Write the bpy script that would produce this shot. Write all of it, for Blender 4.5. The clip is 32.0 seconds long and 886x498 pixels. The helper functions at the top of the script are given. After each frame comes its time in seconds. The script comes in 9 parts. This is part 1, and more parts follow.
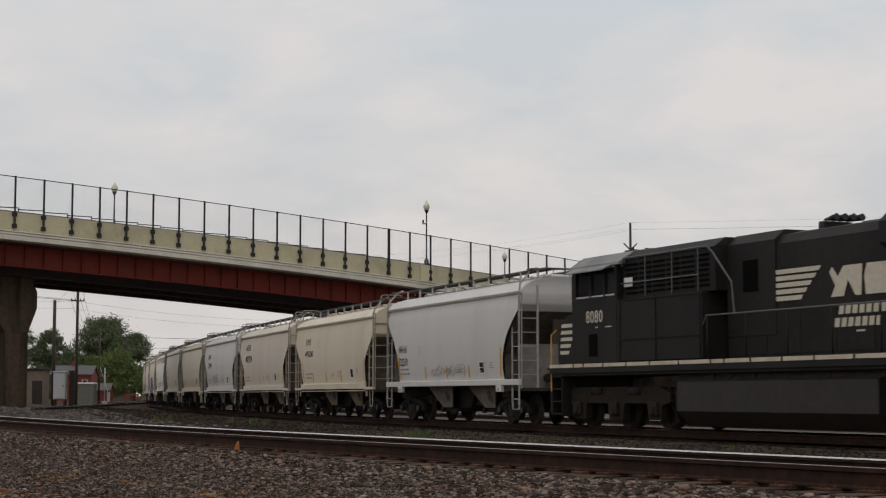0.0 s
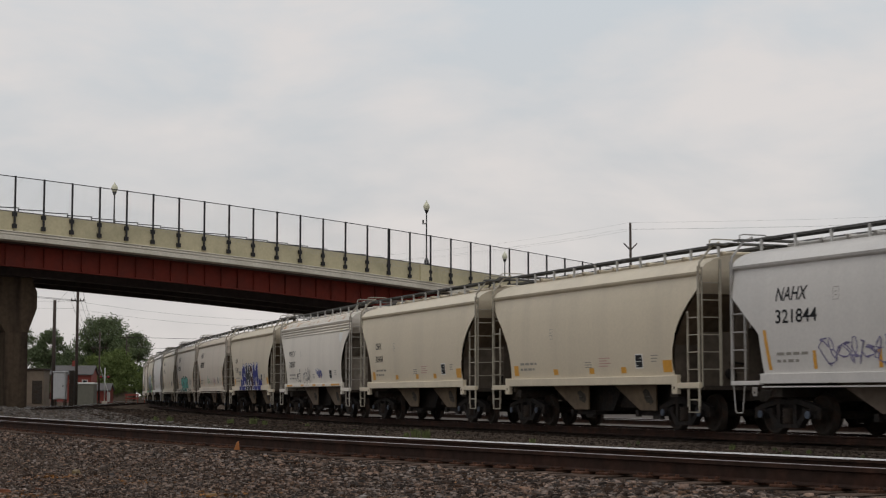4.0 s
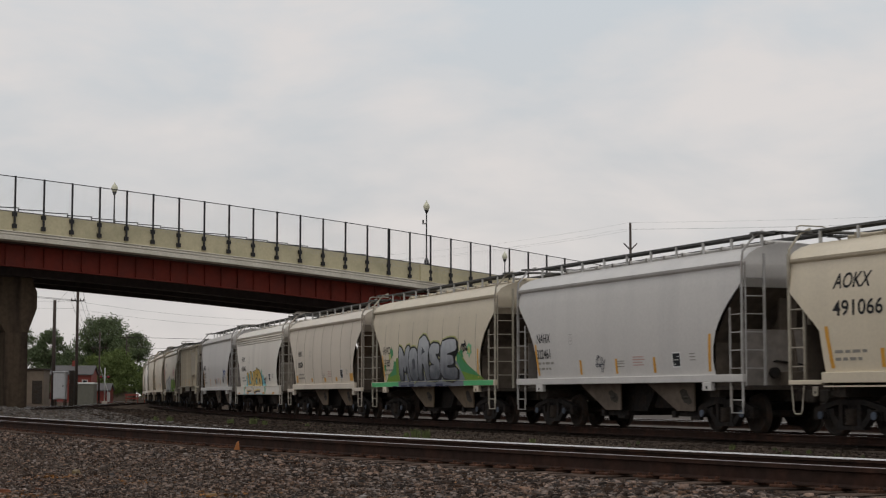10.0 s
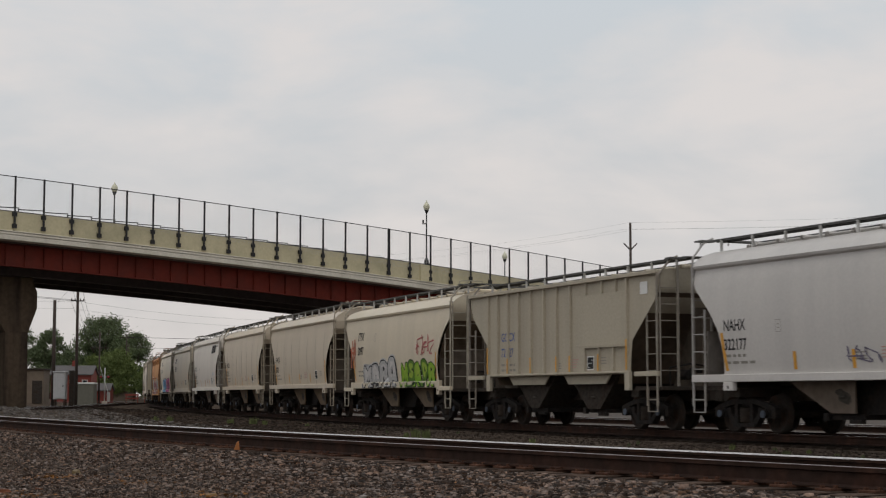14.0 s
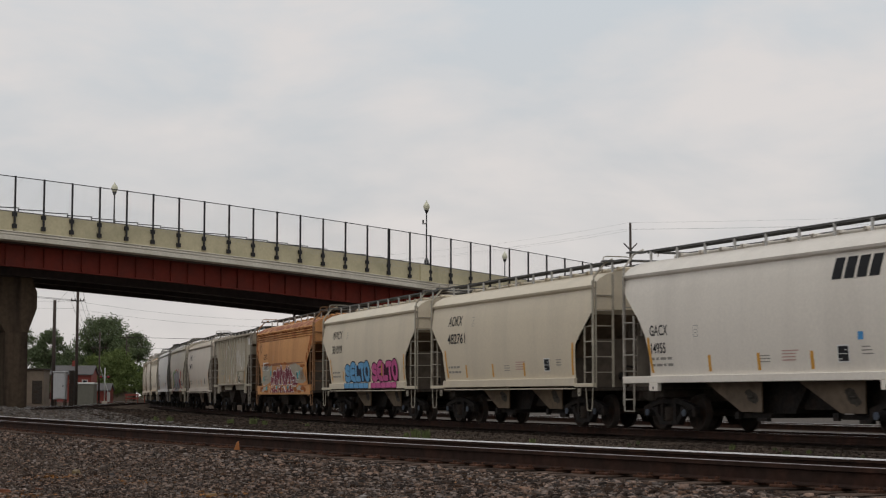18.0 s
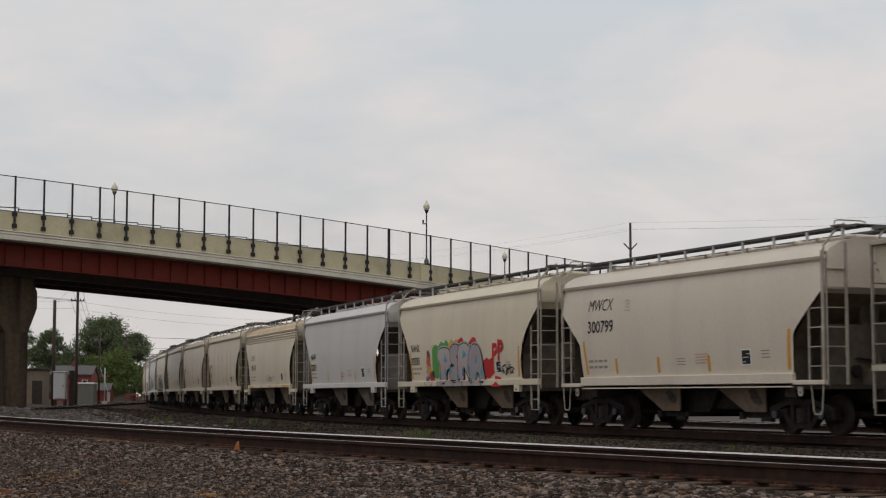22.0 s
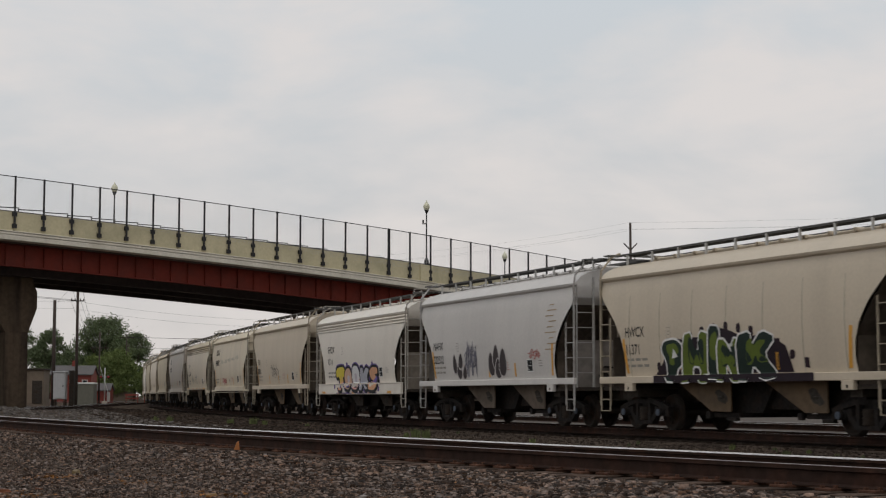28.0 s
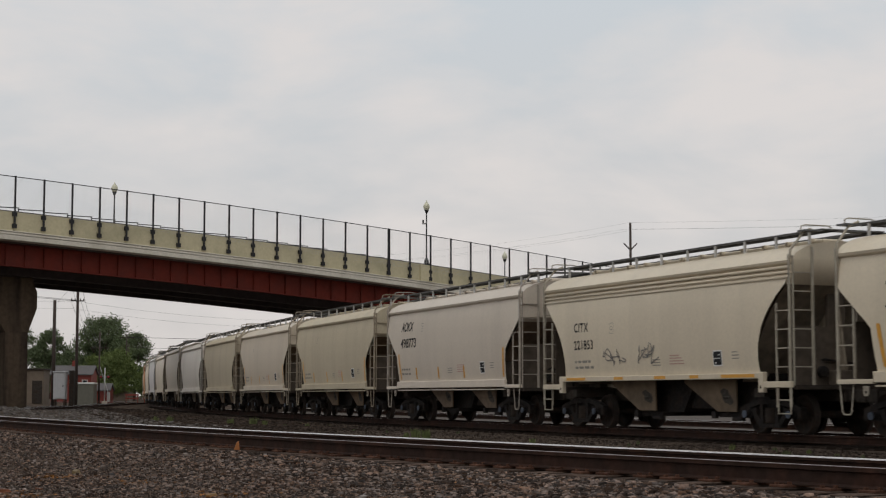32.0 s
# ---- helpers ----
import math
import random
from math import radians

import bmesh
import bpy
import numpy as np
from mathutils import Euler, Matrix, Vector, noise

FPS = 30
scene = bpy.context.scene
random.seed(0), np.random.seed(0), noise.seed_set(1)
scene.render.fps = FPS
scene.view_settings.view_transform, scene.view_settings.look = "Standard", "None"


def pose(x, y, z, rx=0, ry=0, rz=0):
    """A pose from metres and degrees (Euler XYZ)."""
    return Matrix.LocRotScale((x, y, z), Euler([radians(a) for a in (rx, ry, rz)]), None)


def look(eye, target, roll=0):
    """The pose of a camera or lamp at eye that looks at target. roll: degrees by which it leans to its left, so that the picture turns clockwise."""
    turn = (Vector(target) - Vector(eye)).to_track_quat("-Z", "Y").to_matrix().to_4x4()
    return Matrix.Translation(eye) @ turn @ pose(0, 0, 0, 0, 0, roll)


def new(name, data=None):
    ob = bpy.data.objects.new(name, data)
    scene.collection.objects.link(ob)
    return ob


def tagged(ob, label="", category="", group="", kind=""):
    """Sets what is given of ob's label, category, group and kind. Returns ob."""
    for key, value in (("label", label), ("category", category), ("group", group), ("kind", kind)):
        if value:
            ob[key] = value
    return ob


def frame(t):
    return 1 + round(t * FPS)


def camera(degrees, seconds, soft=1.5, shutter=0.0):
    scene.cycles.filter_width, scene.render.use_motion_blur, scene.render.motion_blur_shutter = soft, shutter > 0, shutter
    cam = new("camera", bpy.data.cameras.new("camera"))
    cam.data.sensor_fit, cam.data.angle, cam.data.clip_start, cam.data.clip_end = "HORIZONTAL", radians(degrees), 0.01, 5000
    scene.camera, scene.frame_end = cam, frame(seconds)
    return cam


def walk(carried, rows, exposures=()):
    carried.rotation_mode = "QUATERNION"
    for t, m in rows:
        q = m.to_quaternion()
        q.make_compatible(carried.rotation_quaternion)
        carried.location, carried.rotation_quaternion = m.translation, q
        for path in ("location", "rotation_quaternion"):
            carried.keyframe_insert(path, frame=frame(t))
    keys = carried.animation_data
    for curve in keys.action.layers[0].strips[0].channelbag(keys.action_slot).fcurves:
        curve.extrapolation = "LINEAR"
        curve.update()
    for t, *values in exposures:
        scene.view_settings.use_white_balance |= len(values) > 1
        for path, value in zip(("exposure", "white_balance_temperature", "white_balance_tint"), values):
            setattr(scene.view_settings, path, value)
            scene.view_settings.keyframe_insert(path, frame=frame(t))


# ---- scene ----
# 30 degree lens on a tripod, low beside the tracks
EYE_Z = 0.872
cam = camera(30.02, 32.0, soft=1.2, shutter=0.12)
walk(cam, [(0.0, pose(0, 0, EYE_Z, 95.086, 0, 0)), (32.0, pose(0, 0, EYE_Z, 95.086, 0, 0))], exposures=[(0.0, 0.0), (32.0, 0.0)])

# ---- light: a hazy overcast day ----
world = bpy.data.worlds.new("world")
scene.world = world
world.use_nodes = True


def build_world():
    nt = world.node_tree
    nt.nodes.clear()
    out = nt.nodes.new("ShaderNodeOutputWorld")
    bg = nt.nodes.new("ShaderNodeBackground")
    bg.inputs["Strength"].default_value = 0.1
    sky = nt.nodes.new("ShaderNodeTexSky")
    sky.sky_type = "NISHITA"
    sky.sun_disc = False
    sky.sun_elevation = radians(60)
    sky.sun_rotation = radians(198)
    sky.dust_density = 3.0
    co = nt.nodes.new("ShaderNodeTexCoord")
    mp = nt.nodes.new("ShaderNodeMapping")
    mp.inputs["Scale"].default_value = (1.0, 1.0, 2.6)
    mp.inputs["Location"].default_value = (0.35, 0.1, 0.4)
    nt.links.new(co.outputs["Generated"], mp.inputs["Vector"])
    n1 = nt.nodes.new("ShaderNodeTexNoise")
    n1.inputs["Scale"].default_value = 6.5
    n1.inputs["Detail"].default_value = 7
    n1.inputs["Roughness"].default_value = 0.52
    n1.inputs["Distortion"].default_value = 0.25
    nt.links.new(mp.outputs["Vector"], n1.inputs["Vector"])
    ramp = nt.nodes.new("ShaderNodeValToRGB")
    ramp.color_ramp.elements[0].position = 0.42
    ramp.color_ramp.elements[0].color = (0.0, 0.0, 0.0, 1)
    ramp.color_ramp.elements[1].position = 0.64
    ramp.color_ramp.elements[1].color = (1, 1, 1, 1)
    nt.links.new(n1.outputs["Fac"], ramp.inputs["Fac"])
    # thin veil everywhere, warmer and greyer towards the horizon
    sep = nt.nodes.new("ShaderNodeSeparateXYZ")
    nt.links.new(co.outputs["Generated"], sep.inputs["Vector"])
    hz = nt.nodes.new("ShaderNodeMapRange")
    hz.inputs["From Min"].default_value = 0.0
    hz.inputs["From Max"].default_value = 0.26
    nt.links.new(sep.outputs["Z"], hz.inputs["Value"])
    veil = nt.nodes.new("ShaderNodeMixRGB")
    veil.inputs["Color1"].default_value = (6.15, 5.78, 5.58, 1)
    veil.inputs["Color2"].default_value = (6.05, 6.5, 6.85, 1)
    nt.links.new(hz.outputs["Result"], veil.inputs["Fac"])
    cloud = nt.nodes.new("ShaderNodeMixRGB")
    cloud.inputs["Color2"].default_value = (7.6, 7.12, 6.86, 1)
    nt.links.new(veil.outputs["Color"], cloud.inputs["Color1"])
    dim = nt.nodes.new("ShaderNodeMath")
    dim.operation = "MULTIPLY"
    dim.inputs[1].default_value = 0.85
    nt.links.new(ramp.outputs["Color"], dim.inputs[0])
    nt.links.new(dim.outputs["Value"], cloud.inputs["Fac"])
    mix = nt.nodes.new("ShaderNodeMixRGB")
    mix.inputs["Fac"].default_value = 0.94
    nt.links.new(sky.outputs["Color"], mix.inputs["Color1"])
    nt.links.new(cloud.outputs["Color"], mix.inputs["Color2"])
    nt.links.new(mix.outputs["Color"], bg.inputs["Color"])
    nt.links.new(bg.outputs["Background"], out.inputs["Surface"])


build_world()
sun = new("sun", bpy.data.lights.new("sun", "SUN"))
sun.data.energy = 0.5
sun.data.angle = radians(25)
sun.data.color = (1.0, 0.95, 0.88)
sun.matrix_world = look((0, 0, 50), (10, 30, -4))


# ---- materials ----
def mat(name, base, rough=0.7, metal=0.0, grain=0.0, grain_scale=20.0, stain=None, stain_scale=1.0, stain_amount=0.5, streak=False,
        bump=0.0, bump_scale=30.0, vary=0.0, island=False, skew=False, spec=0.5, stain_lo=0.45, stain_hi=0.7):
    """A procedural surface: base colour, fine grain, larger stains (running down if streak), bump, and change from piece to piece."""
    m = bpy.data.materials.new(name)
    m.use_nodes = True
    nt = m.node_tree
    b = nt.nodes["Principled BSDF"]
    b.inputs["Roughness"].default_value = rough
    b.inputs["Metallic"].default_value = metal
    b.inputs["Specular IOR Level"].default_value = spec
    co = nt.nodes.new("ShaderNodeTexCoord")
    col = nt.nodes.new("ShaderNodeRGB")
    col.outputs[0].default_value = (*base, 1)
    cur = col.outputs[0]

    def noise_node(scale, detail=5, stretch=None):
        n = nt.nodes.new("ShaderNodeTexNoise")
        n.inputs["Scale"].default_value = scale
        n.inputs["Detail"].default_value = detail
        if stretch:
            mp = nt.nodes.new("ShaderNodeMapping")
            mp.inputs["Scale"].default_value = stretch
            nt.links.new(co.outputs["Object"], mp.inputs["Vector"])
            nt.links.new(mp.outputs["Vector"], n.inputs["Vector"])
        else:
            nt.links.new(co.outputs["Object"], n.inputs["Vector"])
        return n

    if stain:
        n = noise_node(stain_scale, 6, (1, 1, 0.12) if streak else None)
        if streak or vary:
            # each car or piece gets its own stains
            info = nt.nodes.new("ShaderNodeObjectInfo")
            n.noise_dimensions = "4D"
            mul = nt.nodes.new("ShaderNodeMath")
            mul.operation = "MULTIPLY"
            mul.inputs[1].default_value = 37.0
            nt.links.new(info.outputs["Random"], mul.inputs[0])
            nt.links.new(mul.outputs["Value"], n.inputs["W"])
        r = nt.nodes.new("ShaderNodeMapRange")
        r.inputs["From Min"].default_value = stain_lo
        r.inputs["From Max"].default_value = stain_hi
        r.inputs["To Max"].default_value = stain_amount
        nt.links.new(n.outputs["Fac"], r.inputs["Value"])
        mx = nt.nodes.new("ShaderNodeMixRGB")
        mx.inputs["Color2"].default_value = (*stain, 1)
        nt.links.new(r.outputs["Result"], mx.inputs["Fac"])
        nt.links.new(cur, mx.inputs["Color1"])
        cur = mx.outputs["Color"]
    if grain:
        n = noise_node(grain_scale, 4)
        r = nt.nodes.new("ShaderNodeMapRange")
        r.inputs["From Min"].default_value = 0.25
        r.inputs["From Max"].default_value = 0.75
        r.inputs["To Min"].default_value = 1 - grain
        r.inputs["To Max"].default_value = 1 + grain
        nt.links.new(n.outputs["Fac"], r.inputs["Value"])
        mx = nt.nodes.new("ShaderNodeMixRGB")
        mx.blend_type = "MULTIPLY"
        mx.inputs["Fac"].default_value = 1
        nt.links.new(cur, mx.inputs["Color1"])
        nt.links.new(r.outputs["Result"], mx.inputs["Color2"])
        cur = mx.outputs["Color"]
    if vary:
        if island:
            g = nt.nodes.new("ShaderNodeNewGeometry")
            src = g.outputs["Random Per Island"]
        else:
            g = nt.nodes.new("ShaderNodeObjectInfo")
            src = g.outputs["Random"]
        hs = nt.nodes.new("ShaderNodeHueSaturation")
        r = nt.nodes.new("ShaderNodeMapRange")
        r.inputs["To Min"].default_value = 1 - vary
        r.inputs["To Max"].default_value = 1 + vary
        if skew:
            # many dull pieces and a few pale ones, greyer or redder
            pw = nt.nodes.new("ShaderNodeMath")
            pw.operation = "POWER"
            pw.inputs[1].default_value = 2.4
            nt.links.new(src, pw.inputs[0])
            r.inputs["To Min"].default_value = 1 - vary
            r.inputs["To Max"].default_value = 1 + 2.1 * vary
            nt.links.new(pw.outputs["Value"], r.inputs["Value"])
            fr = nt.nodes.new("ShaderNodeMath")
            fr.operation = "MULTIPLY"
            fr.inputs[1].default_value = 17.0
            fc = nt.nodes.new("ShaderNodeMath")
            fc.operation = "FRACT"
            sr = nt.nodes.new("ShaderNodeMapRange")
            sr.inputs["To Min"].default_value = 0.55
            sr.inputs["To Max"].default_value = 1.35
            nt.links.new(src, fr.inputs[0])
            nt.links.new(fr.outputs["Value"], fc.inputs[0])
            nt.links.new(fc.outputs["Value"], sr.inputs["Value"])
            nt.links.new(sr.outputs["Result"], hs.inputs["Saturation"])
        else:
            nt.links.new(src, r.inputs["Value"])
        nt.links.new(r.outputs["Result"], hs.inputs["Value"])
        nt.links.new(cur, hs.inputs["Color"])
        cur = hs.outputs["Color"]
    nt.links.new(cur, b.inputs["Base Color"])
    if bump:
        n = noise_node(bump_scale, 6)
        bp = nt.nodes.new("ShaderNodeBump")
        bp.inputs["Strength"].default_value = bump
        bp.inputs["Distance"].default_value = 0.02
        nt.links.new(n.outputs["Fac"], bp.inputs["Height"])
        nt.links.new(bp.outputs["Normal"], b.inputs["Normal"])
    return m


RUST = (0.16, 0.075, 0.04)
M = {}
M["cream"] = mat("cream_car_paint", (0.615, 0.53, 0.40), 0.45, spec=0.4, grain=0.05, grain_scale=14, stain=(0.33, 0.29, 0.23), stain_scale=1.1, stain_amount=0.24, streak=True, vary=0.06)
M["white"] = mat("white_car_paint", (0.745, 0.685, 0.605), 0.45, spec=0.4, grain=0.05, grain_scale=14, stain=(0.38, 0.34, 0.29), stain_scale=1.1, stain_amount=0.24, streak=True, vary=0.06)
M["grey"] = mat("grey_car_paint", (0.575, 0.545, 0.515), 0.45, spec=0.4, grain=0.05, grain_scale=14, stain=(0.34, 0.33, 0.33), stain_scale=1.1, stain_amount=0.24, streak=True, vary=0.05)
M["tan"] = mat("tan_car_paint", (0.50, 0.43, 0.31), 0.65, spec=0.3, grain=0.07, grain_scale=14, stain=(0.32, 0.26, 0.19), stain_scale=1.0, stain_amount=0.34, streak=True, vary=0.05)
M["drab"] = mat("drab_grey_car_paint", (0.43, 0.38, 0.295), 0.68, spec=0.3, grain=0.08, grain_scale=14, stain=(0.25, 0.215, 0.17), stain_scale=1.3, stain_amount=0.34, streak=True, vary=0.05)
M["orange"] = mat("faded_orange_car_paint", (0.60, 0.295, 0.115), 0.65, spec=0.25, grain=0.08, grain_scale=10, stain=(0.36, 0.155, 0.06), stain_scale=1.3, stain_amount=0.6, streak=True, vary=0.02)
M["rusty_orange"] = mat("rust_eaten_orange_paint", (0.50, 0.25, 0.10), 0.75, spec=0.2, grain=0.15, grain_scale=9, stain=(0.29, 0.10, 0.04), stain_scale=1.6, stain_amount=0.9, stain_lo=0.42, stain_hi=0.6)
M["pink"] = mat("dusty_off_white_car_paint", (0.615, 0.535, 0.44), 0.45, spec=0.4, grain=0.05, grain_scale=14, stain=(0.36, 0.31, 0.26), stain_scale=1.1, stain_amount=0.24, streak=True, vary=0.05)
M["sand"] = mat("sandy_beige_car_paint", (0.56, 0.475, 0.365), 0.45, spec=0.4, grain=0.05, grain_scale=14, stain=(0.33, 0.28, 0.21), stain_scale=1.1, stain_amount=0.24, streak=True, vary=0.05)
M["dirty_steel"] = mat("dirty_steel", (0.044, 0.037, 0.031), 0.9, spec=0.15, grain=0.35, grain_scale=9, stain=(0.05, 0.025, 0.015), stain_scale=3, stain_amount=0.35, bump=0.3)
M["truck_steel"] = mat("grimy_truck_steel", (0.021, 0.0185, 0.0172), 0.85, spec=0.14, grain=0.35, grain_scale=12, stain=(0.038, 0.026, 0.019), stain_scale=4, stain_amount=0.5, bump=0.3)
M["wheel"] = mat("wheel_steel", (0.030, 0.024, 0.020), 0.8, metal=0.1, spec=0.2, grain=0.25, grain_scale=15, stain=(0.06, 0.03, 0.018), stain_scale=4, stain_amount=0.5)
M["galv"] = mat("galvanised_steel", (0.48, 0.47, 0.45), 0.5, metal=0.2, grain=0.12, grain_scale=25, vary=0.06)
M["grate"] = mat("running_board_steel", (0.12, 0.118, 0.112), 0.6, metal=0.35, grain=0.2, grain_scale=25)
M["rail_side"] = mat("rusty_rail", (0.030, 0.018, 0.014), 0.95, spec=0.1, grain=0.3, grain_scale=8, stain=(0.062, 0.028, 0.018), stain_scale=2.5, stain_amount=0.6, bump=0.25)
M["rail_top"] = mat("polished_rail_head", (0.72, 0.69, 0.68), 0.26, metal=0.9, grain=0.08, grain_scale=12)
M["rail_dull"] = mat("dull_rail_head", (0.36, 0.31, 0.30), 0.38, metal=0.8, grain=0.2, grain_scale=12)
M["tie"] = mat("lit_weathered_tie_wood", (0.092, 0.064, 0.05), 1.0, spec=0.05, grain=0.35, grain_scale=18, stain=(0.04, 0.03, 0.026), stain_scale=3, stain_amount=0.8, bump=0.6, vary=0.45)
M["ground"] = mat("ballast_ground", (0.085, 0.066, 0.053), 1.0, spec=0.0, grain=0.75, grain_scale=55, stain=(0.03, 0.025, 0.022), stain_scale=0.35, stain_amount=0.7, bump=1.0, bump_scale=22)
M["stone"] = mat("ballast_stone", (0.120, 0.089, 0.073), 1.0, spec=0.06, grain=0.4, grain_scale=34, stain=(0.10, 0.055, 0.036), stain_scale=0.9, stain_amount=0.5, vary=0.72, island=True, skew=True)
M["pale_stone"] = mat("pale_gravel", (0.125, 0.11, 0.10), 1.0, spec=0.0, grain=0.35, grain_scale=14, stain=(0.1, 0.09, 0.08), stain_scale=0.4, stain_amount=0.6, bump=0.8, bump_scale=14)
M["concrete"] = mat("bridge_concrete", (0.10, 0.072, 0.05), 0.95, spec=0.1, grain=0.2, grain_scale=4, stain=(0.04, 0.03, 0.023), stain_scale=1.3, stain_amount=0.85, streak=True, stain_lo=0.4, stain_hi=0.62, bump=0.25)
M["parapet"] = mat("cream_parapet_concrete", (0.55, 0.485, 0.315), 0.85, grain=0.08, grain_scale=6, vary=0.05, stain=(0.33, 0.30, 0.19), stain_scale=0.8, stain_amount=0.5)
M["cornice"] = mat("pale_deck_edge_concrete", (0.60, 0.555, 0.47), 0.85, grain=0.1, grain_scale=6, stain=(0.36, 0.32, 0.25), stain_scale=0.7, stain_amount=0.5)
# inner girders and soffit take dark colours in place of the unlit underside
M["girder_inner"] = mat("shade_dark_inner_girder", (0.095, 0.075, 0.070), 0.8, spec=0.2, grain=0.2, grain_scale=3)
M["girder"] = mat("red_girder_paint", (0.175, 0.030, 0.019), 0.75, spec=0.2, grain=0.12, grain_scale=4, stain=(0.11, 0.03, 0.022), stain_scale=0.6, stain_amount=0.6)
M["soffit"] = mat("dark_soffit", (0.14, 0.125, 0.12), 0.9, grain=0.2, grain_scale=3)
M["black_metal"] = mat("black_metal", (0.017, 0.016, 0.017), 0.5, metal=0.3, grain=0.1, grain_scale=10)
M["asphalt"] = mat("asphalt", (0.05, 0.05, 0.05), 0.9, grain=0.25, grain_scale=12)
M["loco_black"] = mat("black_locomotive_paint", (0.0135, 0.0118, 0.0108), 0.6, spec=0.2, grain=0.25, grain_scale=6, stain=(0.03, 0.024, 0.02), stain_scale=0.8, stain_amount=0.6, streak=True)
M["loco_white"] = mat("dirty_white_lettering", (0.58, 0.51, 0.40), 0.6, grain=0.12, grain_scale=10)
M["stripe"] = mat("worn_sill_stripe", (0.56, 0.47, 0.37), 0.6, grain=0.15, grain_scale=8, stain=(0.35, 0.2, 0.1), stain_scale=2, stain_amount=0.5)
M["glass"] = mat("dark_cab_glass", (0.012, 0.014, 0.017), 0.1, spec=0.3)
M["ink"] = mat("black_lettering", (0.022, 0.022, 0.024), 0.7, spec=0.15, grain=0.1, grain_scale=20)
M["pane_white"] = mat("white_decal", (0.72, 0.71, 0.68), 0.5, grain=0.05, grain_scale=12)
M["reflector"] = mat("yellow_reflective_strip", (0.62, 0.30, 0.035), 0.45, grain=0.08, grain_scale=10)
M["globe"] = mat("frosted_globe", (0.62, 0.6, 0.45), 0.35, grain=0.04, grain_scale=10)
M["wood_pole"] = mat("weathered_pole_wood", (0.055, 0.04, 0.033), 0.95, grain=0.3, grain_scale=8, bump=0.4)
M["cable"] = mat("cable", (0.05, 0.05, 0.05), 0.6, grain=0.1, grain_scale=5)
M["red_brick"] = mat("red_house_siding", (0.17, 0.03, 0.02), 0.8, grain=0.15, grain_scale=5)
M["roof_grey"] = mat("grey_roof_shingle", (0.10, 0.092, 0.09), 0.9, grain=0.2, grain_scale=6)
M["tan_wall"] = mat("tan_wall", (0.17, 0.13, 0.095), 0.85, grain=0.12, grain_scale=4, stain=(0.1, 0.075, 0.055), stain_scale=0.8, stain_amount=0.5)
M["cabinet"] = mat("pale_grey_cabinet_paint", (0.50, 0.50, 0.51), 0.5, grain=0.06, grain_scale=8)
M["white_paint"] = mat("white_paint", (0.7, 0.69, 0.66), 0.6, grain=0.05, grain_scale=8)
M["bark"] = mat("bark", (0.07, 0.05, 0.036), 0.95, grain=0.3, grain_scale=8, bump=0.5)
M["leaf_dark"] = mat("dark_green_leaves", (0.115, 0.145, 0.072), 0.9, spec=0.2, vary=0.4, island=True, grain=0.2, grain_scale=0.6)
M["leaf_light"] = mat("bright_green_leaves", (0.125, 0.16, 0.052), 0.9, spec=0.2, vary=0.3, island=True, grain=0.2, grain_scale=0.6)
M["grass"] = mat("weed_green", (0.085, 0.10, 0.03), 0.8, vary=0.35, island=True)
M["dull_grass"] = mat("dull_weed_green", (0.055, 0.062, 0.026), 0.85, vary=0.35, island=True)
M["flag_orange"] = mat("orange_marker", (0.36, 0.13, 0.035), 0.7, grain=0.1, grain_scale=20)
M["far_haze"] = mat("far_woods", (0.05, 0.07, 0.035), 0.95, grain=0.3, grain_scale=0.2, vary=0.3, island=True)


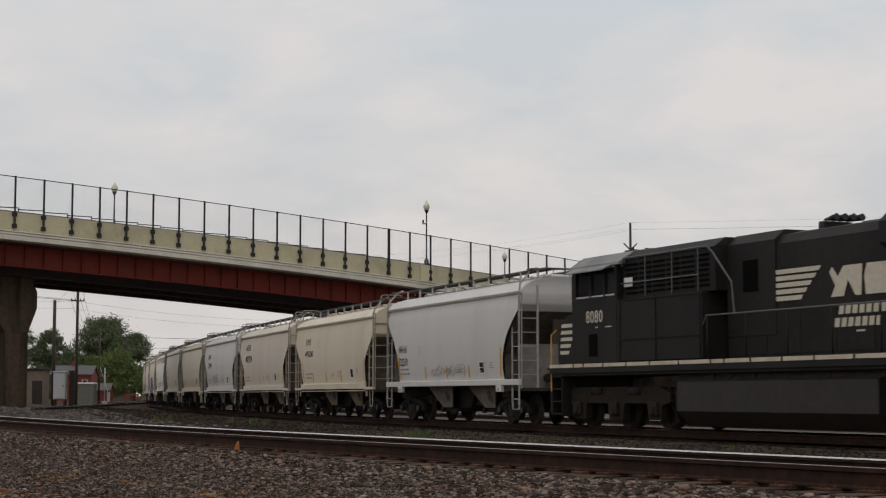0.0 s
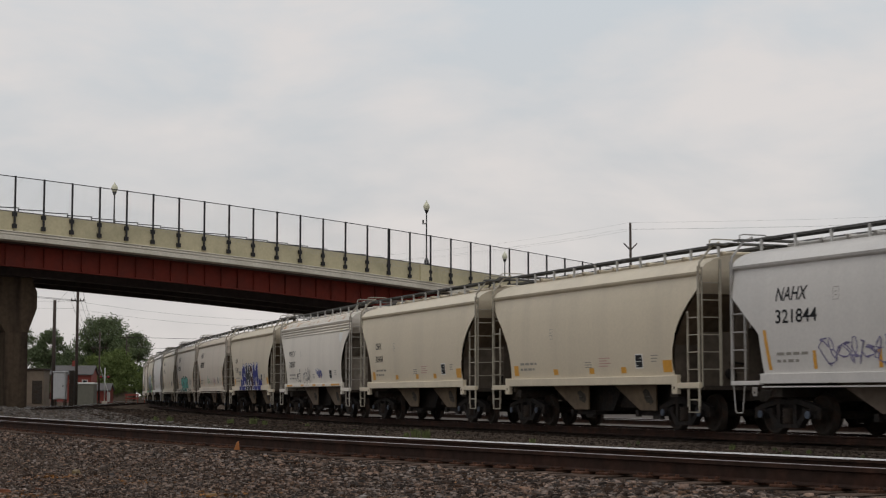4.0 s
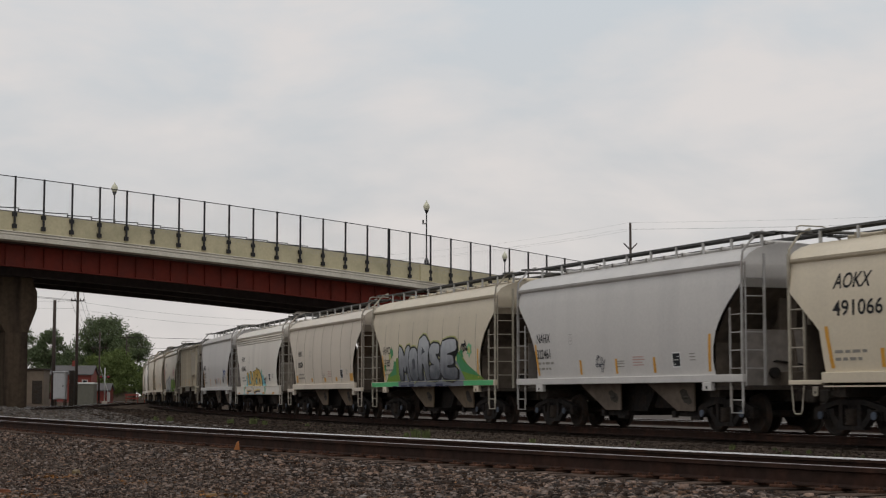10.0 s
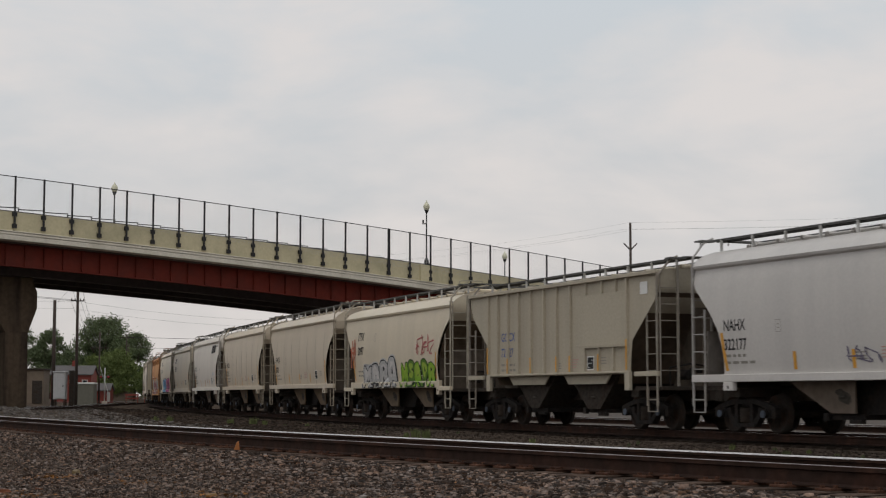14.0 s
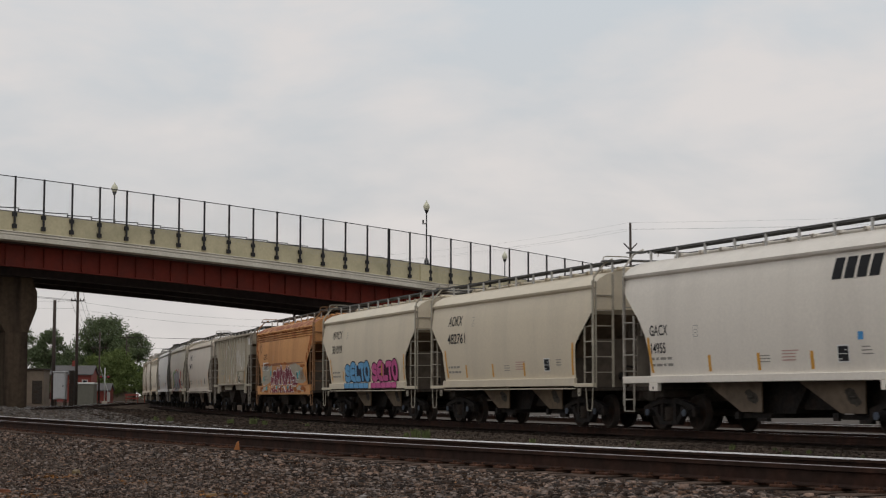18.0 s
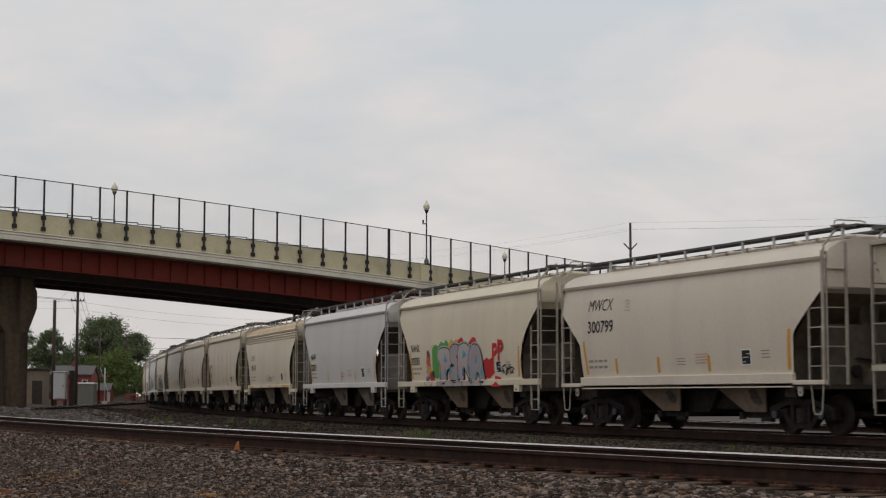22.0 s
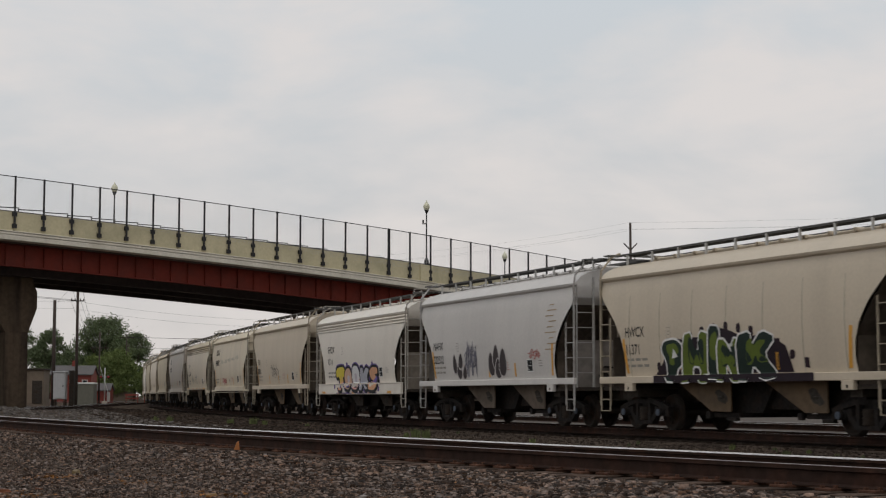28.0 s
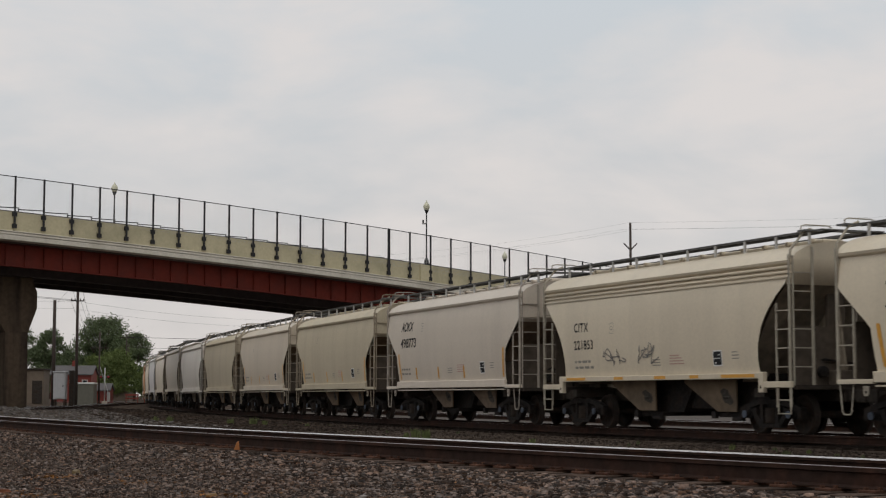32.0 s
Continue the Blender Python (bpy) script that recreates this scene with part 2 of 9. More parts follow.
# ---- mesh helpers ----
class MB:
    """Collects vertices and faces of one part."""

    def __init__(self):
        self.v, self.f, self.smooth = [], [], set()

    def add(self, verts, faces, smooth=False):
        k = len(self.v)
        self.v += [tuple(p) for p in verts]
        for f in faces:
            if smooth:
                self.smooth.add(len(self.f))
            self.f.append([i + k for i in f])
        return self

    def box(self, x0, x1, y0, y1, z0, z1, bevel=0.0):
        if bevel:
            b = bevel
            bm = bmesh.new()
            bmesh.ops.create_cube(bm, size=1)
            for v in bm.verts:
                v.co = ((x0 + x1) / 2 + v.co.x * (x1 - x0), (y0 + y1) / 2 + v.co.y * (y1 - y0), (z0 + z1) / 2 + v.co.z * (z1 - z0))
            bmesh.ops.bevel(bm, geom=bm.edges[:], offset=b, segments=1, affect="EDGES")
            bm.verts.index_update()
            self.add([v.co[:] for v in bm.verts], [[v.index for v in f.verts] for f in bm.faces])
            bm.free()
            return self
        return self.add([(x0, y0, z0), (x1, y0, z0), (x1, y1, z0), (x0, y1, z0), (x0, y0, z1), (x1, y0, z1), (x1, y1, z1), (x0, y1, z1)],
                        [(0, 3, 2, 1), (4, 5, 6, 7), (0, 1, 5, 4), (1, 2, 6, 5), (2, 3, 7, 6), (3, 0, 4, 7)])

    def tube(self, p0, p1, r, n=8, r1=None, caps=True):
        p0, p1 = Vector(p0), Vector(p1)
        d = (p1 - p0).normalized()
        a = d.orthogonal().normalized()
        b = d.cross(a)
        r1 = r if r1 is None else r1
        vs = []
        for p, rr in ((p0, r), (p1, r1)):
            vs += [p + (a * math.cos(2 * math.pi * i / n) + b * math.sin(2 * math.pi * i / n)) * rr for i in range(n)]
        self.add(vs, [(i, (i + 1) % n, n + (i + 1) % n, n + i) for i in range(n)], smooth=n > 5)
        if caps:
            k = len(self.v) - 2 * n
            self.f += [[k + i for i in reversed(range(n))], [k + n + i for i in range(n)]]
        return self

    def pipe(self, pts, r, n=6):
        """A bent round bar as one piece."""
        pts = [Vector(p) for p in pts]
        vs = []
        side = None
        for i, p in enumerate(pts):
            d = (pts[min(i + 1, len(pts) - 1)] - pts[max(i - 1, 0)]).normalized()
            side = d.orthogonal() if side is None else side - d * side.dot(d)
            side = side.normalized() if side.length > 1e-6 else d.orthogonal().normalized()
            up = d.cross(side)
            vs += [p + (side * math.cos(2 * math.pi * k / n) + up * math.sin(2 * math.pi * k / n)) * r for k in range(n)]
        m = len(pts) - 1
        fs = [(j * n + k, j * n + (k + 1) % n, (j + 1) * n + (k + 1) % n, (j + 1) * n + k) for j in range(m) for k in range(n)]
        return self.add(vs, fs + [list(reversed(range(n))), [m * n + k for k in range(n)]])

    def prism(self, poly, axis, a, b):
        """A polygon (two coordinates) drawn out along an axis from a to b."""
        def put(p, q):
            return {"x": (q, p[0], p[1]), "y": (p[0], q, p[1]), "z": (p[0], p[1], q)}[axis]
        n = len(poly)
        vs = [put(p, a) for p in poly] + [put(p, b) for p in poly]
        return self.add(vs, [list(range(n)), [n + i for i in reversed(range(n))]] + [((i + 1) % n, i, n + i, n + (i + 1) % n) for i in range(n)])

    def lathe(self, prof, at, n=16, axis="z"):
        vs, fs = [], []
        for r, h in prof:
            for i in range(n):
                c, s = r * math.cos(2 * math.pi * i / n), r * math.sin(2 * math.pi * i / n)
                p = {"z": (c, s, h), "y": (c, h, s), "x": (h, c, s)}[axis]
                vs.append((p[0] + at[0], p[1] + at[1], p[2] + at[2]))
        for k in range(len(prof) - 1):
            fs += [(k * n + i, k * n + (i + 1) % n, (k + 1) * n + (i + 1) % n, (k + 1) * n + i) for i in range(n)]
        self.add(vs, fs, smooth=True)
        return self

    def mesh(self, name, material):
        me = bpy.data.meshes.new(name)
        me.from_pydata(self.v, [], self.f)
        if self.smooth:
            me.polygons.foreach_set("use_smooth", [i in self.smooth for i in range(len(self.f))])
        me.materials.append(material)
        bm = bmesh.new()
        bm.from_mesh(me)
        bmesh.ops.recalc_face_normals(bm, faces=bm.faces[:])
        bm.to_mesh(me)
        bm.free()
        return me


def part(name, mb, material, parent=None, label="", at=None, kind=""):
    """Links a mesh, or the mesh that mb holds, as one object under a thing or a part."""
    data = mb.mesh(name, material) if isinstance(mb, MB) else mb
    ob = new(name, data)
    ob.parent = parent
    if at is not None:
        ob.matrix_basis = at
    if label:
        ob["label"] = label
    if kind:
        ob["kind"] = kind
    return ob


def thing(name, label, category, m=None, group="", kind=""):
    ob = new(name)
    ob.empty_display_size = 0.3
    if m is not None:
        ob.matrix_basis = m
    return tagged(ob, label, category, group, kind)


# ---- the curved main track ----
TH0, KB, KA, LAM, X0, Y0 = 0.266316, 0.000269, 0.083201, 70.0, -13.3747, 102.2756
STEP = 0.25
S_LO, S_HI = -720.0, 640.0


def heading(s):
    s = min(s, 112.0)
    return TH0 + KB * max(s, -300) + KA * (math.exp(s / LAM) - 1)


def build_line():
    n0, n1 = int(-S_LO / STEP), int(S_HI / STEP)
    xs = {0: (X0, Y0)}
    x, y = X0, Y0
    for i in range(n1):
        a = heading((i + 0.5) * STEP)
        x, y = x + math.sin(a) * STEP, y - math.cos(a) * STEP
        xs[i + 1] = (x, y)
    x, y = X0, Y0
    for i in range(n0):
        a = heading(-(i + 0.5) * STEP)
        x, y = x - math.sin(a) * STEP, y + math.cos(a) * STEP
        xs[-i - 1] = (x, y)
    return xs


LINE = build_line()


def on_track(s, lat=0.0):
    """The point at s metres along the main track; lat is to the far side."""
    i = math.floor(s / STEP)
    u = s / STEP - i
    p, q = LINE[i], LINE[i + 1]
    a = heading(s)
    return (p[0] + (q[0] - p[0]) * u + lat * math.cos(a), p[1] + (q[1] - p[1]) * u + lat * math.sin(a))


# near track: a gentle curve across the foreground
NZ = 0.2565


def near_line(y, off=0.0):
    t = math.tan(0.5288)
    return -1.7239 + off / math.cos(0.5288) + (25 - y) * t + 0.0022960 * (y - 18) ** 2


# ---- ground ----
def near_dist(x, y):
    """Distance from the near track's centre line, positive on the far side."""
    if y > 75:
        return (x - (near_line(75) + (75 - y) * 0.32)) * 0.86
    return (x - near_line(y)) * math.cos(0.5288)


def smooth(a, b, v):
    v = min(max((v - a) / (b - a), 0), 1)
    return v * v * (3 - 2 * v)


TRACK_PTS = [on_track(s) for s in range(-200, 100, 2)]


def main_x(y):
    """The main track's x at a distance y."""
    for p, q in zip(TRACK_PTS, TRACK_PTS[1:]):
        if q[1] <= y <= p[1]:
            return p[0] + (q[0] - p[0]) * (p[1] - y) / (p[1] - q[1])
    return TRACK_PTS[0][0] if y > TRACK_PTS[0][1] else TRACK_PTS[-1][0]


def ground_z(x, y):
    d = near_dist(x, y)
    if d < 0:
        z = -0.03 + 0.052 * smooth(-5.0, -1.7, d) - 0.067 * smooth(-1.26, -1.05, d)
    else:
        z = -0.045 + 0.08 * smooth(0.9, 1.3, d) - 0.315 * smooth(1.3, 3.0, d)
    if y > 60:
        z = z * (1 - smooth(60, 85, y)) - 0.27 * smooth(60, 85, y)
    if y > 70:
        d = main_x(y) - x
        z += smooth(75, 95, y) * (0.2 * smooth(2.5, 7.5, d) + 0.38 * smooth(10, 17, d))
    r = math.hypot(x, y)
    z += (0.018 * noise.noise((x * 0.9, y * 0.9, 0)) + 0.012 * noise.noise((x * 2.7, y * 2.7, 3))) * (1 if r < 60 else 0.3)
    return z


def ground():
    ys = [-60, -20, 0, 5, 8, 10]
    y = 10
    while y < 46:
        y += 0.3
        ys.append(y)
    while y < 230:
        y += 1.0 + (y - 46) * 0.03
        ys.append(y)
    ys += [300, 450, 800, 1500, 3000]
    xs = []
    x = -14.0
    while x < 14:
        xs.append(x)
        x += 0.3
    side = [14, 15, 16.5, 18.5, 21, 25, 30, 38, 50, 70, 110, 200, 500, 1500, 3000]
    xs = [-v for v in reversed(side)] + xs[1:] + side
    vs = [(x, y, ground_z(x, y)) for y in ys for x in xs]
    w = len(xs)
    fs = [(j * w + i, j * w + i + 1, (j + 1) * w + i + 1, (j + 1) * w + i) for j in range(len(ys) - 1) for i in range(w - 1)]
    me = bpy.data.meshes.new("ground")
    me.from_pydata(vs, [], fs)
    me.materials.append(M["ground"])
    me.polygons.foreach_set("use_smooth", [True] * len(fs))
    ob = new("ground", me)
    return tagged(ob, "dark brown and grey railway ballast ground with dirt", "ground", kind="structure")


ground()

# ---- rails ----
RAIL = [(-0.07, -0.185), (0.07, -0.185), (0.07, -0.172), (0.012, -0.155), (0.010, -0.05), (0.036, -0.04), (0.036, -0.006), (0.030, 0.0), (-0.030, 0.0), (-0.036, -0.006),
        (-0.036, -0.04), (-0.010, -0.05), (-0.012, -0.155), (-0.07, -0.172)]


def sweep_rail(name, path, z, thing_ob, band=0.024, top="rail_top", corner=False):
    """Two meshes along a path of (x, y, nx, ny): the rusty rail and its polished running band."""
    n = len(RAIL)
    vs, fs = [], []
    for x, y, nx, ny in path:
        vs += [(x + nx * a, y + ny * a, z + b) for a, b in RAIL]
    for k in range(len(path) - 1):
        fs += [(k * n + i, k * n + (i + 1) % n, (k + 1) * n + (i + 1) % n, (k + 1) * n + i) for i in range(n)]
    mb = MB()
    mb.add(vs, fs)
    ob = part("rail", mb, M["rail_side"], thing_ob, "rusty brown steel rail")
    mb = MB()
    vs, fs = [], []
    for x, y, nx, ny in path:
        vs += [(x + nx * a, y + ny * a, z + b) for a, b in (((-0.0385, -0.011), (-0.031, 0.002)) if corner else ((-band - 0.006, -0.002), (-band, 0.003))) + ((band, 0.003), (band + 0.006, -0.002))]
    for k in range(len(path) - 1):
        fs += [(k * 4 + i, k * 4 + (i + 1) % 4, (k + 1) * 4 + (i + 1) % 4, (k + 1) * 4 + i) for i in range(4)]
    mb.add(vs, fs)
    part("running_band", mb, M[top], ob, "polished bright rail head")


def main_path(lat, lo, hi):
    out = []
    s = lo
    while s <= hi:
        x, y = on_track(s, lat)
        a = heading(s)
        out.append((x, y, math.cos(a), math.sin(a)))
        s += 2.0 if s < 20 else 1.0
    return out


def near_path(off):
    out = []
    y = 76.0
    while y > -12:
        x, x2 = near_line(y, off), near_line(y - 0.5, off)
        t = Vector((x2 - x, -0.5)).normalized()
        out.append((x, y, -t.y, t.x))
        y -= 1.0
    return out


main_track = thing("main_track", "curved railway track with rusty rails under the train", "railway track", kind="structure")
for lat in (-0.7535, 0.7535):
    sweep_rail("rail", main_path(lat, -250, 150), 0.0, main_track)
near_track = thing("near_track", "railway track with rusty rails and old ties", "railway track", kind="structure")
sweep_rail("rail", near_path(-0.7535), NZ, near_track, 0.012, "rail_dull")
sweep_rail("rail", near_path(0.7535), NZ, near_track, 0.026, "rail_top", True)


def straight_path(p, q, off):
    p, q = Vector(p), Vector(q)
    t = (q - p).normalized()
    nrm = Vector((-t.y, t.x))
    k = int((q - p).length / 4)
    return [(*(p + (q - p) * (i / k) + nrm * off), nrm.x, nrm.y) for i in range(k + 1)]


side_track = thing("side_track", "weathered side track with dark rails beside the pier", "railway track", kind="structure")
for off in (-0.7535, 0.7535):
    sweep_rail("rail", straight_path((-21.5, 60), (-35.6, 196), off), 0.13, side_track)
back_track = thing("back_track", "rusty track behind the train", "railway track", kind="structure")


def back_path(off):
    return main_path(8.5 + off, -20, 110)


for off in (-0.7535, 0.7535):
    sweep_rail("rail", back_path(off), -0.02, back_track)


# paler than the pier's own concrete: its lit side is put into the colour
M["pier_lit"] = mat("lit_tan_pier_concrete", (0.3, 0.22, 0.15), 0.9, grain=0.12, grain_scale=4, stain=(0.18, 0.13, 0.09), stain_scale=0.6, stain_amount=0.5)


# ---- road bridge over the tracks ----
BO = Vector((-27.07, 103.7))
BU = Vector((0.7866, 0.6175))
BV = Vector((-0.6175, 0.7866))
B_TOP = 14.71
B_W = 13.0
POST = 1.95


def bz(u):
    """Height of the fence's top rail along the bridge."""
    return B_TOP - 0.0378 * u - 0.00047 * u * u * (1 if u > 0 else 0.3)


def bp(u, v, rel):
    p = BO + BU * u + BV * v
    w = max(u, 0.0)
    # parapet, brackets and deck get drops fitted to their lines in the camera's view
    drop = 0.0 if rel > -1.9 else 0.14 if rel > -2.2 else 0.0105 * w if rel > -2.7 else 0.0045 * w if rel > -3.4 else 0.0016 * w
    return (p.x, p.y, bz(u) + rel - drop)


def bridge_sweep(prof, u0, u1, step=2.0):
    """A closed outline of (v, height below the fence top) drawn along the bridge."""
    mb = MB()
    k = max(1, int(round((u1 - u0) / step)))
    n = len(prof)
    vs = []
    for i in range(k + 1):
        u = u0 + (u1 - u0) * i / k
        vs += [bp(u, v, r) for v, r in prof]
    fs = [(j * n + i, j * n + (i + 1) % n, (j + 1) * n + (i + 1) % n, (j + 1) * n + i) for j in range(k) for i in range(n)]
    fs += [list(range(n)), [k * n + i for i in range(n)]]
    return mb.add(vs, fs)


def bridge_box(mb, u0, u1, v0, v1, r0, r1):
    vs = [bp(u, v, r) for r in (r0, r1) for u, v in ((u0, v0), (u1, v0), (u1, v1), (u0, v1))]
    return mb.add(vs, [(0, 3, 2, 1), (4, 5, 6, 7), (0, 1, 5, 4), (1, 2, 6, 5), (2, 3, 7, 6), (3, 0, 4, 7)])


# deck and fence run on unseen to the left, added to block sky light
U0, U1 = -66.3, 66.3
bridge = thing("road_bridge", "road overpass with red steel girders and cream concrete parapets", "bridge")


def build_bridge():
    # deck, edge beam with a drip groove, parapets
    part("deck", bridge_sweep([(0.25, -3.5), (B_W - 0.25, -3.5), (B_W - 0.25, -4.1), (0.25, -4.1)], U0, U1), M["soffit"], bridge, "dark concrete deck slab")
    for v0, sgn in ((0.0, 1), (B_W, -1)):
        part("deck_edge", bridge_sweep([(v0 - 0.07 * sgn, -3.46), (v0 - 0.09 * sgn, -3.48), (v0 - 0.09 * sgn, -3.52), (v0 + 0.06 * sgn, -3.525), (v0 + 0.06 * sgn, -3.57), (v0 - 0.11 * sgn, -3.575), (v0 - 0.11 * sgn, -3.70),
                                        (v0 + 0.06 * sgn, -3.705), (v0 + 0.06 * sgn, -3.745), (v0 - 0.15 * sgn, -3.75), (v0 - 0.15 * sgn, -4.04), (v0 - 0.10 * sgn, -4.06), (v0 + 0.3 * sgn, -4.12), (v0 + 0.3 * sgn, -3.46)], U0, U1),
             M["cornice"], bridge, "cream concrete deck edge with two dark grooves")
    u = U0
    while u < U1 - 0.1:
        for v0, sgn in ((0.0, 1), (B_W, -1)):
            part("parapet_panel", bridge_sweep([(v0, -3.46), (v0 + 0.3 * sgn, -3.46), (v0 + 0.3 * sgn, -2.12), (v0 + 0.02 * sgn, -2.12), (v0, -2.14)], u + 0.012, u + 7.788, 2.6), M["parapet"], bridge)
        u += 7.8
    # plate girders with flanges and stiffeners; inner ones coloured dark for the shade there
    for k, v in enumerate((1.6, 4.8, 8.4, 12.1)):
        e = -5.58 if k == 0 else -5.85
        part("girder", bridge_sweep([(v - 0.2, -4.12), (v + 0.2, -4.12), (v + 0.2, -4.16), (v + 0.015, -4.16), (v + 0.015, e + 0.06), (v + 0.26, e + 0.06), (v + 0.26, e), (v - 0.26, e), (v - 0.26, e + 0.06),
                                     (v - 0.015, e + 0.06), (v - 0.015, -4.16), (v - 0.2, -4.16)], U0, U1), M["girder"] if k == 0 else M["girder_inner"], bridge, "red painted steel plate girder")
    u = U0 + 0.4
    while u < U1:
        mb = MB()
        bridge_box(mb, u, u + 0.03, 1.39, 1.585, -5.52, -4.16)
        part("stiffener", mb, M["girder"], bridge)
        u += 1.32
    u = U0 + 2
    while u < U1:
        mb = MB()
        bridge_box(mb, u, u + 0.12, 1.62, 12.08, -5.3, -4.6)
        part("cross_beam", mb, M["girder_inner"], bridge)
        u += 6.6
    # stepped pipe railing on the far parapet: each length dips and ends in a stanchion
    u = U0
    while u < U1 - 2:
        v = B_W - 0.15
        part("pipe_rail", MB().tube(bp(u + 0.03, v, -0.31), bp(u + 1.9, v, -0.20), 0.036, 6), M["black_metal"], bridge, "thin black pipe rail")
        part("rail_stanchion", MB().tube(bp(u + 1.9, v, -2.13), bp(u + 1.9, v, -0.17), 0.045, 6), M["black_metal"], bridge)
        u += 1.9
    # dark coping strips along the near parapet
    u = U0
    while u < U1 - 0.1:
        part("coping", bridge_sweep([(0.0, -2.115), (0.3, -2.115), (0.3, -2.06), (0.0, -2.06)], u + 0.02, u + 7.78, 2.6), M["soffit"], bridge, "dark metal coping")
        u += 7.8


def fence():
    ob = thing("bridge_fence", "tall black chain-link fence bolted to the parapet", "fence")
    k0, k1 = -33, 34
    for k in range(k0, k1):
        u = k * POST
        wide = k == 15
        w = 0.055 if not wide else 0.10
        mb = MB()
        bridge_box(mb, u - w, u + w, -0.14, -0.05, -3.15, 0.02)
        p = part("post", mb, M["black_metal"], ob)
        for r in (-2.42, -3.15):
            mb = MB()
            bridge_box(mb, u - 0.14, u + 0.14, -0.15, -0.001, r - 0.13, r + 0.13)
            part("bracket", mb, M["black_metal"], p)
    for k in range(k0, k1 - 1):
        u = k * POST
        mb = MB().tube(bp(u, -0.1, -0.03), bp(u + POST, -0.1, -0.03), 0.028, 6)
        part("top_rail", mb, M["black_metal"], ob)
        mb = MB()
        n = 30
        for i in range(1, n):
            a = u + POST * i / n
            x = 0.0022
            bridge_box(mb, a - x, a + x, -0.1 - x, -0.1 + x, -2.4, -0.03)
        part("wire_mesh", mb, M["galv"], ob, "fine galvanised wire mesh")


def street_lamp(u, v, top):
    x, y, z = bp(u, v, -2.12)
    h = top
    ob = thing("street_lamp", "black post-top street lamp with a cream acorn globe on the bridge", "street lamp", pose(x, y, z), "bridge lamps")
    part("base", MB().lathe([(0.0, 0), (0.26, 0), (0.26, 0.10), (0.2, 0.16), (0.17, 0.36), (0.11, 0.46), (0.075, 0.55)], (0, 0, 0), 12), M["black_metal"], ob)
    part("pole", MB().tube((0, 0, 0.5), (0, 0, h - 0.85), 0.065, 10, 0.05), M["black_metal"], ob)
    part("collar", MB().lathe([(0.05, h - 1.0), (0.09, h - 0.93), (0.16, h - 0.78), (0.17, h - 0.74), (0.0, h - 0.73)], (0, 0, 0), 12), M["black_metal"], ob)
    part("globe", MB().lathe([(0.15, h - 0.74), (0.23, h - 0.6), (0.25, h - 0.48), (0.22, h - 0.34), (0.13, h - 0.22), (0.07, h - 0.15)], (0, 0, 0), 14), M["globe"], ob, "cream acorn globe")
    part("finial", MB().lathe([(0.09, h - 0.16), (0.05, h - 0.1), (0.035, h - 0.05), (0.0, h + 0.06)], (0, 0, 0), 8), M["globe"], ob)
    part("sensor_box", MB().box(-0.34, -0.05, -0.05, 0.05, h - 1.82, h - 1.76, 0.01).box(-0.32, -0.2, -0.07, 0.07, h - 1.74, h - 1.5, 0.02), M["black_metal"], ob, "small sensor box on a bracket") if v < 1 else None
    return ob


def pier():
    ob = thing("bridge_pier", "stained concrete bridge pier with a flared cap", "bridge pier")
    # cap profile along the bridge, drawn across its width
    def block(prof, v0, v1):
        mb = MB()
        n = len(prof)
        vs = [(*bp(a, v, 0)[:2], z) for v in (v0, v1) for a, z in prof]
        return mb.add(vs, [list(range(n)), [n + i for i in range(n)]] + [(i, (i + 1) % n, n + (i + 1) % n, n + i) for i in range(n)])

    top = bz(3) - 5.87
    cap = [(-0.6, top), (3.6, top), (4.02, 7.75), (4.02, 6.7), (3.43, 5.1), (1.85, 5.05), (1.1, 6.2), (-0.6, 6.9)]
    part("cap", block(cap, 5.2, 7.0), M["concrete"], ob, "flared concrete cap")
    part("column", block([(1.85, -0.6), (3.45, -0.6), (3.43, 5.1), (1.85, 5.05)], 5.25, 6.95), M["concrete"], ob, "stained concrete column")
    part("column", block([(1.4, -0.6), (4.4, -0.6), (4.4, top), (1.4, top)], 10.2, 11.6), M["pier_lit"], ob, "tan concrete column, coloured as if lit")
    # column and wall out of view, added to keep sky light off the far cars
    far = bz(-30) - 5.87
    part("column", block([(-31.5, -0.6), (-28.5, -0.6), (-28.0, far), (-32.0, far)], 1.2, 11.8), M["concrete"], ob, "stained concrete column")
    part("approach_wall", block([(-66.3, -0.6), (-56.0, -0.6), (-56.0, bz(-56) - 5.87), (-66.3, bz(-66) - 5.87)], 0.4, 12.6), M["concrete"], ob, "unseen concrete wall added to block sky light")


def abutment():
    ob = thing("bridge_abutment", "concrete abutment wall at the far end of the overpass", "abutment", kind="structure")
    mb = MB()
    vs = []
    for z in (-0.6, None):
        for u, v in ((U1 - 2.5, 0.3), (U1 + 0.5, 0.3), (U1 + 0.5, B_W - 0.3), (U1 - 2.5, B_W - 0.3)):
            p = bp(u, v, -5.79)
            vs.append((p[0], p[1], p[2] if z is None else z))
    mb.add(vs, [(0, 1, 2, 3), (4, 5, 6, 7), (0, 1, 5, 4), (1, 2, 6, 5), (2, 3, 7, 6), (3, 0, 4, 7)])
    part("abutment_wall", mb, M["concrete"], ob)


build_bridge()
fence()
pier()
abutment()
street_lamp(32.95, 0.15, 4.93)
street_lamp(13.4, B_W - 0.2, 4.88)
street_lamp(51.4, B_W - 0.2, 4.37)
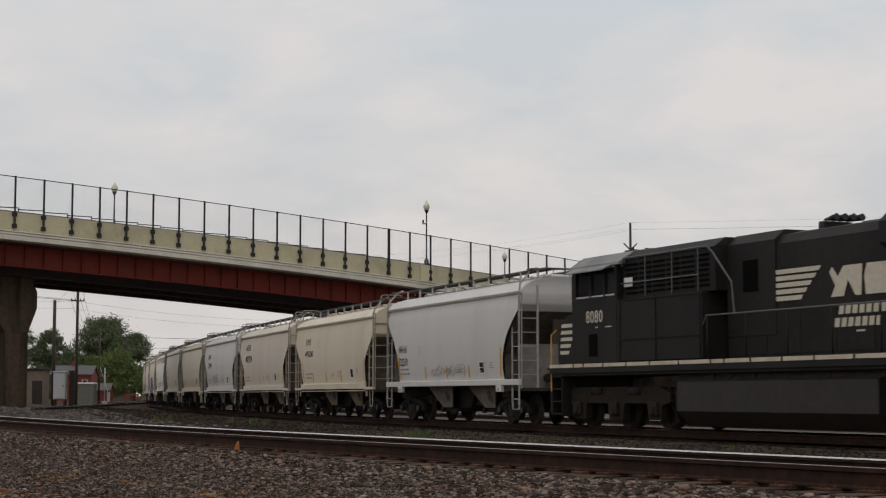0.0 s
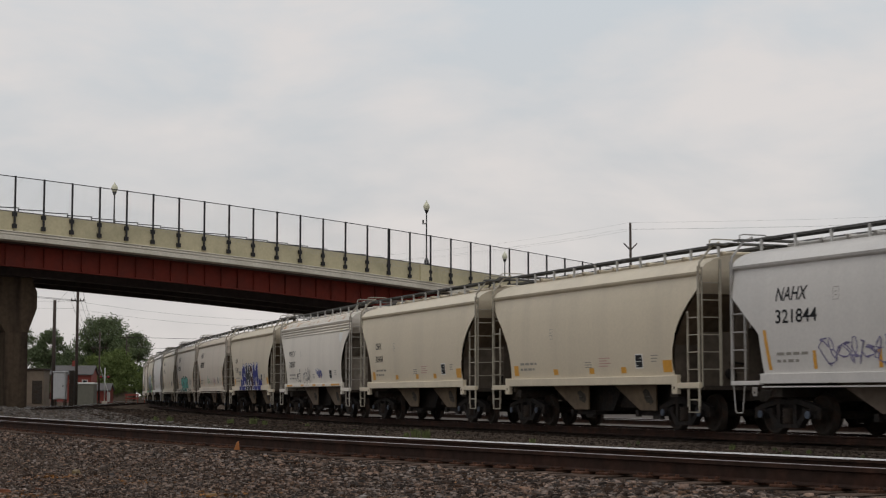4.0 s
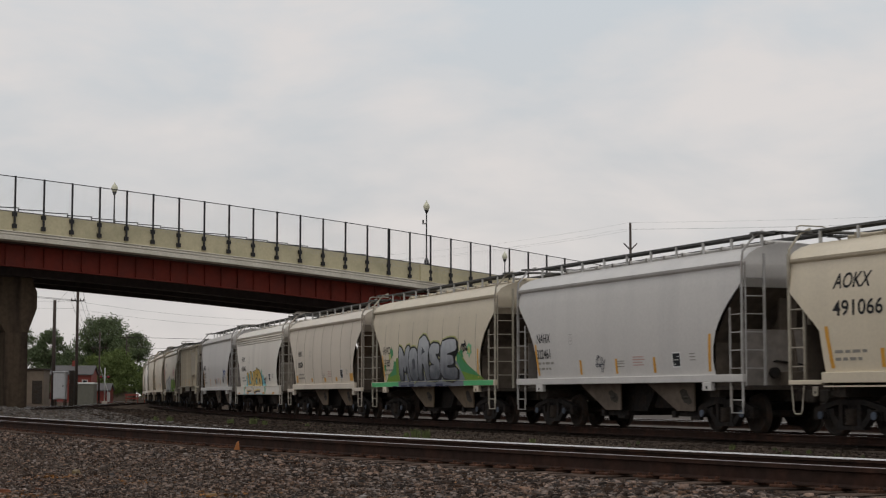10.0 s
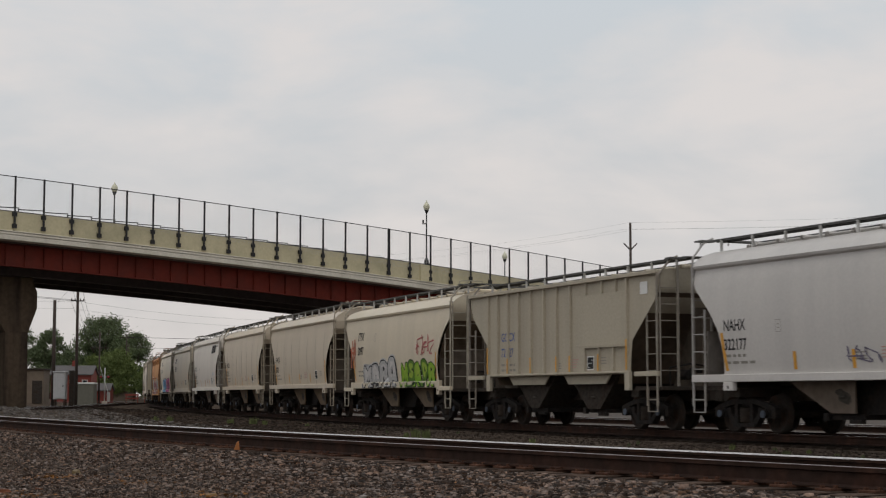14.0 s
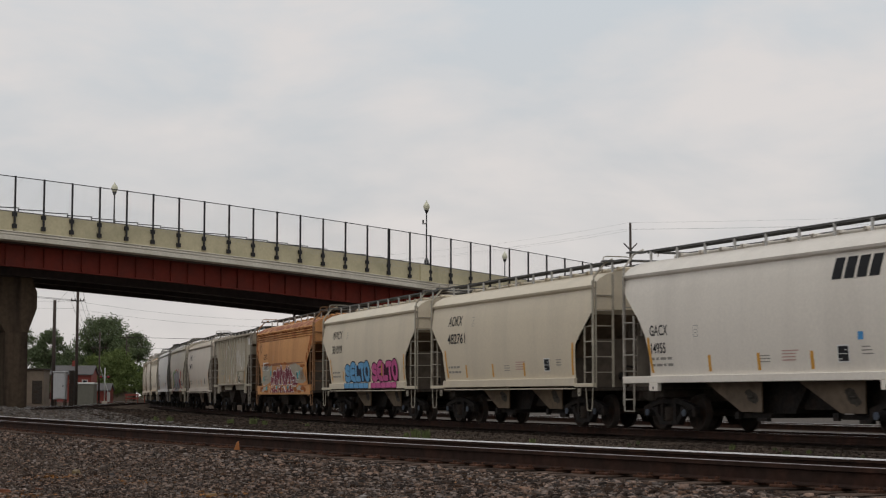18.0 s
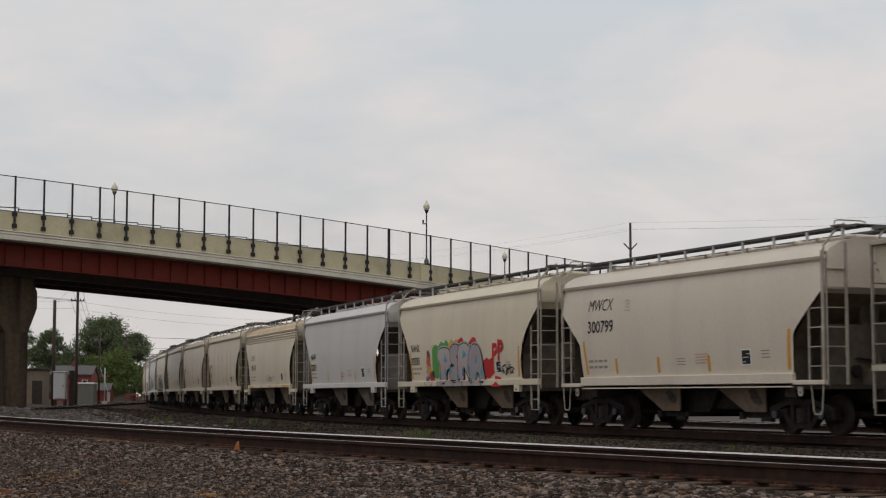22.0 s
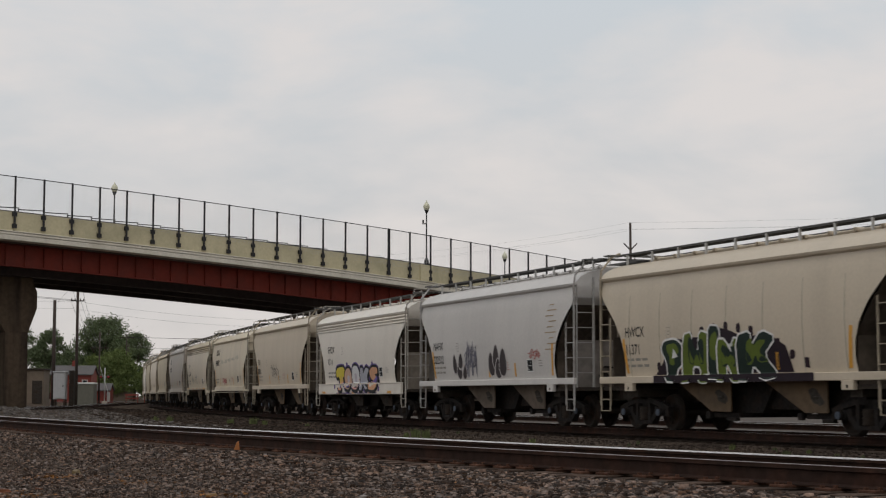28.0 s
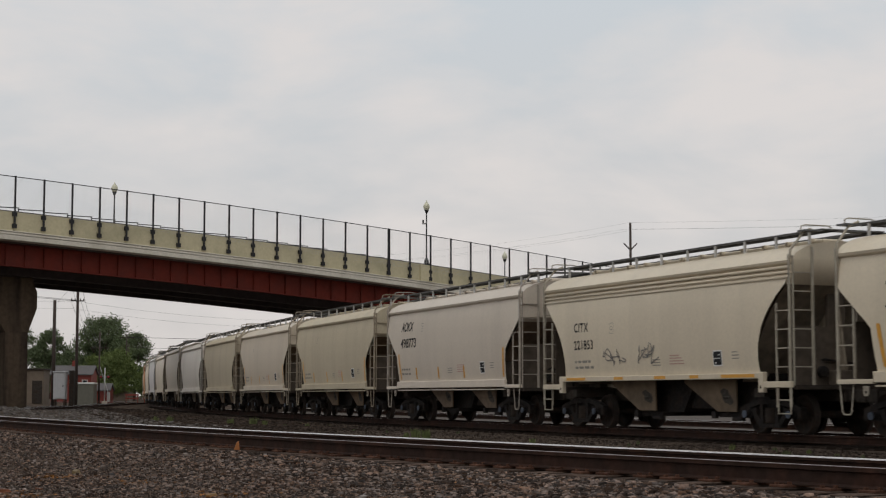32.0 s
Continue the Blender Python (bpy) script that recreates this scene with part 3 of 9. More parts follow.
# pilaster under the near lamp
part("pilaster", bridge_sweep([(-0.1, -3.46), (0.4, -3.46), (0.4, -2.14), (-0.1, -2.14)], 32.2, 33.4), M["parapet"], bridge)


def yard():
    """Pale gravel behind the train's track."""
    lats = [2.6, 5, 9, 14, 25, 45]
    ss = list(range(-10, 112, 4))
    mb = MB()
    w = len(lats)
    mb.add([(*on_track(s, q), -0.20 if k else -0.30) for s in ss for k, q in enumerate(lats)], [(i * w + k, i * w + k + 1, (i + 1) * w + k + 1, (i + 1) * w + k) for i in range(len(ss) - 1) for k in range(w - 1)])
    tagged(part("gravel_yard", mb, M["pale_stone"]), "pale grey gravel yard behind the train", "gravel", kind="structure")


yard()


# ---- the train ----
V_TRAIN, ACC, JERK = 16.30687, 0.0021306, -0.00016053
HALF = 6.1          # half length over the corner posts
TRUCK = 4.59        # truck centre from the middle of the car
AXLE = 0.875
WHEEL_R = 0.455


# offsets that fit the cars to the camera's view: (second, metres ahead)
VIEW_FIT = ((0, 0.35), (3, 0.3), (7, 0.48), (10, 0.55), (12, 0.45), (13.5, 0.0), (14.5, -0.25), (16.5, -0.02), (18, 0.18), (23, 0.22), (28, 0.28), (32, 0.18))


def gone(t):
    q = t - 16.0
    ahead = sum((b - a) * smooth(ta, tb, t) for (ta, a), (tb, b) in zip(VIEW_FIT, VIEW_FIT[1:])) + VIEW_FIT[0][1]
    return V_TRAIN * q + ACC * q * q + JERK * q ** 3 + ahead


CACHE = {}


def cached(key, make):
    if key not in CACHE:
        CACHE[key] = make()
    return CACHE[key]


def car_section(kind):
    """Half cross section from the sill up to the roof's middle: (height, half width)."""
    if kind == "ribbed":
        return [(1.45, 1.50), (2.0, 1.50), (3.0, 1.50), (3.98, 1.50), (4.07, 1.48), (4.11, 1.15), (4.15, 0.7), (4.17, 0.0)]
    return [(1.36, 1.51), (1.7, 1.55), (2.1, 1.582), (2.6, 1.60), (3.1, 1.585), (3.5, 1.54), (3.80, 1.475), (3.84, 1.545), (3.90, 1.565), (3.93, 1.52), (4.08, 1.38), (4.20, 1.15), (4.29, 0.85), (4.34, 0.5), (4.36, 0.0)]


def end_x(kind, z, curve):
    """Where the side wall ends, at a height."""
    pts = {"slant": [(1.2, 4.88), (1.4, 4.9), (2.3, 5.0), (3.2, 6.08), (3.9, 6.12), (4.4, 6.12)],
           "round": [(1.2, 4.85), (1.4, 4.82), (1.7, 4.78), (2.05, 4.82), (2.45, 4.98), (2.85, 5.28), (3.2, 5.66), (3.45, 5.95), (3.6, 6.06), (3.9, 6.12), (4.6, 6.12)],
           "ribbed": [(1.2, 4.5), (1.45, 4.55), (2.3, 4.62), (3.45, 6.02), (4.4, 6.05)]}[curve]
    for (a, xa), (b, xb) in zip(pts, pts[1:]):
        if z <= b:
            return xa + (xb - xa) * max(0, z - a) / (b - a)
    return pts[-1][1]


def lifted(z, lift):
    return z + lift * min(max((z - 3.1) / 0.6, 0), 1)


def body_mesh(kind, curve, material, lift=0.0):
    sec = [(lifted(z, lift), w) for z, w in car_section(kind)]
    zs = []
    for (za, wa), (zb, wb) in zip(sec, sec[1:]):
        k = 3 if zb - za > 0.3 else 1
        zs += [(za + (zb - za) * i / k, wa + (wb - wa) * i / k) for i in range(k)]
    zs.append(sec[-1])
    mb = MB()
    cols = 9
    for side in (-1, 1):
        vs = []
        for z, w in zs:
            e = end_x(kind, z, curve)
            vs += [(-e + 2 * e * q / (cols - 1), side * w, z) for q in range(cols)]
        mb.add(vs, [(r * cols + q, r * cols + q + 1, (r + 1) * cols + q + 1, (r + 1) * cols + q) for r in range(len(zs) - 1) for q in range(cols - 1)], smooth=True)
    # upper end walls
    for f in (-1, 1):
        row = []
        for z, w in zs:
            if z >= (3.0 if curve != "round" else 3.35):
                x = end_x(kind, z, curve) - 0.004
                row += [(f * x, -w + 0.006, z), (f * x, w - 0.006, z)]
        mb.add(row, [(2 * r, 2 * r + 1, 2 * r + 3, 2 * r + 2) for r in range(len(row) // 2 - 1)])
    me = mb.mesh("body", material)
    bm = bmesh.new()
    bm.from_mesh(me)
    bmesh.ops.remove_doubles(bm, verts=bm.verts[:], dist=0.012)
    bm.to_mesh(me)
    bm.free()
    # the drip ledge under the roof stays crisp
    me.set_sharp_from_angle(angle=radians(26))
    return me


def slope_mesh(f, curve, material):
    """The end slope sheet, its tone carrying grime and shade, that runs in under the body."""
    rows = []
    top = {"ribbed": 3.45, "slant": 3.2, "round": 3.45}[curve]
    for k in range(9):
        z = top + 0.05 - (top - 1.15) * k / 8
        x = end_x("", z, curve) if z > 2.4 else end_x("", 2.4, curve) - (2.4 - z) * 0.75
        rows += [(f * (x - 0.012), -1.5, z), (f * (x - 0.012), 1.5, z)]
    return MB().add(rows, [(2 * r, 2 * r + 1, 2 * r + 3, 2 * r + 2) for r in range(8)]).mesh("slope_sheet", material)


def seam_mesh(material, s):
    mb = MB()
    sec = [q for q in car_section("smooth") if q[0] < 3.82]
    vs = []
    for z, w in sec:
        vs += [(-0.03, s * (w - 0.01), z), (-0.018, s * (w + 0.007), z), (0.018, s * (w + 0.007), z), (0.03, s * (w - 0.01), z)]
    mb.add(vs, [(k * 4 + i, k * 4 + i + 1, k * 4 + i + 5, k * 4 + i + 4) for k in range(len(sec) - 1) for i in range(3)])
    return mb.mesh("weld_seam", material)


def sill_mesh(material, style, side):
    mb = MB()
    y0, y1 = side * 1.50, side * 1.60
    y0, y1 = min(y0, y1), max(y0, y1)
    if style == "beam":      # continuous beam from end to end
        mb.box(-6.1, 6.1, y0, y1, 1.20, 1.38, 0.012)
        for x in (-4.55, 4.55):
            mb.box(x - 0.2, x + 0.2, y0 - 0.01, y1 + 0.01, 1.0, 1.2, 0.01)
    elif style == "rib":
        mb.box(-4.6, 4.6, y0, y1, 1.47, 1.53, 0.01)
        for x in (-4.5, 4.5):
            mb.box(x - 0.13, x + 0.13, y0, y1, 1.02, 1.5, 0.01)
        mb.box(-6.1, -4.9, y0, y1, 1.38, 1.5, 0.01)
        mb.box(4.9, 6.1, y0, y1, 1.38, 1.5, 0.01)
    elif style == "thin":
        mb.box(-4.95, 4.95, y0, y1, 1.27, 1.40, 0.01)
        for x in (-4.95, 4.95):
            mb.box(x - 0.1, x + 0.1, y0 - 0.012, y1 + 0.012, 0.95, 1.42, 0.015)
        mb.box(-6.1, -5.05, y0, y1, 1.06, 1.2, 0.01)
        mb.box(5.05, 6.1, y0, y1, 1.06, 1.2, 0.01)
    elif style == "skirt":
        mb.box(-5.6, 5.6, y0, y1 + (0.01 if side > 0 else 0), 0.94, 1.34, 0.012)
        mb.box(-5.6, 5.6, y0 - (0.02 if side < 0 else 0), y1 + (0.03 if side > 0 else 0), 1.34, 1.37)
    elif style == "deep":
        mb.box(-4.95, 4.95, y0, y1 + (0.01 if side > 0 else 0), 1.15, 1.38, 0.012)
        mb.box(-4.9, 4.9, y0 + 0.02, y1 - 0.02, 1.065, 1.095)
        mb.box(-6.1, -4.95, y0, y1, 1.12, 1.22, 0.01)
        mb.box(4.95, 6.1, y0, y1, 1.12, 1.22, 0.01)
    else:                    # shallow sill with jacking pads
        mb.box(-4.95, 4.95, y0, y1, 1.16, 1.38, 0.012)
        for x in (-4.95, 4.95):
            mb.box(x - 0.13, x + 0.13, y0 - 0.012, y1 + 0.012, 0.92, 1.40, 0.015)
        mb.box(-6.1, -5.08, y0, y1, 1.06, 1.2, 0.01)
        mb.box(5.08, 6.1, y0, y1, 1.06, 1.2, 0.01)
    return mb.mesh("side_sill", material)


RUNG = 0.42


def welded_ladder(place, a, b, wide_a, wide_b, lo, hi_a, hi_b, rungs, r=0.012):
    """Two stiles with the rungs welded between them as one connected shape; place(u, d, z) puts a point, u across, d in depth 0 to 1."""
    vs, fs = [], []
    rows = {}
    for c, w, hi in ((a, wide_a, hi_a), (b, wide_b, hi_b)):
        levels = [lo] + [z + e for z in rungs if z + r < hi for e in (-r, r)] + [hi]
        base = len(vs)
        for z in levels:
            vs += [place(c - w / 2, 0, z), place(c + w / 2, 0, z), place(c + w / 2, 1, z), place(c - w / 2, 1, z)]
        for k in range(len(levels) - 1):
            p = base + 4 * k
            fs += [(p + j, p + (j + 1) % 4, p + 4 + (j + 1) % 4, p + 4 + j) for j in range(4)]
        fs += [(base, base + 3, base + 2, base + 1), tuple(base + 4 * (len(levels) - 1) + j for j in range(4))]
        for z in rungs:
            if z + r < hi:
                rows.setdefault(z, []).append(base + 4 * (1 + 2 * [q for q in rungs if q + r < hi].index(z)))
    right = b > a
    for ends in rows.values():
        if len(ends) == 2:
            p, q = ends
            pa, pb = (1, 2) if right else (0, 3)
            qa, qb = (0, 3) if right else (1, 2)
            loop_p, loop_q = (p + pa, p + pb, p + 4 + pb, p + 4 + pa), (q + qa, q + qb, q + 4 + qb, q + 4 + qa)
            fs += [(loop_p[j], loop_p[(j + 1) % 4], loop_q[(j + 1) % 4], loop_q[j]) for j in range(4)]
    return MB().add(vs, fs)


def ladder_mesh(material, face, side, curve):
    """Corner ladder on the side: a stout corner stile, a short inner one, rungs."""
    y = side * 1.585
    lo = 1.12 if curve == "slant" else 0.62
    w = 0.075 if curve == "slant" else 0.05
    return welded_ladder(lambda u, d, z: (u, y - 0.042 * side * d, z), face * 6.065, face * 5.55, w, 0.032, lo, 4.02, 2.95, [1.52 + RUNG * k for k in range(4)]).mesh("side_ladder", material)


def end_ladder_mesh(material, face, side):
    """Ladder on the end wall, with a broad inner stile."""
    x = face * 6.135
    return welded_ladder(lambda u, d, z: (x - 0.04 * face * d, u, z), side * 0.98, side * 1.5, 0.06, 0.025, 1.1, 4.2, 4.0, [1.52 + RUNG * k for k in range(6)]).mesh("end_ladder", material)


def lift_lug(f, side):
    """Rounded plate with an eye, hanging from the end of the sill."""
    x, y = f * 5.2, side * 1.575
    ring = [(x - 0.09, 1.08), (x - 0.085, 0.93), (x - 0.05, 0.87), (x + 0.05, 0.87), (x + 0.085, 0.93), (x + 0.09, 1.08)]
    eye = [(x + 0.032 * math.cos(a), 0.95 + 0.032 * math.sin(a)) for a in (k * math.pi / 3 for k in range(6))]
    return MB().prism(ring, "y", *sorted((y, y - 0.03 * side))), MB().prism(eye, "y", *sorted((y, y + 0.004 * side)))


def end_handrail(f):
    """Loop over the end platform on the roof."""
    return MB().pipe([(f * 6.13, -1.28, 4.5), (f * 6.13, -1.26, 4.66), (f * 6.13, -1.15, 4.69), (f * 6.13, -0.55, 4.69), (f * 6.13, -0.45, 4.66), (f * 6.13, -0.45, 4.58)], 0.017, 5)


def running_board(y, length=6.35):
    mb = MB()
    mb.box(-length, length, y, y + 0.44, 4.58, 4.602)
    for k in range(3):
        mb.box(-length, length, y + 0.01 + k * 0.2, y + 0.03 + k * 0.2, 4.55, 4.58)
    return mb


def board_post():
    return MB().box(-0.028, 0.028, -0.025, 0.025, -0.36, 0.0).box(-0.05, 0.05, -0.06, 0.03, -0.37, -0.33)


def grab_mesh(f, s):
    return MB().pipe([(f * 6.07, s * 1.555, 3.85), (f * 6.08, s * 1.53, 4.12), (f * 6.1, s * 1.2, 4.5), (f * 6.05, s * 0.95, 4.62)], 0.03, 6)


def end_board(f):
    return MB().box(f * 6.2 - 0.16, f * 6.2 + 0.16, -1.3, -0.87, 4.53, 4.57).box(f * 6.2 - 0.16, f * 6.2 + 0.16, -0.42, 0.42, 4.56, 4.6).box(f * 6.2 - 0.16, f * 6.2 + 0.16, 0.87, 1.3, 4.53, 4.57)


BAYS = {"smooth": ((-2.75, -1.25, -0.42, 0.95), (1.0, 2.5, 3.33, 4.3)), "ribbed": ((-3.4, -2.2, -1.65, -0.5), (0.35, 1.5, 2.25, 3.3))}


def bay_mesh(kind, k):
    """A hopper bay: two slope sheets down to the gate, closed by side walls."""
    a, b, c, d = BAYS[kind][k]
    zt = 1.2 if kind == "smooth" else 1.44
    zb = 0.47 if kind == "smooth" else 0.52
    w = 0.85 if kind == "smooth" else 1.2
    # smooth bays are widened and take the darkest steel to stand for shade
    c += 0.8 if kind == "smooth" else 0.0
    return MB().prism([(a, zt + 0.2), (a, zt), (b, zb), (c, zb), (d, zt), (d, zt + 0.2)], "y", -w, w).mesh("hopper_bay", M["truck_steel" if kind == "smooth" else "dirty_steel"])


def plate_mesh(kind, k, side, material):
    """The dusty side plate of a bay."""
    a, b, c, d = BAYS[kind][k]
    y0, y1 = sorted((side * 1.16, side * 1.2))
    if kind == "smooth":
        return MB().prism([(a, 1.4), (a, 1.2), (b, 0.5), (c, 0.5), (c, 1.4)], "y", y0, y1).mesh("bay_plate", material)
    y0, y1 = sorted((side * 1.36, side * 1.4))
    return MB().prism([(a, 1.5), (a + 0.35, 1.2), (d - 0.35, 1.2), (d, 1.5)], "y", y0, y1).mesh("bay_plate", material)


def bracket_mesh(kind, k, side):
    a, b, c, d = BAYS[kind][k]
    y0, y1 = sorted((side * 1.2, side * 1.24))
    x = (b + c) / 2
    return MB().box(x - 0.1, x + 0.12, y0, y1, 0.81, 0.87, 0.015).mesh("vibrator_bracket", M["bay_dirt"])


def grime_mesh(kind, k, side):
    """Oily dirt round the bracket, with a ragged edge."""
    a, b, c, d = BAYS[kind][k]
    x = (b + c) / 2
    rng = random.Random(5 + k)
    ring = [(x + rng.uniform(0.18, 0.34) * math.cos(q * 0.4488), side * 1.203, 0.85 + rng.uniform(0.11, 0.2) * math.sin(q * 0.4488) - 0.1 * math.cos(q * 0.4488)) for q in range(14)]
    return MB().add(ring + [(x, side * 1.203, 0.85)], [(q, (q + 1) % 14, 14) for q in range(14)]).mesh("oily_dirt", M["bay_dirt"])


def gate_mesh(xc, up):
    mb = MB()
    mb.box(xc - 0.55, xc + 0.55, -1.05, 1.05, 0.36 + up, 0.47 + up)
    mb.tube((xc - 0.66, -1.1, 0.42 + up), (xc - 0.66, 1.1, 0.42 + up), 0.045, 8)
    mb.box(xc - 0.74, xc - 0.58, -1.16, -1.06, 0.33 + up, 0.5 + up)
    mb.box(xc + 0.1, xc + 0.5, -1.12, -1.0, 0.28 + up, 0.36 + up)
    return mb


def hatch_mesh(material):
    mb = MB()
    mb.box(-5.6, 5.6, -0.3, 0.3, 4.34, 4.46, 0.03)
    for k in range(12):
        x = -5.2 + k * 10.4 / 11
        mb.box(x - 0.06, x + 0.06, -0.36, 0.36, 4.40, 4.49, 0.01)
    return mb.mesh("roof_hatch", material)


def center_sill():
    mb = MB()
    mb.box(-6.2, 6.2, -0.2, 0.2, 0.75, 1.05)
    for f in (-1, 1):
        mb.box(f * 5.5 - 0.7, f * 5.5 + 0.7, -1.5, 1.5, 1.02, 1.12)
        mb.box(f * 4.59 - 0.2, f * 4.59 + 0.2, -1.4, 1.4, 0.85, 1.05)
    return mb


def coupler_mesh(f):
    mb = MB()
    mb.box(min(f * 6.1, f * 6.5), max(f * 6.1, f * 6.5), -0.11, 0.11, 0.78, 0.98)
    mb.box(min(f * 6.5, f * 6.86), max(f * 6.5, f * 6.86), -0.16, 0.16, 0.72, 1.02, 0.03)
    return mb


def brake_gear(f):
    mb = MB()
    x = f * 5.55
    mb.tube((x - 0.35, 0.55, 1.55), (x + 0.2, 0.55, 1.55), 0.2, 12)
    mb.tube((x - 0.2, -0.5, 1.42), (x + 0.3, -0.5, 1.42), 0.13, 10)
    mb.pipe([(x, -0.9, 1.15), (x, -0.9, 1.6), (x + 0.2, -0.4, 1.7), (x + 0.25, 0.4, 1.6)], 0.025, 5)
    mb.box(x - 0.25, x + 0.15, -0.2, 0.25, 1.15, 1.6, 0.02)
    return mb


def end_box(f):
    """Draft gear housing and centre post under the end slope."""
    x = f * 5.6
    mb = MB()
    mb.box(x - 0.5, x + 0.5, -0.3, 0.3, 1.1, 1.45, 0.02)
    mb.box(x - 0.06, x + 0.06, -0.24, 0.24, 1.4, 3.2, 0.01)
    return mb


def stirrup(f, side, curve):
    mb = MB()
    x0, x1, y = f * 5.58, f * 6.05, side * 1.56
    if curve == "slant":
        mb.pipe([(x0 + 0.02 * f, y, 1.1), (x0 + 0.09 * f, y, 0.55), (x0 + 0.13 * f, y, 0.48), (x1 - 0.13 * f, y, 0.48), (x1 - 0.08 * f, y, 0.55), (x1 - 0.02 * f, y, 1.1)], 0.017, 6)
    else:
        mb.pipe([(x0, y, 1.1), (x0, y, 0.48), (x1, y, 0.48), (x1, y, 1.1)], 0.022, 6)
        mb.tube((x0, y, 0.78), (x1, y, 0.78), 0.018, 6)
    return mb


def truck_parts(parent, f):
    """Two side frames, bolster, springs, and two wheelsets that turn."""
    t = part("truck", cached("bolster", lambda: MB().box(-0.22, 0.22, -1.05, 1.05, 0.42, 0.72, 0.03).mesh("truck", M["truck_steel"])), M["truck_steel"], parent, "grimy steel truck", pose(f * TRUCK, 0, 0))
    def frame_mesh(side):
        mb = MB()
        y0, y1 = (-1.13, -0.97) if side < 0 else (0.97, 1.13)
        # cast frame: top chord, two pedestals, tension members and the spring seat
        mb.prism([(-1.22, 0.60), (-0.98, 0.68), (-0.42, 0.80), (0.42, 0.80), (0.98, 0.68), (1.22, 0.60), (1.22, 0.50), (0.98, 0.56), (0.42, 0.68), (-0.42, 0.68), (-0.98, 0.56), (-1.22, 0.50)], "y", y0, y1)
        for q in (-1, 1):
            mb.prism([(q * 1.22, 0.52), (q * 1.22, 0.36), (q * 1.08, 0.36), (q * 1.06, 0.52)], "y", y0, y1)
            mb.prism([(q * 0.74, 0.56), (q * 0.66, 0.40), (q * 0.42, 0.16), (q * 0.30, 0.16), (q * 0.30, 0.26), (q * 0.52, 0.44), (q * 0.56, 0.62)], "y", y0, y1)
            mb.prism([(q * 0.36, 0.70), (q * 0.36, 0.24), (q * 0.24, 0.24), (q * 0.24, 0.70)], "y", y0 - 0.02, y1 + 0.02)
            x = q * AXLE
            mb.box(x - 0.14, x + 0.14, y0, y1, 0.36, 0.58)
            ya, yb = (y0 - 0.09, y0) if side < 0 else (y1, y1 + 0.09)
            mb.tube((x, ya, 0.455), (x, yb, 0.455), 0.1, 10)
        mb.box(-0.42, 0.42, y0 - 0.02, y1 + 0.02, 0.15, 0.24)
        return mb.mesh("side_frame", M["truck_steel"])
    for side in (-1, 1):
        part("side_frame", cached(("frame", side), lambda: frame_mesh(side)), None, t)
        for q in (-1, 1):
            part("bearing_cap", cached(("cap", side), lambda: MB().tube((0, side * 1.221, 0), (0, side * 1.25, 0), 0.088, 10).mesh("bearing_cap", M["bearing"])), None, t, "", pose(q * AXLE, 0, 0.455))
        def springs():
            prof = []
            for k in range(6):
                prof += [(0.15, 0.25 + k * 0.065), (0.19, 0.28 + k * 0.065)]
            return MB().lathe(prof, (0, side * 1.05, 0), 10).mesh("spring", M["dirty_steel"])
        part("spring", cached(("spring", side), springs), None, t)
    def wheelset():
        mb = MB()
        for s in (-1, 1):
            prof = [(0.10, 0.60), (0.12, 0.70), (0.36, 0.715), (0.40, 0.69), (WHEEL_R + 0.028, 0.685), (WHEEL_R + 0.022, 0.712), (WHEEL_R, 0.725), (WHEEL_R - 0.004, 0.815), (0.40, 0.82), (0.375, 0.765), (0.15, 0.77), (0.12, 0.83), (0.10, 0.83), (0.0, 0.83)]
            mb.lathe([(r, s * h) for r, h in prof], (0, 0, 0), 26, "y")
            for k in range(3):
                a = k * 2.094
                mb.tube((0.27 * math.cos(a), s * 0.74, 0.27 * math.sin(a)), (0.27 * math.cos(a), s * 0.79, 0.27 * math.sin(a)), 0.035, 6)
        mb.tube((0, -0.98, 0), (0, 0.98, 0), 0.085, 10)
        return mb.mesh("wheelset", M["wheel"])
    for x in (-AXLE, AXLE):
        w = part("wheelset", cached("wheelset", wheelset), None, t, "", pose(x, 0, WHEEL_R))
        WHEELS.append((w, "car", x))


WHEELS = []
M["bearing"] = mat("blue_grey_bearing_cap", (0.05, 0.062, 0.085), 0.7, grain=0.3, grain_scale=12, vary=0.3)


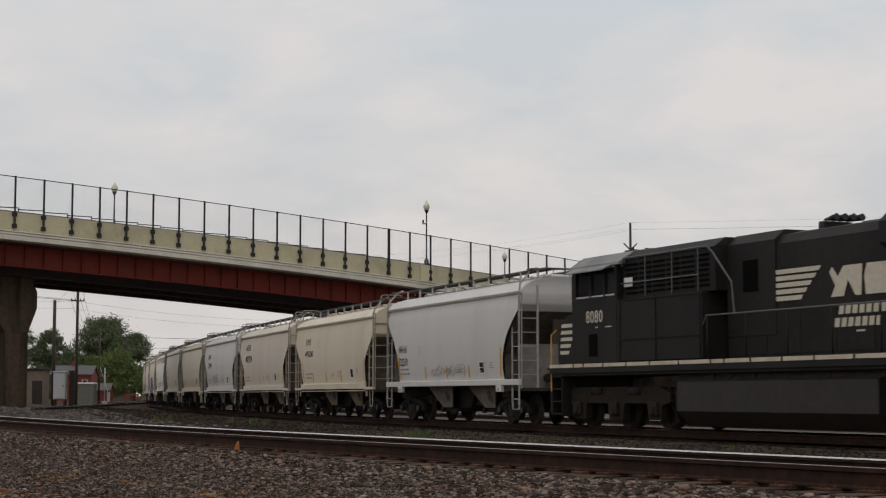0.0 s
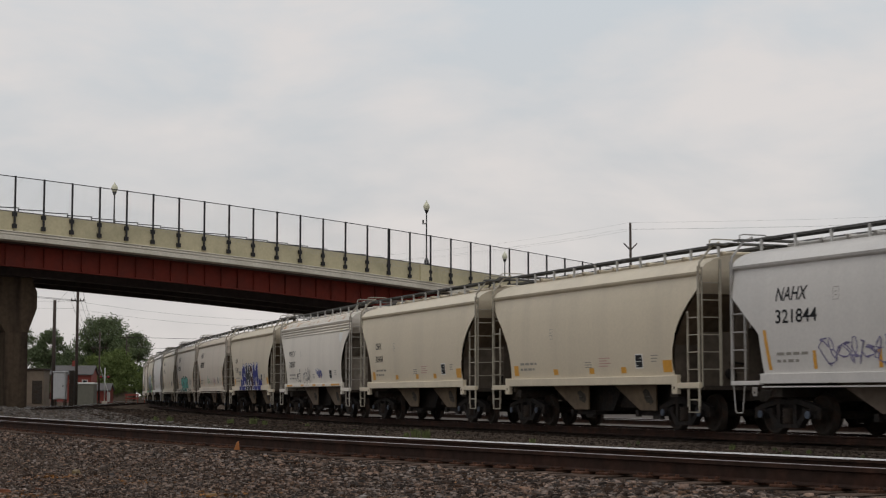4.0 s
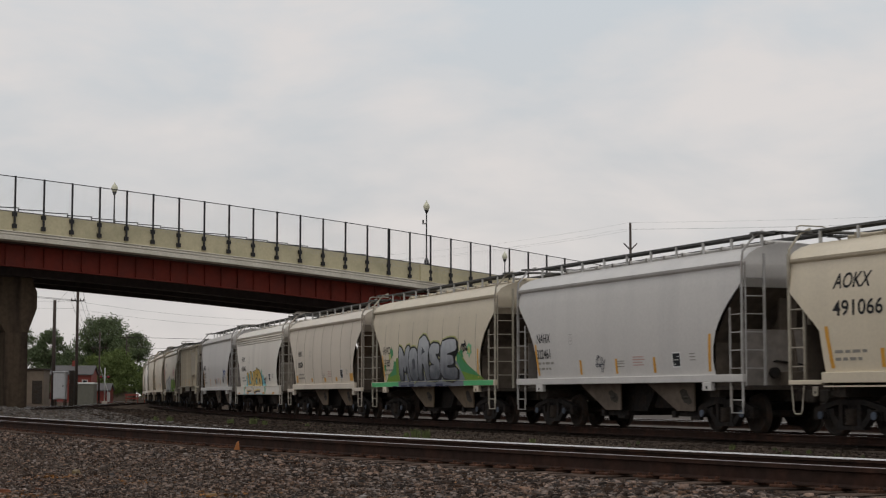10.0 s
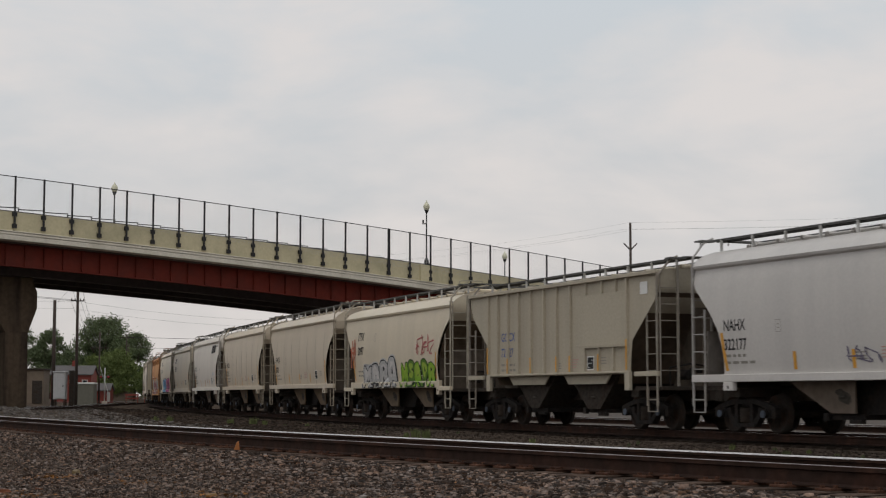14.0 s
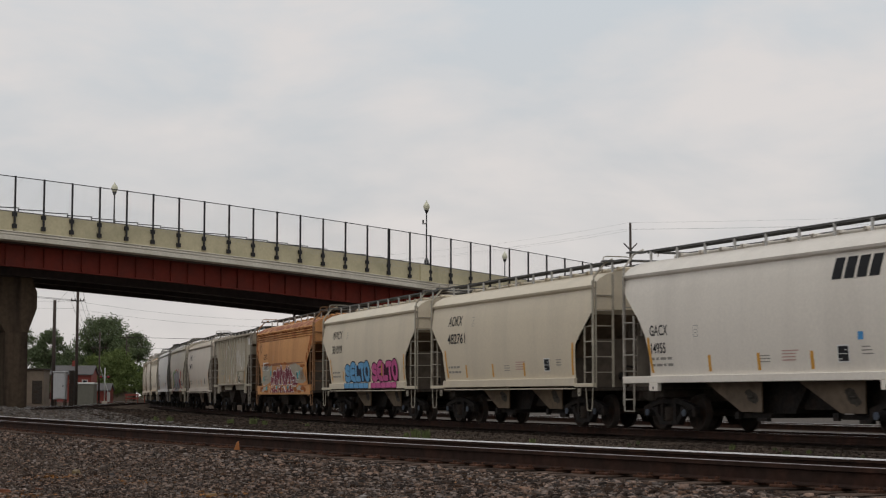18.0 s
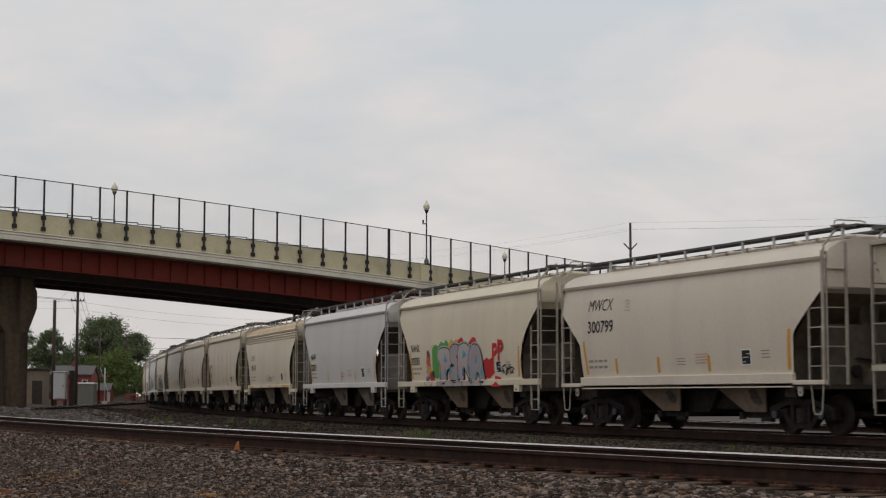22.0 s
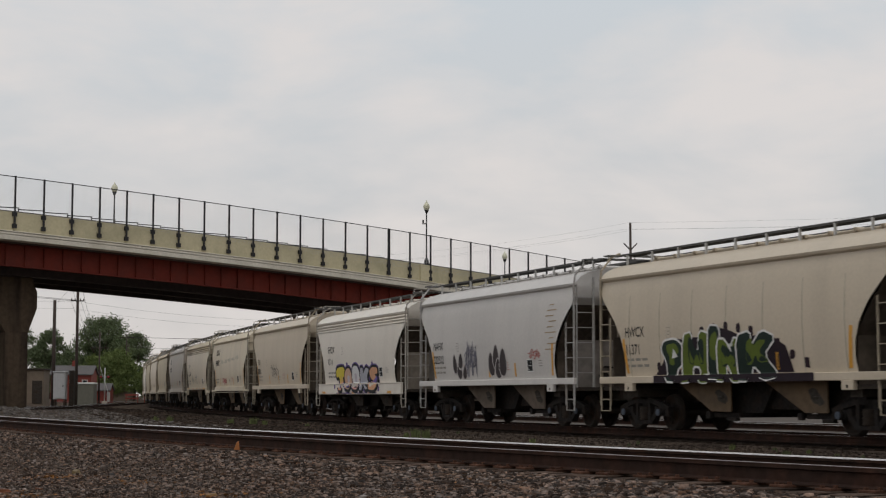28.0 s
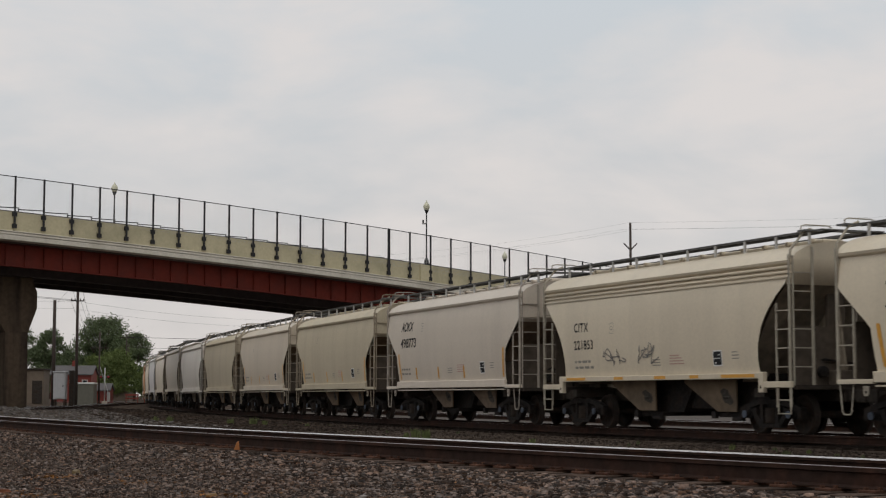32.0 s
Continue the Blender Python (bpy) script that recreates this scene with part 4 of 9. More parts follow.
def hopper(colour, kind="smooth", curve="slant", sill="pad", label="", full=True):
    """A two-bay covered hopper car; x runs forward, the camera's side is -y, z = 0 on the rail."""
    ob = thing("hopper_car", label, "freight car", group="hopper cars of the train")
    m = M[colour]
    lift = 0.12 if curve == "round" and sill == "beam" else 0.0
    up = pose(0, 0, lift if kind != "ribbed" else -0.18)
    part("body", cached(("body", kind, curve, colour, lift), lambda: body_mesh(kind, curve, m, lift)), None, ob)
    for side in (-1, 1):
        part("side_sill", cached(("sill", sill, side, colour), lambda: sill_mesh(m, sill, side)), None, ob)
        for f in (-1, 1):
            part("side_ladder", cached(("ladder", f, side, colour, curve), lambda: ladder_mesh(M["ladder_" + colour], f, side, curve)), None, ob)
            part("end_ladder", cached(("eladder", f, side, colour), lambda: end_ladder_mesh(M["ladder_" + colour], f, side)), None, ob)
            part("stirrup_step", cached(("stirrup", f, side, colour, curve), lambda: stirrup(f, side, curve).mesh("stirrup_step", M["ladder_" + colour])), None, ob)
    for f in (-1, 1):
        part("draft_housing", cached(("ebox", f, colour), lambda: end_box(f).mesh("draft_housing", M["end_grime_shade"])), None, ob)
        # bulkhead and far panel are added to stop the sky showing between cars
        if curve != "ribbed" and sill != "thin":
            part("end_bulkhead", cached(("bulk", f), lambda: MB().box(*sorted((f * 4.72, f * 4.76)), -1.46, 1.46, 1.0, 2.45).mesh("end_bulkhead", M["end_grime_shade"])), None, ob, "grimy end bulkhead")
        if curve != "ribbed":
            part("end_side_panel", cached(("eside", f), lambda: MB().box(*sorted((f * 5.0, f * 6.4)), 1.43, 1.46, 1.1, 2.5).mesh("end_side_panel", M["end_grime_shade"])), None, ob, "grimy far side panel added to close the view between cars")
        part("shear_plate", cached(("shear", f, colour if sill == "thin" else ""), lambda: MB().prism([(f * 4.2, 1.1), (f * 6.0, 1.1), (f * 6.0, 1.5), (f * 5.72, 3.0), (f * 5.25, 2.75), (f * 4.9, 2.4)], "y", -0.03, 0.03).mesh("shear_plate", M["post_" + colour] if sill == "thin" else M["end_grime_shade"])), None, ob, "grimy upright plate under the end")
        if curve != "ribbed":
            part("end_panel", cached(("epanel", f, colour, curve), lambda: MB().prism([(-1.38, 1.12), (1.38, 1.12), (1.38, 2.44), (-1.38, 2.44)], "x", *sorted((f * 5.7, f * 5.73))).mesh("end_panel", M["post_" + colour if curve == "round" and colour in ("grey", "white", "orange") else "end_grime_shade"])), None, ob, "dirty end panel above the coupler")
            part("end_handrail", cached(("ehand", f, colour), lambda: end_handrail(f).mesh("end_handrail", M["ladder_" + colour])), None, ob)
        if curve == "slant" and full:
            lug = part("lift_lug", cached(("lug", f, colour), lambda: lift_lug(f, -1)[0].mesh("lift_lug", M["ladder_" + colour])), None, ob)
            part("lug_eye", cached(("eye", f), lambda: lift_lug(f, -1)[1].mesh("lug_eye", M["truck_steel"])), None, lug)
        elif sill in ("beam", "thin", "pad") and full:
            xs = (4.55 if sill == "beam" else 4.95) * f
            part("pad_slot", cached(("slot", f, sill), lambda: MB().box(xs - 0.03, xs + 0.03, -1.617, -1.6, 1.04, 1.11, 0.006).mesh("pad_slot", M["truck_steel"])), None, ob)
        part("coupler", cached(("coupler", f), lambda: coupler_mesh(f).mesh("coupler", M["dirty_steel"])), None, ob, "grimy steel coupler")
        part("brake_gear", cached(("brake", f), lambda: brake_gear(f).mesh("brake_gear", M["truck_steel"])), None, ob, "dark brake cylinder and pipes")
        bk, bi = ("ribbed" if kind == "ribbed" else "smooth"), (0 if f < 0 else 1)
        bay = part("hopper_bay", cached(("bay", bk, bi), lambda: bay_mesh(bk, bi)), None, ob, "grimy hopper bay")
        for side in (-1, 1):
            # plates behind a skirt are coloured darker in place of the shade there
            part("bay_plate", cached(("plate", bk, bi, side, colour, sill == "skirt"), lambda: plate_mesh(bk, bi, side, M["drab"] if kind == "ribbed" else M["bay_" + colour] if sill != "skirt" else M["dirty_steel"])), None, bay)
            part("vibrator_bracket", cached(("vib", bk, bi, side), lambda: bracket_mesh(bk, bi, side)), None, bay)
            if side < 0 and sill != "skirt" and kind != "ribbed" and full:
                part("oily_dirt", cached(("dirt", bk, bi, side), lambda: grime_mesh(bk, bi, side)), None, bay, "oily dirt stain")
        gx = (BAYS[bk][bi][1] + BAYS[bk][bi][2]) / 2
        part("outlet_gate", cached(("gate", bk, bi), lambda: gate_mesh(gx, 0.0 if bk == "smooth" else 0.05).mesh("outlet_gate", M["truck_steel"])), None, bay)
        part("slope_sheet", cached(("slope", f, curve, colour, sill), lambda: slope_mesh(f, curve, M["post_" + colour] if sill == "thin" else M["end_grime_shade"] if curve == "round" and sill != "pad" else M["bay_" + colour])), None, ob, "grimy end slope sheet")
    part("center_sill", cached("csill", lambda: center_sill().mesh("center_sill", M["dirty_steel"])), None, ob)
    # black filler block, added where only shade shows between the bays
    if kind != "ribbed":
        part("cross_bearer", cached("bearer", lambda: MB().prism([(0.3, 1.22), (0.55, 0.56), (1.95, 0.56), (1.7, 1.22)], "y", -0.7, 0.7).mesh("cross_bearer", M["truck_steel"])), None, ob, "black filler block for the shade between the bays")
    part("roof_hatch", cached(("hatch", colour), lambda: hatch_mesh(m)), None, ob, "", up)
    for y0 in (-0.86, 0.42):
        rb = part("running_board", cached(("rboard", y0), lambda: running_board(y0).mesh("running_board", M["grate"])), None, ob, "steel grating walkway along the roof", up)
        if full:
            for k in range(10):
                part("board_support", cached("bpost", lambda: board_post().mesh("board_support", M["galv"])), None, rb, "", pose(-5.85 + 1.3 * k, -0.84 if y0 < 0 else 0.84, 4.57))
    for f in (-1, 1):
        part("end_board", cached(("eboard", f), lambda: end_board(f).mesh("end_board", M["grate"])), None, ob, "", up)
        for s in (-1, 1):
            part("grab_iron", cached(("grab", f, s, colour), lambda: grab_mesh(f, s).mesh("grab_iron", M["ladder_" + colour])), None, ob, "", up)
    if kind == "ridged":
        for s in (-1, 1):
            for z in (3.52, 3.63, 3.74):
                part("eave_ridge", cached(("ridge", z, s, colour), lambda: MB().tube((-6.1, s * 1.525, z), (6.1, s * 1.535, z), 0.038, 6).mesh("eave_ridge", m if colour != "orange" else M["rusty_orange"])), None, ob)
    if kind == "seamed":
        for s in (-1, 1):
            for k in range(7):
                part("weld_seam", cached(("seam", s, colour), lambda: seam_mesh(M["seam"], s)), None, ob, "", pose(-4.5 + 1.5 * k, 0, 0))
    if kind == "ribbed":
        for s in (-1, 1):
            for x in (-4.6, -3.87, -3.11, -2.34, -1.47, -0.6, 0.26, 1.11, 4.44):
                part("side_rib", cached(("rib", colour, s), lambda: MB().box(-0.04, 0.04, *sorted((s * 1.5, s * 1.575)), 1.53, 3.98).mesh("side_rib", m)), None, ob, "", pose(x, 0, 0))
            # above and below the flat middle plate only stubs of the ribs are left
            for x in (2.08, 3.0, 3.82):
                part("upper_stub", cached(("stub", colour, s), lambda: MB().box(-0.04, 0.04, *sorted((s * 1.5, s * 1.565)), 3.66, 3.98).mesh("upper_stub", m)), None, ob, "", pose(x, 0, 0))
            for x in (2.0, 2.84, 3.66):
                part("lower_stub", cached(("lstub", colour, s), lambda: MB().box(-0.035, 0.035, *sorted((s * 1.5, s * 1.565)), 1.53, 2.18).mesh("lower_stub", m)), None, ob, "", pose(x, 0, 0))
            part("panel_header", cached(("header", colour, s), lambda: MB().box(1.96, 4.4, *sorted((s * 1.5, s * 1.585)), 2.18, 2.23).mesh("panel_header", m)), None, ob)
            part("patch_panel", cached(("patch", colour, s), lambda: MB().box(1.4, 4.4, *sorted((s * 1.49, s * 1.512)), 2.24, 3.64, 0.004).mesh("patch_panel", m)), None, ob, "flat plate let into the ribs")
            part("top_chord", cached(("chord", colour, s), lambda: MB().box(-6.05, 6.05, min(s * 1.49, s * 1.61), max(s * 1.49, s * 1.61), 3.98, 4.08, 0.01).mesh("top_chord", m)), None, ob)
    for f in (-1, 1):
        truck_parts(ob, f)
    return ob


# brown grime, taken darker so the colour also carries the shade under the ends
M["end_grime_shade"] = mat("brown_grime_and_shade_under_the_ends", (0.10, 0.08, 0.062), 0.85, spec=0.2, grain=0.25, grain_scale=5, stain=(0.07, 0.055, 0.042), stain_scale=0.8, stain_amount=0.5)
M["seam"] = mat("grimy_weld_seam", (0.40, 0.35, 0.27), 0.7, grain=0.15, grain_scale=6)
M["bay_dirt"] = mat("oily_dirt", (0.05, 0.042, 0.034), 0.8, spec=0.3, grain=0.5, grain_scale=10)
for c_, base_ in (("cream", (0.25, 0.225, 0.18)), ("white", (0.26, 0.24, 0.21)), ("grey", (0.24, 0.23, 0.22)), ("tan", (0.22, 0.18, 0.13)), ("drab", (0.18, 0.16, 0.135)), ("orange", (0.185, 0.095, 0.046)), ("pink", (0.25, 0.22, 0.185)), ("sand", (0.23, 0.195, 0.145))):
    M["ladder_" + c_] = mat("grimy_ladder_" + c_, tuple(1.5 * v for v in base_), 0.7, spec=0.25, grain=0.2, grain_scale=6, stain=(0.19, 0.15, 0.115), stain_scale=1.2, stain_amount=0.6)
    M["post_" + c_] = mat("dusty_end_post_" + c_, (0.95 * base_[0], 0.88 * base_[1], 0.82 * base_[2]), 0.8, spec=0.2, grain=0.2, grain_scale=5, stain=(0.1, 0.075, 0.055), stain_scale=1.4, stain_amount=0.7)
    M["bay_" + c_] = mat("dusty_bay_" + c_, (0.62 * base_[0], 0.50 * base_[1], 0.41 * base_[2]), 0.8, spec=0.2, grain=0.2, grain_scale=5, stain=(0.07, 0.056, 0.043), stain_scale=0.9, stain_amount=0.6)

# coupling points along the train, from the locomotive back, at 16 s
GAPS = [315.28, 301.3, 287.6, 274.1, 260.6, 247.1, 233.57, 219.83, 206.07, 192.4, 178.91, 165.09, 151.12, 137.5, 124.1, 110.53, 96.71, 83.0, 69.2, 55.4, 41.6, 27.8, 14.02, 0.27, -13.6, -27.3, -41.0,
        -54.65, -68.31, -82.0, -95.65, -109.3, -122.95, -136.56, -150.27, -163.9, -177.6, -191.34, -205.09, -218.9, -232.6]
while GAPS[-1] > -420:
    GAPS.append(GAPS[-1] - 13.7)
# each car from the locomotive back: colour, side, end outline, sill, then extras
CARS = """grey smooth round beam|cream smooth slant deep|pink smooth slant deep|grey smooth slant deep|cream smooth round pad|cream smooth round pad
white ridged round thin|cream smooth round pad|pink smooth slant deep|pink smooth slant deep|cream smooth slant deep|grey smooth round beam
cream seamed round beam|pink seamed round pad|white ridged round skirt|grey smooth round beam|drab ribbed ribbed rib|cream smooth round pad
sand seamed round beam|sand seamed round beam|white smooth round beam|cream smooth slant deep|cream smooth slant deep|orange ridged slant skirt
drab ribbed ribbed rib|pink smooth slant deep|cream smooth round beam|grey smooth round beam|cream ridged round thin|sand seamed round beam
sand seamed round beam|sand smooth round beam|sand seamed round beam|grey smooth round beam|white ridged round skirt|sand smooth round beam
cream smooth slant deep|cream ridged round thin|pink smooth slant deep|tan smooth slant deep|sand smooth slant deep|tan smooth slant deep
white smooth slant deep|sand smooth round beam|sand smooth round pad|grey smooth round beam|cream smooth slant deep|orange ridged slant deep
cream smooth slant pad|grey smooth round beam|tan smooth round pad|white smooth slant deep|cream smooth round beam|sand smooth round beam
grey smooth slant deep""".replace("\n", "|").split("|")
WORDS = {"cream": "cream", "pink": "dusty off-white", "white": "dirty white", "grey": "pale grey", "tan": "stained tan", "sand": "sandy beige", "drab": "drab grey ribbed", "orange": "rust-streaked faded orange"}
EXTRA = {4: "with orange patches", 5: "with orange patches", 6: "with a round white emblem", 7: "with bulky dark blue graffiti", 8: "with a small green scribble", 9: "with teal graffiti letters", 12: "with grey and green graffiti",
         14: "with yellow and sky-blue graffiti", 16: "with a white placard", 17: "with silver and lime green graffiti", 20: "with a black slanted emblem", 22: "with blue and pink graffiti", 23: "with maroon and white graffiti", 24: "with a white scrawl",
         26: "with multicoloured graffiti", 28: "with rust along the roof", 32: "with dark green and white graffiti", 33: "with dark purple scribbles", 34: "with yellow and orange graffiti letters", 36: "with a red scribble"}
TRAIN = []
for i_ in range(len(GAPS) - 1):
    c_, k_, e_, s_ = CARS[i_].split()
    car_ = hopper(c_, k_, e_, s_, WORDS[c_] + " steel covered hopper car " + EXTRA.get(i_, "on the curved track"), i_ < 42)
    TRAIN.append((car_, (GAPS[i_] + GAPS[i_ + 1]) / 2, TRUCK))

# ---- the locomotive ----
ENGINE_R = 0.52
LOCO_MID = 315.28 + 11.15 + 0.5


def locomotive():
    ob = thing("locomotive", "black six-axle diesel locomotive with white stripes and lettering", "locomotive")
    B = M["loco_black"]

    def lx(v):
        """Metres from the nose coupler to the thing's own x."""
        return v - 11.15

    def box(name, a, b, y0, y1, z0, z1, m=B, bevel=0.02, parent=ob, label=""):
        return part(name, MB().box(lx(a), lx(b), y0, y1, z0, z1, bevel), m, parent, label)

    box("underframe", 0.7, 21.7, -1.5, 1.5, 1.42, 1.62)
    for s in (-1, 1):
        y0, y1 = sorted((s * 1.5, s * 1.56))
        box("side_sill", 0.7, 21.7, y0, y1, 1.5, 1.76, B, 0.01)
        a = 0.75
        k = 0
        while a < 21.4:
            b = a + (1.35, 0.5, 1.0, 1.15, 1.1, 1.3)[k % 6]
            box("sill_stripe", a, min(b, 21.5), *sorted((s * 1.562, s * 1.572)), 1.66, 1.755, M["stripe"], 0)
            a = b + 0.08
            k += 1
    # short nose
    prof = [(0.75, 1.62), (0.75, 2.4), (0.98, 2.95), (1.3, 3.15), (2.3, 3.22), (2.3, 1.62)]
    mb = MB().prism([(lx(a), z) for a, z in prof], "y", -1.28, 1.28)
    part("nose", mb, B, ob)
    for k in range(5):
        z = 2.05 + k * 0.19
        a = 0.86 + 0.02 * k
        for s in (-1, 1):
            y = s * 1.285
            mb = MB().prism([(lx(a), z), (lx(a + 0.5 + 0.09 * k), z), (lx(a + 0.55 + 0.09 * k), z + 0.1), (lx(a + 0.02), z + 0.1)], "y", min(y, y + s * 0.006), max(y, y + s * 0.006))
            part("nose_stripe", mb, M["loco_white"], ob, "white nose stripe")
    box("pilot_plate", 0.55, 0.72, -1.45, 1.45, 0.35, 1.62, B)
    for s in (-1, 1):
        for z in (0.35, 0.7, 1.05, 1.4):
            part("step", MB().box(lx(0.79), lx(1.32), *sorted((s * 1.2, s * 1.5)), z, z + 0.04), B, ob)
        for a in (0.74, 1.33):
            part("step_stile", MB().box(lx(a), lx(a + 0.04), *sorted((s * 1.15, s * 1.5)), 0.3, 1.5), B, ob)
        mb = MB().pipe([(lx(0.72), s * 1.5, 1.0), (lx(0.72), s * 1.5, 2.6), (lx(0.95), s * 1.45, 2.75)], 0.02, 6)
        part("grab_rail", mb, M["reflector"], ob, "yellow grab rail")
    # cab with real window openings
    cab = box("cab_wall", 1.95, 4.45, -1.5, 1.5, 1.62, 3.56, B, 0.03)
    for a, b in ((1.95, 2.18), (2.95, 3.05), (3.72, 3.82), (4.32, 4.45)):
        for s in (-1, 1):
            part("window_pillar", MB().box(lx(a), lx(b), *sorted((s * 1.38, s * 1.495)), 3.56, 4.38), B, cab)
    for y in (-0.9, 0.0, 0.9):
        part("window_pillar", MB().box(lx(1.96), lx(2.1), y - 0.12, y + 0.12, 3.56, 4.38), B, cab)
    box("cab_back", 4.3, 4.44, -1.36, 1.36, 3.56, 4.4, B, 0.01)
    for s in (-1, 1):
        for a, b in ((2.19, 2.94), (3.06, 3.71), (3.83, 4.31)):
            part("window_pane", MB().box(lx(a), lx(b), *sorted((s * 1.43, s * 1.45)), 3.57, 4.37), M["glass"], cab, "dark cab window")
            mb = MB()
            for z in (3.585, 4.34):
                mb.box(lx(a), lx(b), *sorted((s * 1.455, s * 1.485)), z - 0.02, z + 0.02)
            part("window_frame", mb, M["galv"], cab)
    roof = [(-1.52, 4.38), (-1.5, 4.45), (-1.05, 4.74), (-0.5, 4.84), (0.5, 4.84), (1.05, 4.74), (1.5, 4.45), (1.52, 4.38)]
    mb = MB()
    mb.prism([(y, z) for y, z in roof], "x", lx(1.85), lx(4.6))
    part("cab_roof", mb, M["cab_roof"], ob, "mottled grey cab roof")
    mb = MB().prism([(-1.52, 4.40), (-1.8, 4.26), (-1.8, 4.23), (-1.52, 4.37)], "x", lx(2.1), lx(4.2))
    part("sun_visor", mb, M["cab_roof"], ob, "pale sun visor over the cab window")
    # box behind the cab, flush with the sides
    box("equipment_cabinet", 4.46, 8.55, -1.5, 1.5, 1.77, 3.42, B, 0.03)
    for s in (-1, 1):
        y = s * 1.503
        mb = MB()
        for z in (2.35, 3.38):
            mb.box(lx(4.6), lx(8.5), *sorted((y, y + s * 0.02)), z, z + 0.03)
        for a in (4.6, 6.4, 8.47):
            mb.box(lx(a), lx(a + 0.03), *sorted((y, y + s * 0.02)), 1.8, 3.4)
        part("panel_seam", mb, B, ob)
        part("access_door", MB().box(lx(2.95), lx(3.4), *sorted((y, y + s * 0.015)), 1.95, 2.55, 0.005), M["engine_dark"], ob, "dark louvred access door")
        part("white_placard", MB().box(lx(4.62), lx(5.05), *sorted((s * 1.355, s * 1.36)), 3.76, 4.0), M["pane_white"], ob, "white placard")
    box("upper_cabinet", 4.46, 8.9, -1.32, 1.32, 3.42, 4.5, B, 0.02)
    for k in range(6):
        a = 4.7 + k * 0.68
        for s in (-1, 1):
            mb = MB()
            for q in range(7):
                mb.box(lx(a), lx(a + 0.56), *sorted((s * 1.325, s * 1.35)), 3.56 + q * 0.125, 3.61 + q * 0.125)
            part("grille", mb, M["engine_dark"], ob)
    mb = MB().prism([(-1.34, 4.5), (-1.0, 4.74), (1.0, 4.74), (1.34, 4.5)], "x", lx(4.46), lx(8.9))
    part("cabinet_roof", mb, B, ob)
    for s in (-1, 1):
        y = s * 1.42
        mb = MB().pipe([(lx(4.6), y, 4.3), (lx(4.7), y, 4.52), (lx(8.7), y, 4.52), (lx(8.95), y, 4.35), (lx(9.75), y, 3.58), (lx(9.85), y, 2.85)], 0.024, 6)
        mb.pipe([(lx(4.6), y, 3.85), (lx(8.3), y, 3.85)], 0.018, 5)
        part("roof_handrail", mb, M["rail_grey"], ob, "grey pipe handrail beside the roof walkway")
        for a in (5.8, 7.1, 8.3):
            part("rail_post", MB().tube((lx(a), y, 3.45), (lx(a), y, 4.52), 0.02, 5), M["rail_grey"], ob)
    # long hood
    hood = [(-0.95, 1.62), (-0.95, 4.40), (-0.78, 4.62), (-0.4, 4.70), (0.4, 4.70), (0.78, 4.62), (0.95, 4.40), (0.95, 1.62)]
    part("long_hood", MB().prism(hood, "x", lx(8.9), lx(15.2)), B, ob)
    part("blower_housing", MB().prism([(-0.98, 2.3), (-0.98, 4.52), (-0.7, 4.76), (0.7, 4.76), (0.98, 4.52), (0.98, 2.3)], "x", lx(8.91), lx(10.9)), B, ob)
    part("rear_hood", MB().prism([(-1.0, 1.62), (-1.0, 3.75), (-1.45, 4.05), (-1.45, 4.5), (-1.2, 4.72), (1.2, 4.72), (1.45, 4.5), (1.45, 4.05), (1.0, 3.75), (1.0, 1.62)], "x", lx(15.21), lx(21.3)), B, ob, "flared radiator hood")
    for s in (-1, 1):
        for k in range(9):
            a = 9.3 + k * 1.3
            y = s * (0.953 if a < 15 else 1.003)
            part("hood_door", MB().box(lx(a), lx(a + 1.2), *sorted((y, y + s * 0.012)), 1.85, 2.9, 0.004), B, ob)
        part("blower_vent", MB().box(lx(9.6), lx(10.2), *sorted((s * 0.982, s * 0.995)), 3.35, 4.1), M["engine_dark"], ob, "near-black vent")
    part("exhaust_stack", MB().box(lx(13.2), lx(14.1), -0.3, 0.3, 4.58, 4.74, 0.02), M["dirty_steel"], ob)
    horn = MB()
    for k, y in enumerate((-0.3, -0.1, 0.1, 0.3)):
        horn.tube((lx(11.9), y, 4.9), (lx(12.35 + 0.05 * k), y, 4.93), 0.03, 8, 0.085)
    horn.box(lx(11.8), lx(12.0), -0.4, 0.4, 4.68, 4.86)
    part("air_horn", horn, M["black_metal"], ob, "cluster of air horns")
    ant = MB().box(lx(3.0), lx(3.5), -0.4, 0.4, 4.84, 4.9, 0.01)
    for y in (-0.25, 0.2):
        ant.tube((lx(3.2), y, 4.9), (lx(3.2), y, 4.98), 0.05, 8)
    part("roof_antenna", ant, M["black_metal"], ob)
    # walkway handrails
    for s in (-1, 1):
        y = s * 1.5
        part("handrail", MB().pipe([(lx(8.6), y, 2.6), (lx(8.75), y, 2.82), (lx(21.2), y, 2.82), (lx(21.5), y, 2.6)], 0.022, 6), M["rail_grey"], ob, "grey walkway handrail")
        a = 8.8
        while a < 21.5:
            part("handrail_post", MB().tube((lx(a), y, 1.62), (lx(a), y, 2.82), 0.022, 6), B, ob)
            a += 1.62
    # fuel tank
    tank = [(-1.05, 0.12), (-1.45, 0.5), (-1.45, 1.22), (-1.38, 1.27), (1.38, 1.27), (1.45, 1.22), (1.45, 0.5), (1.05, 0.12)]
    part("fuel_tank", MB().prism(tank, "x", lx(7.3), lx(15.1)), M["tank"], ob, "dusty black fuel tank")
    for a in (7.27, 15.09):
        part("tank_end", MB().prism([(y * 1.01, z) for y, z in tank], "x", lx(a), lx(a + 0.04)), B, ob)
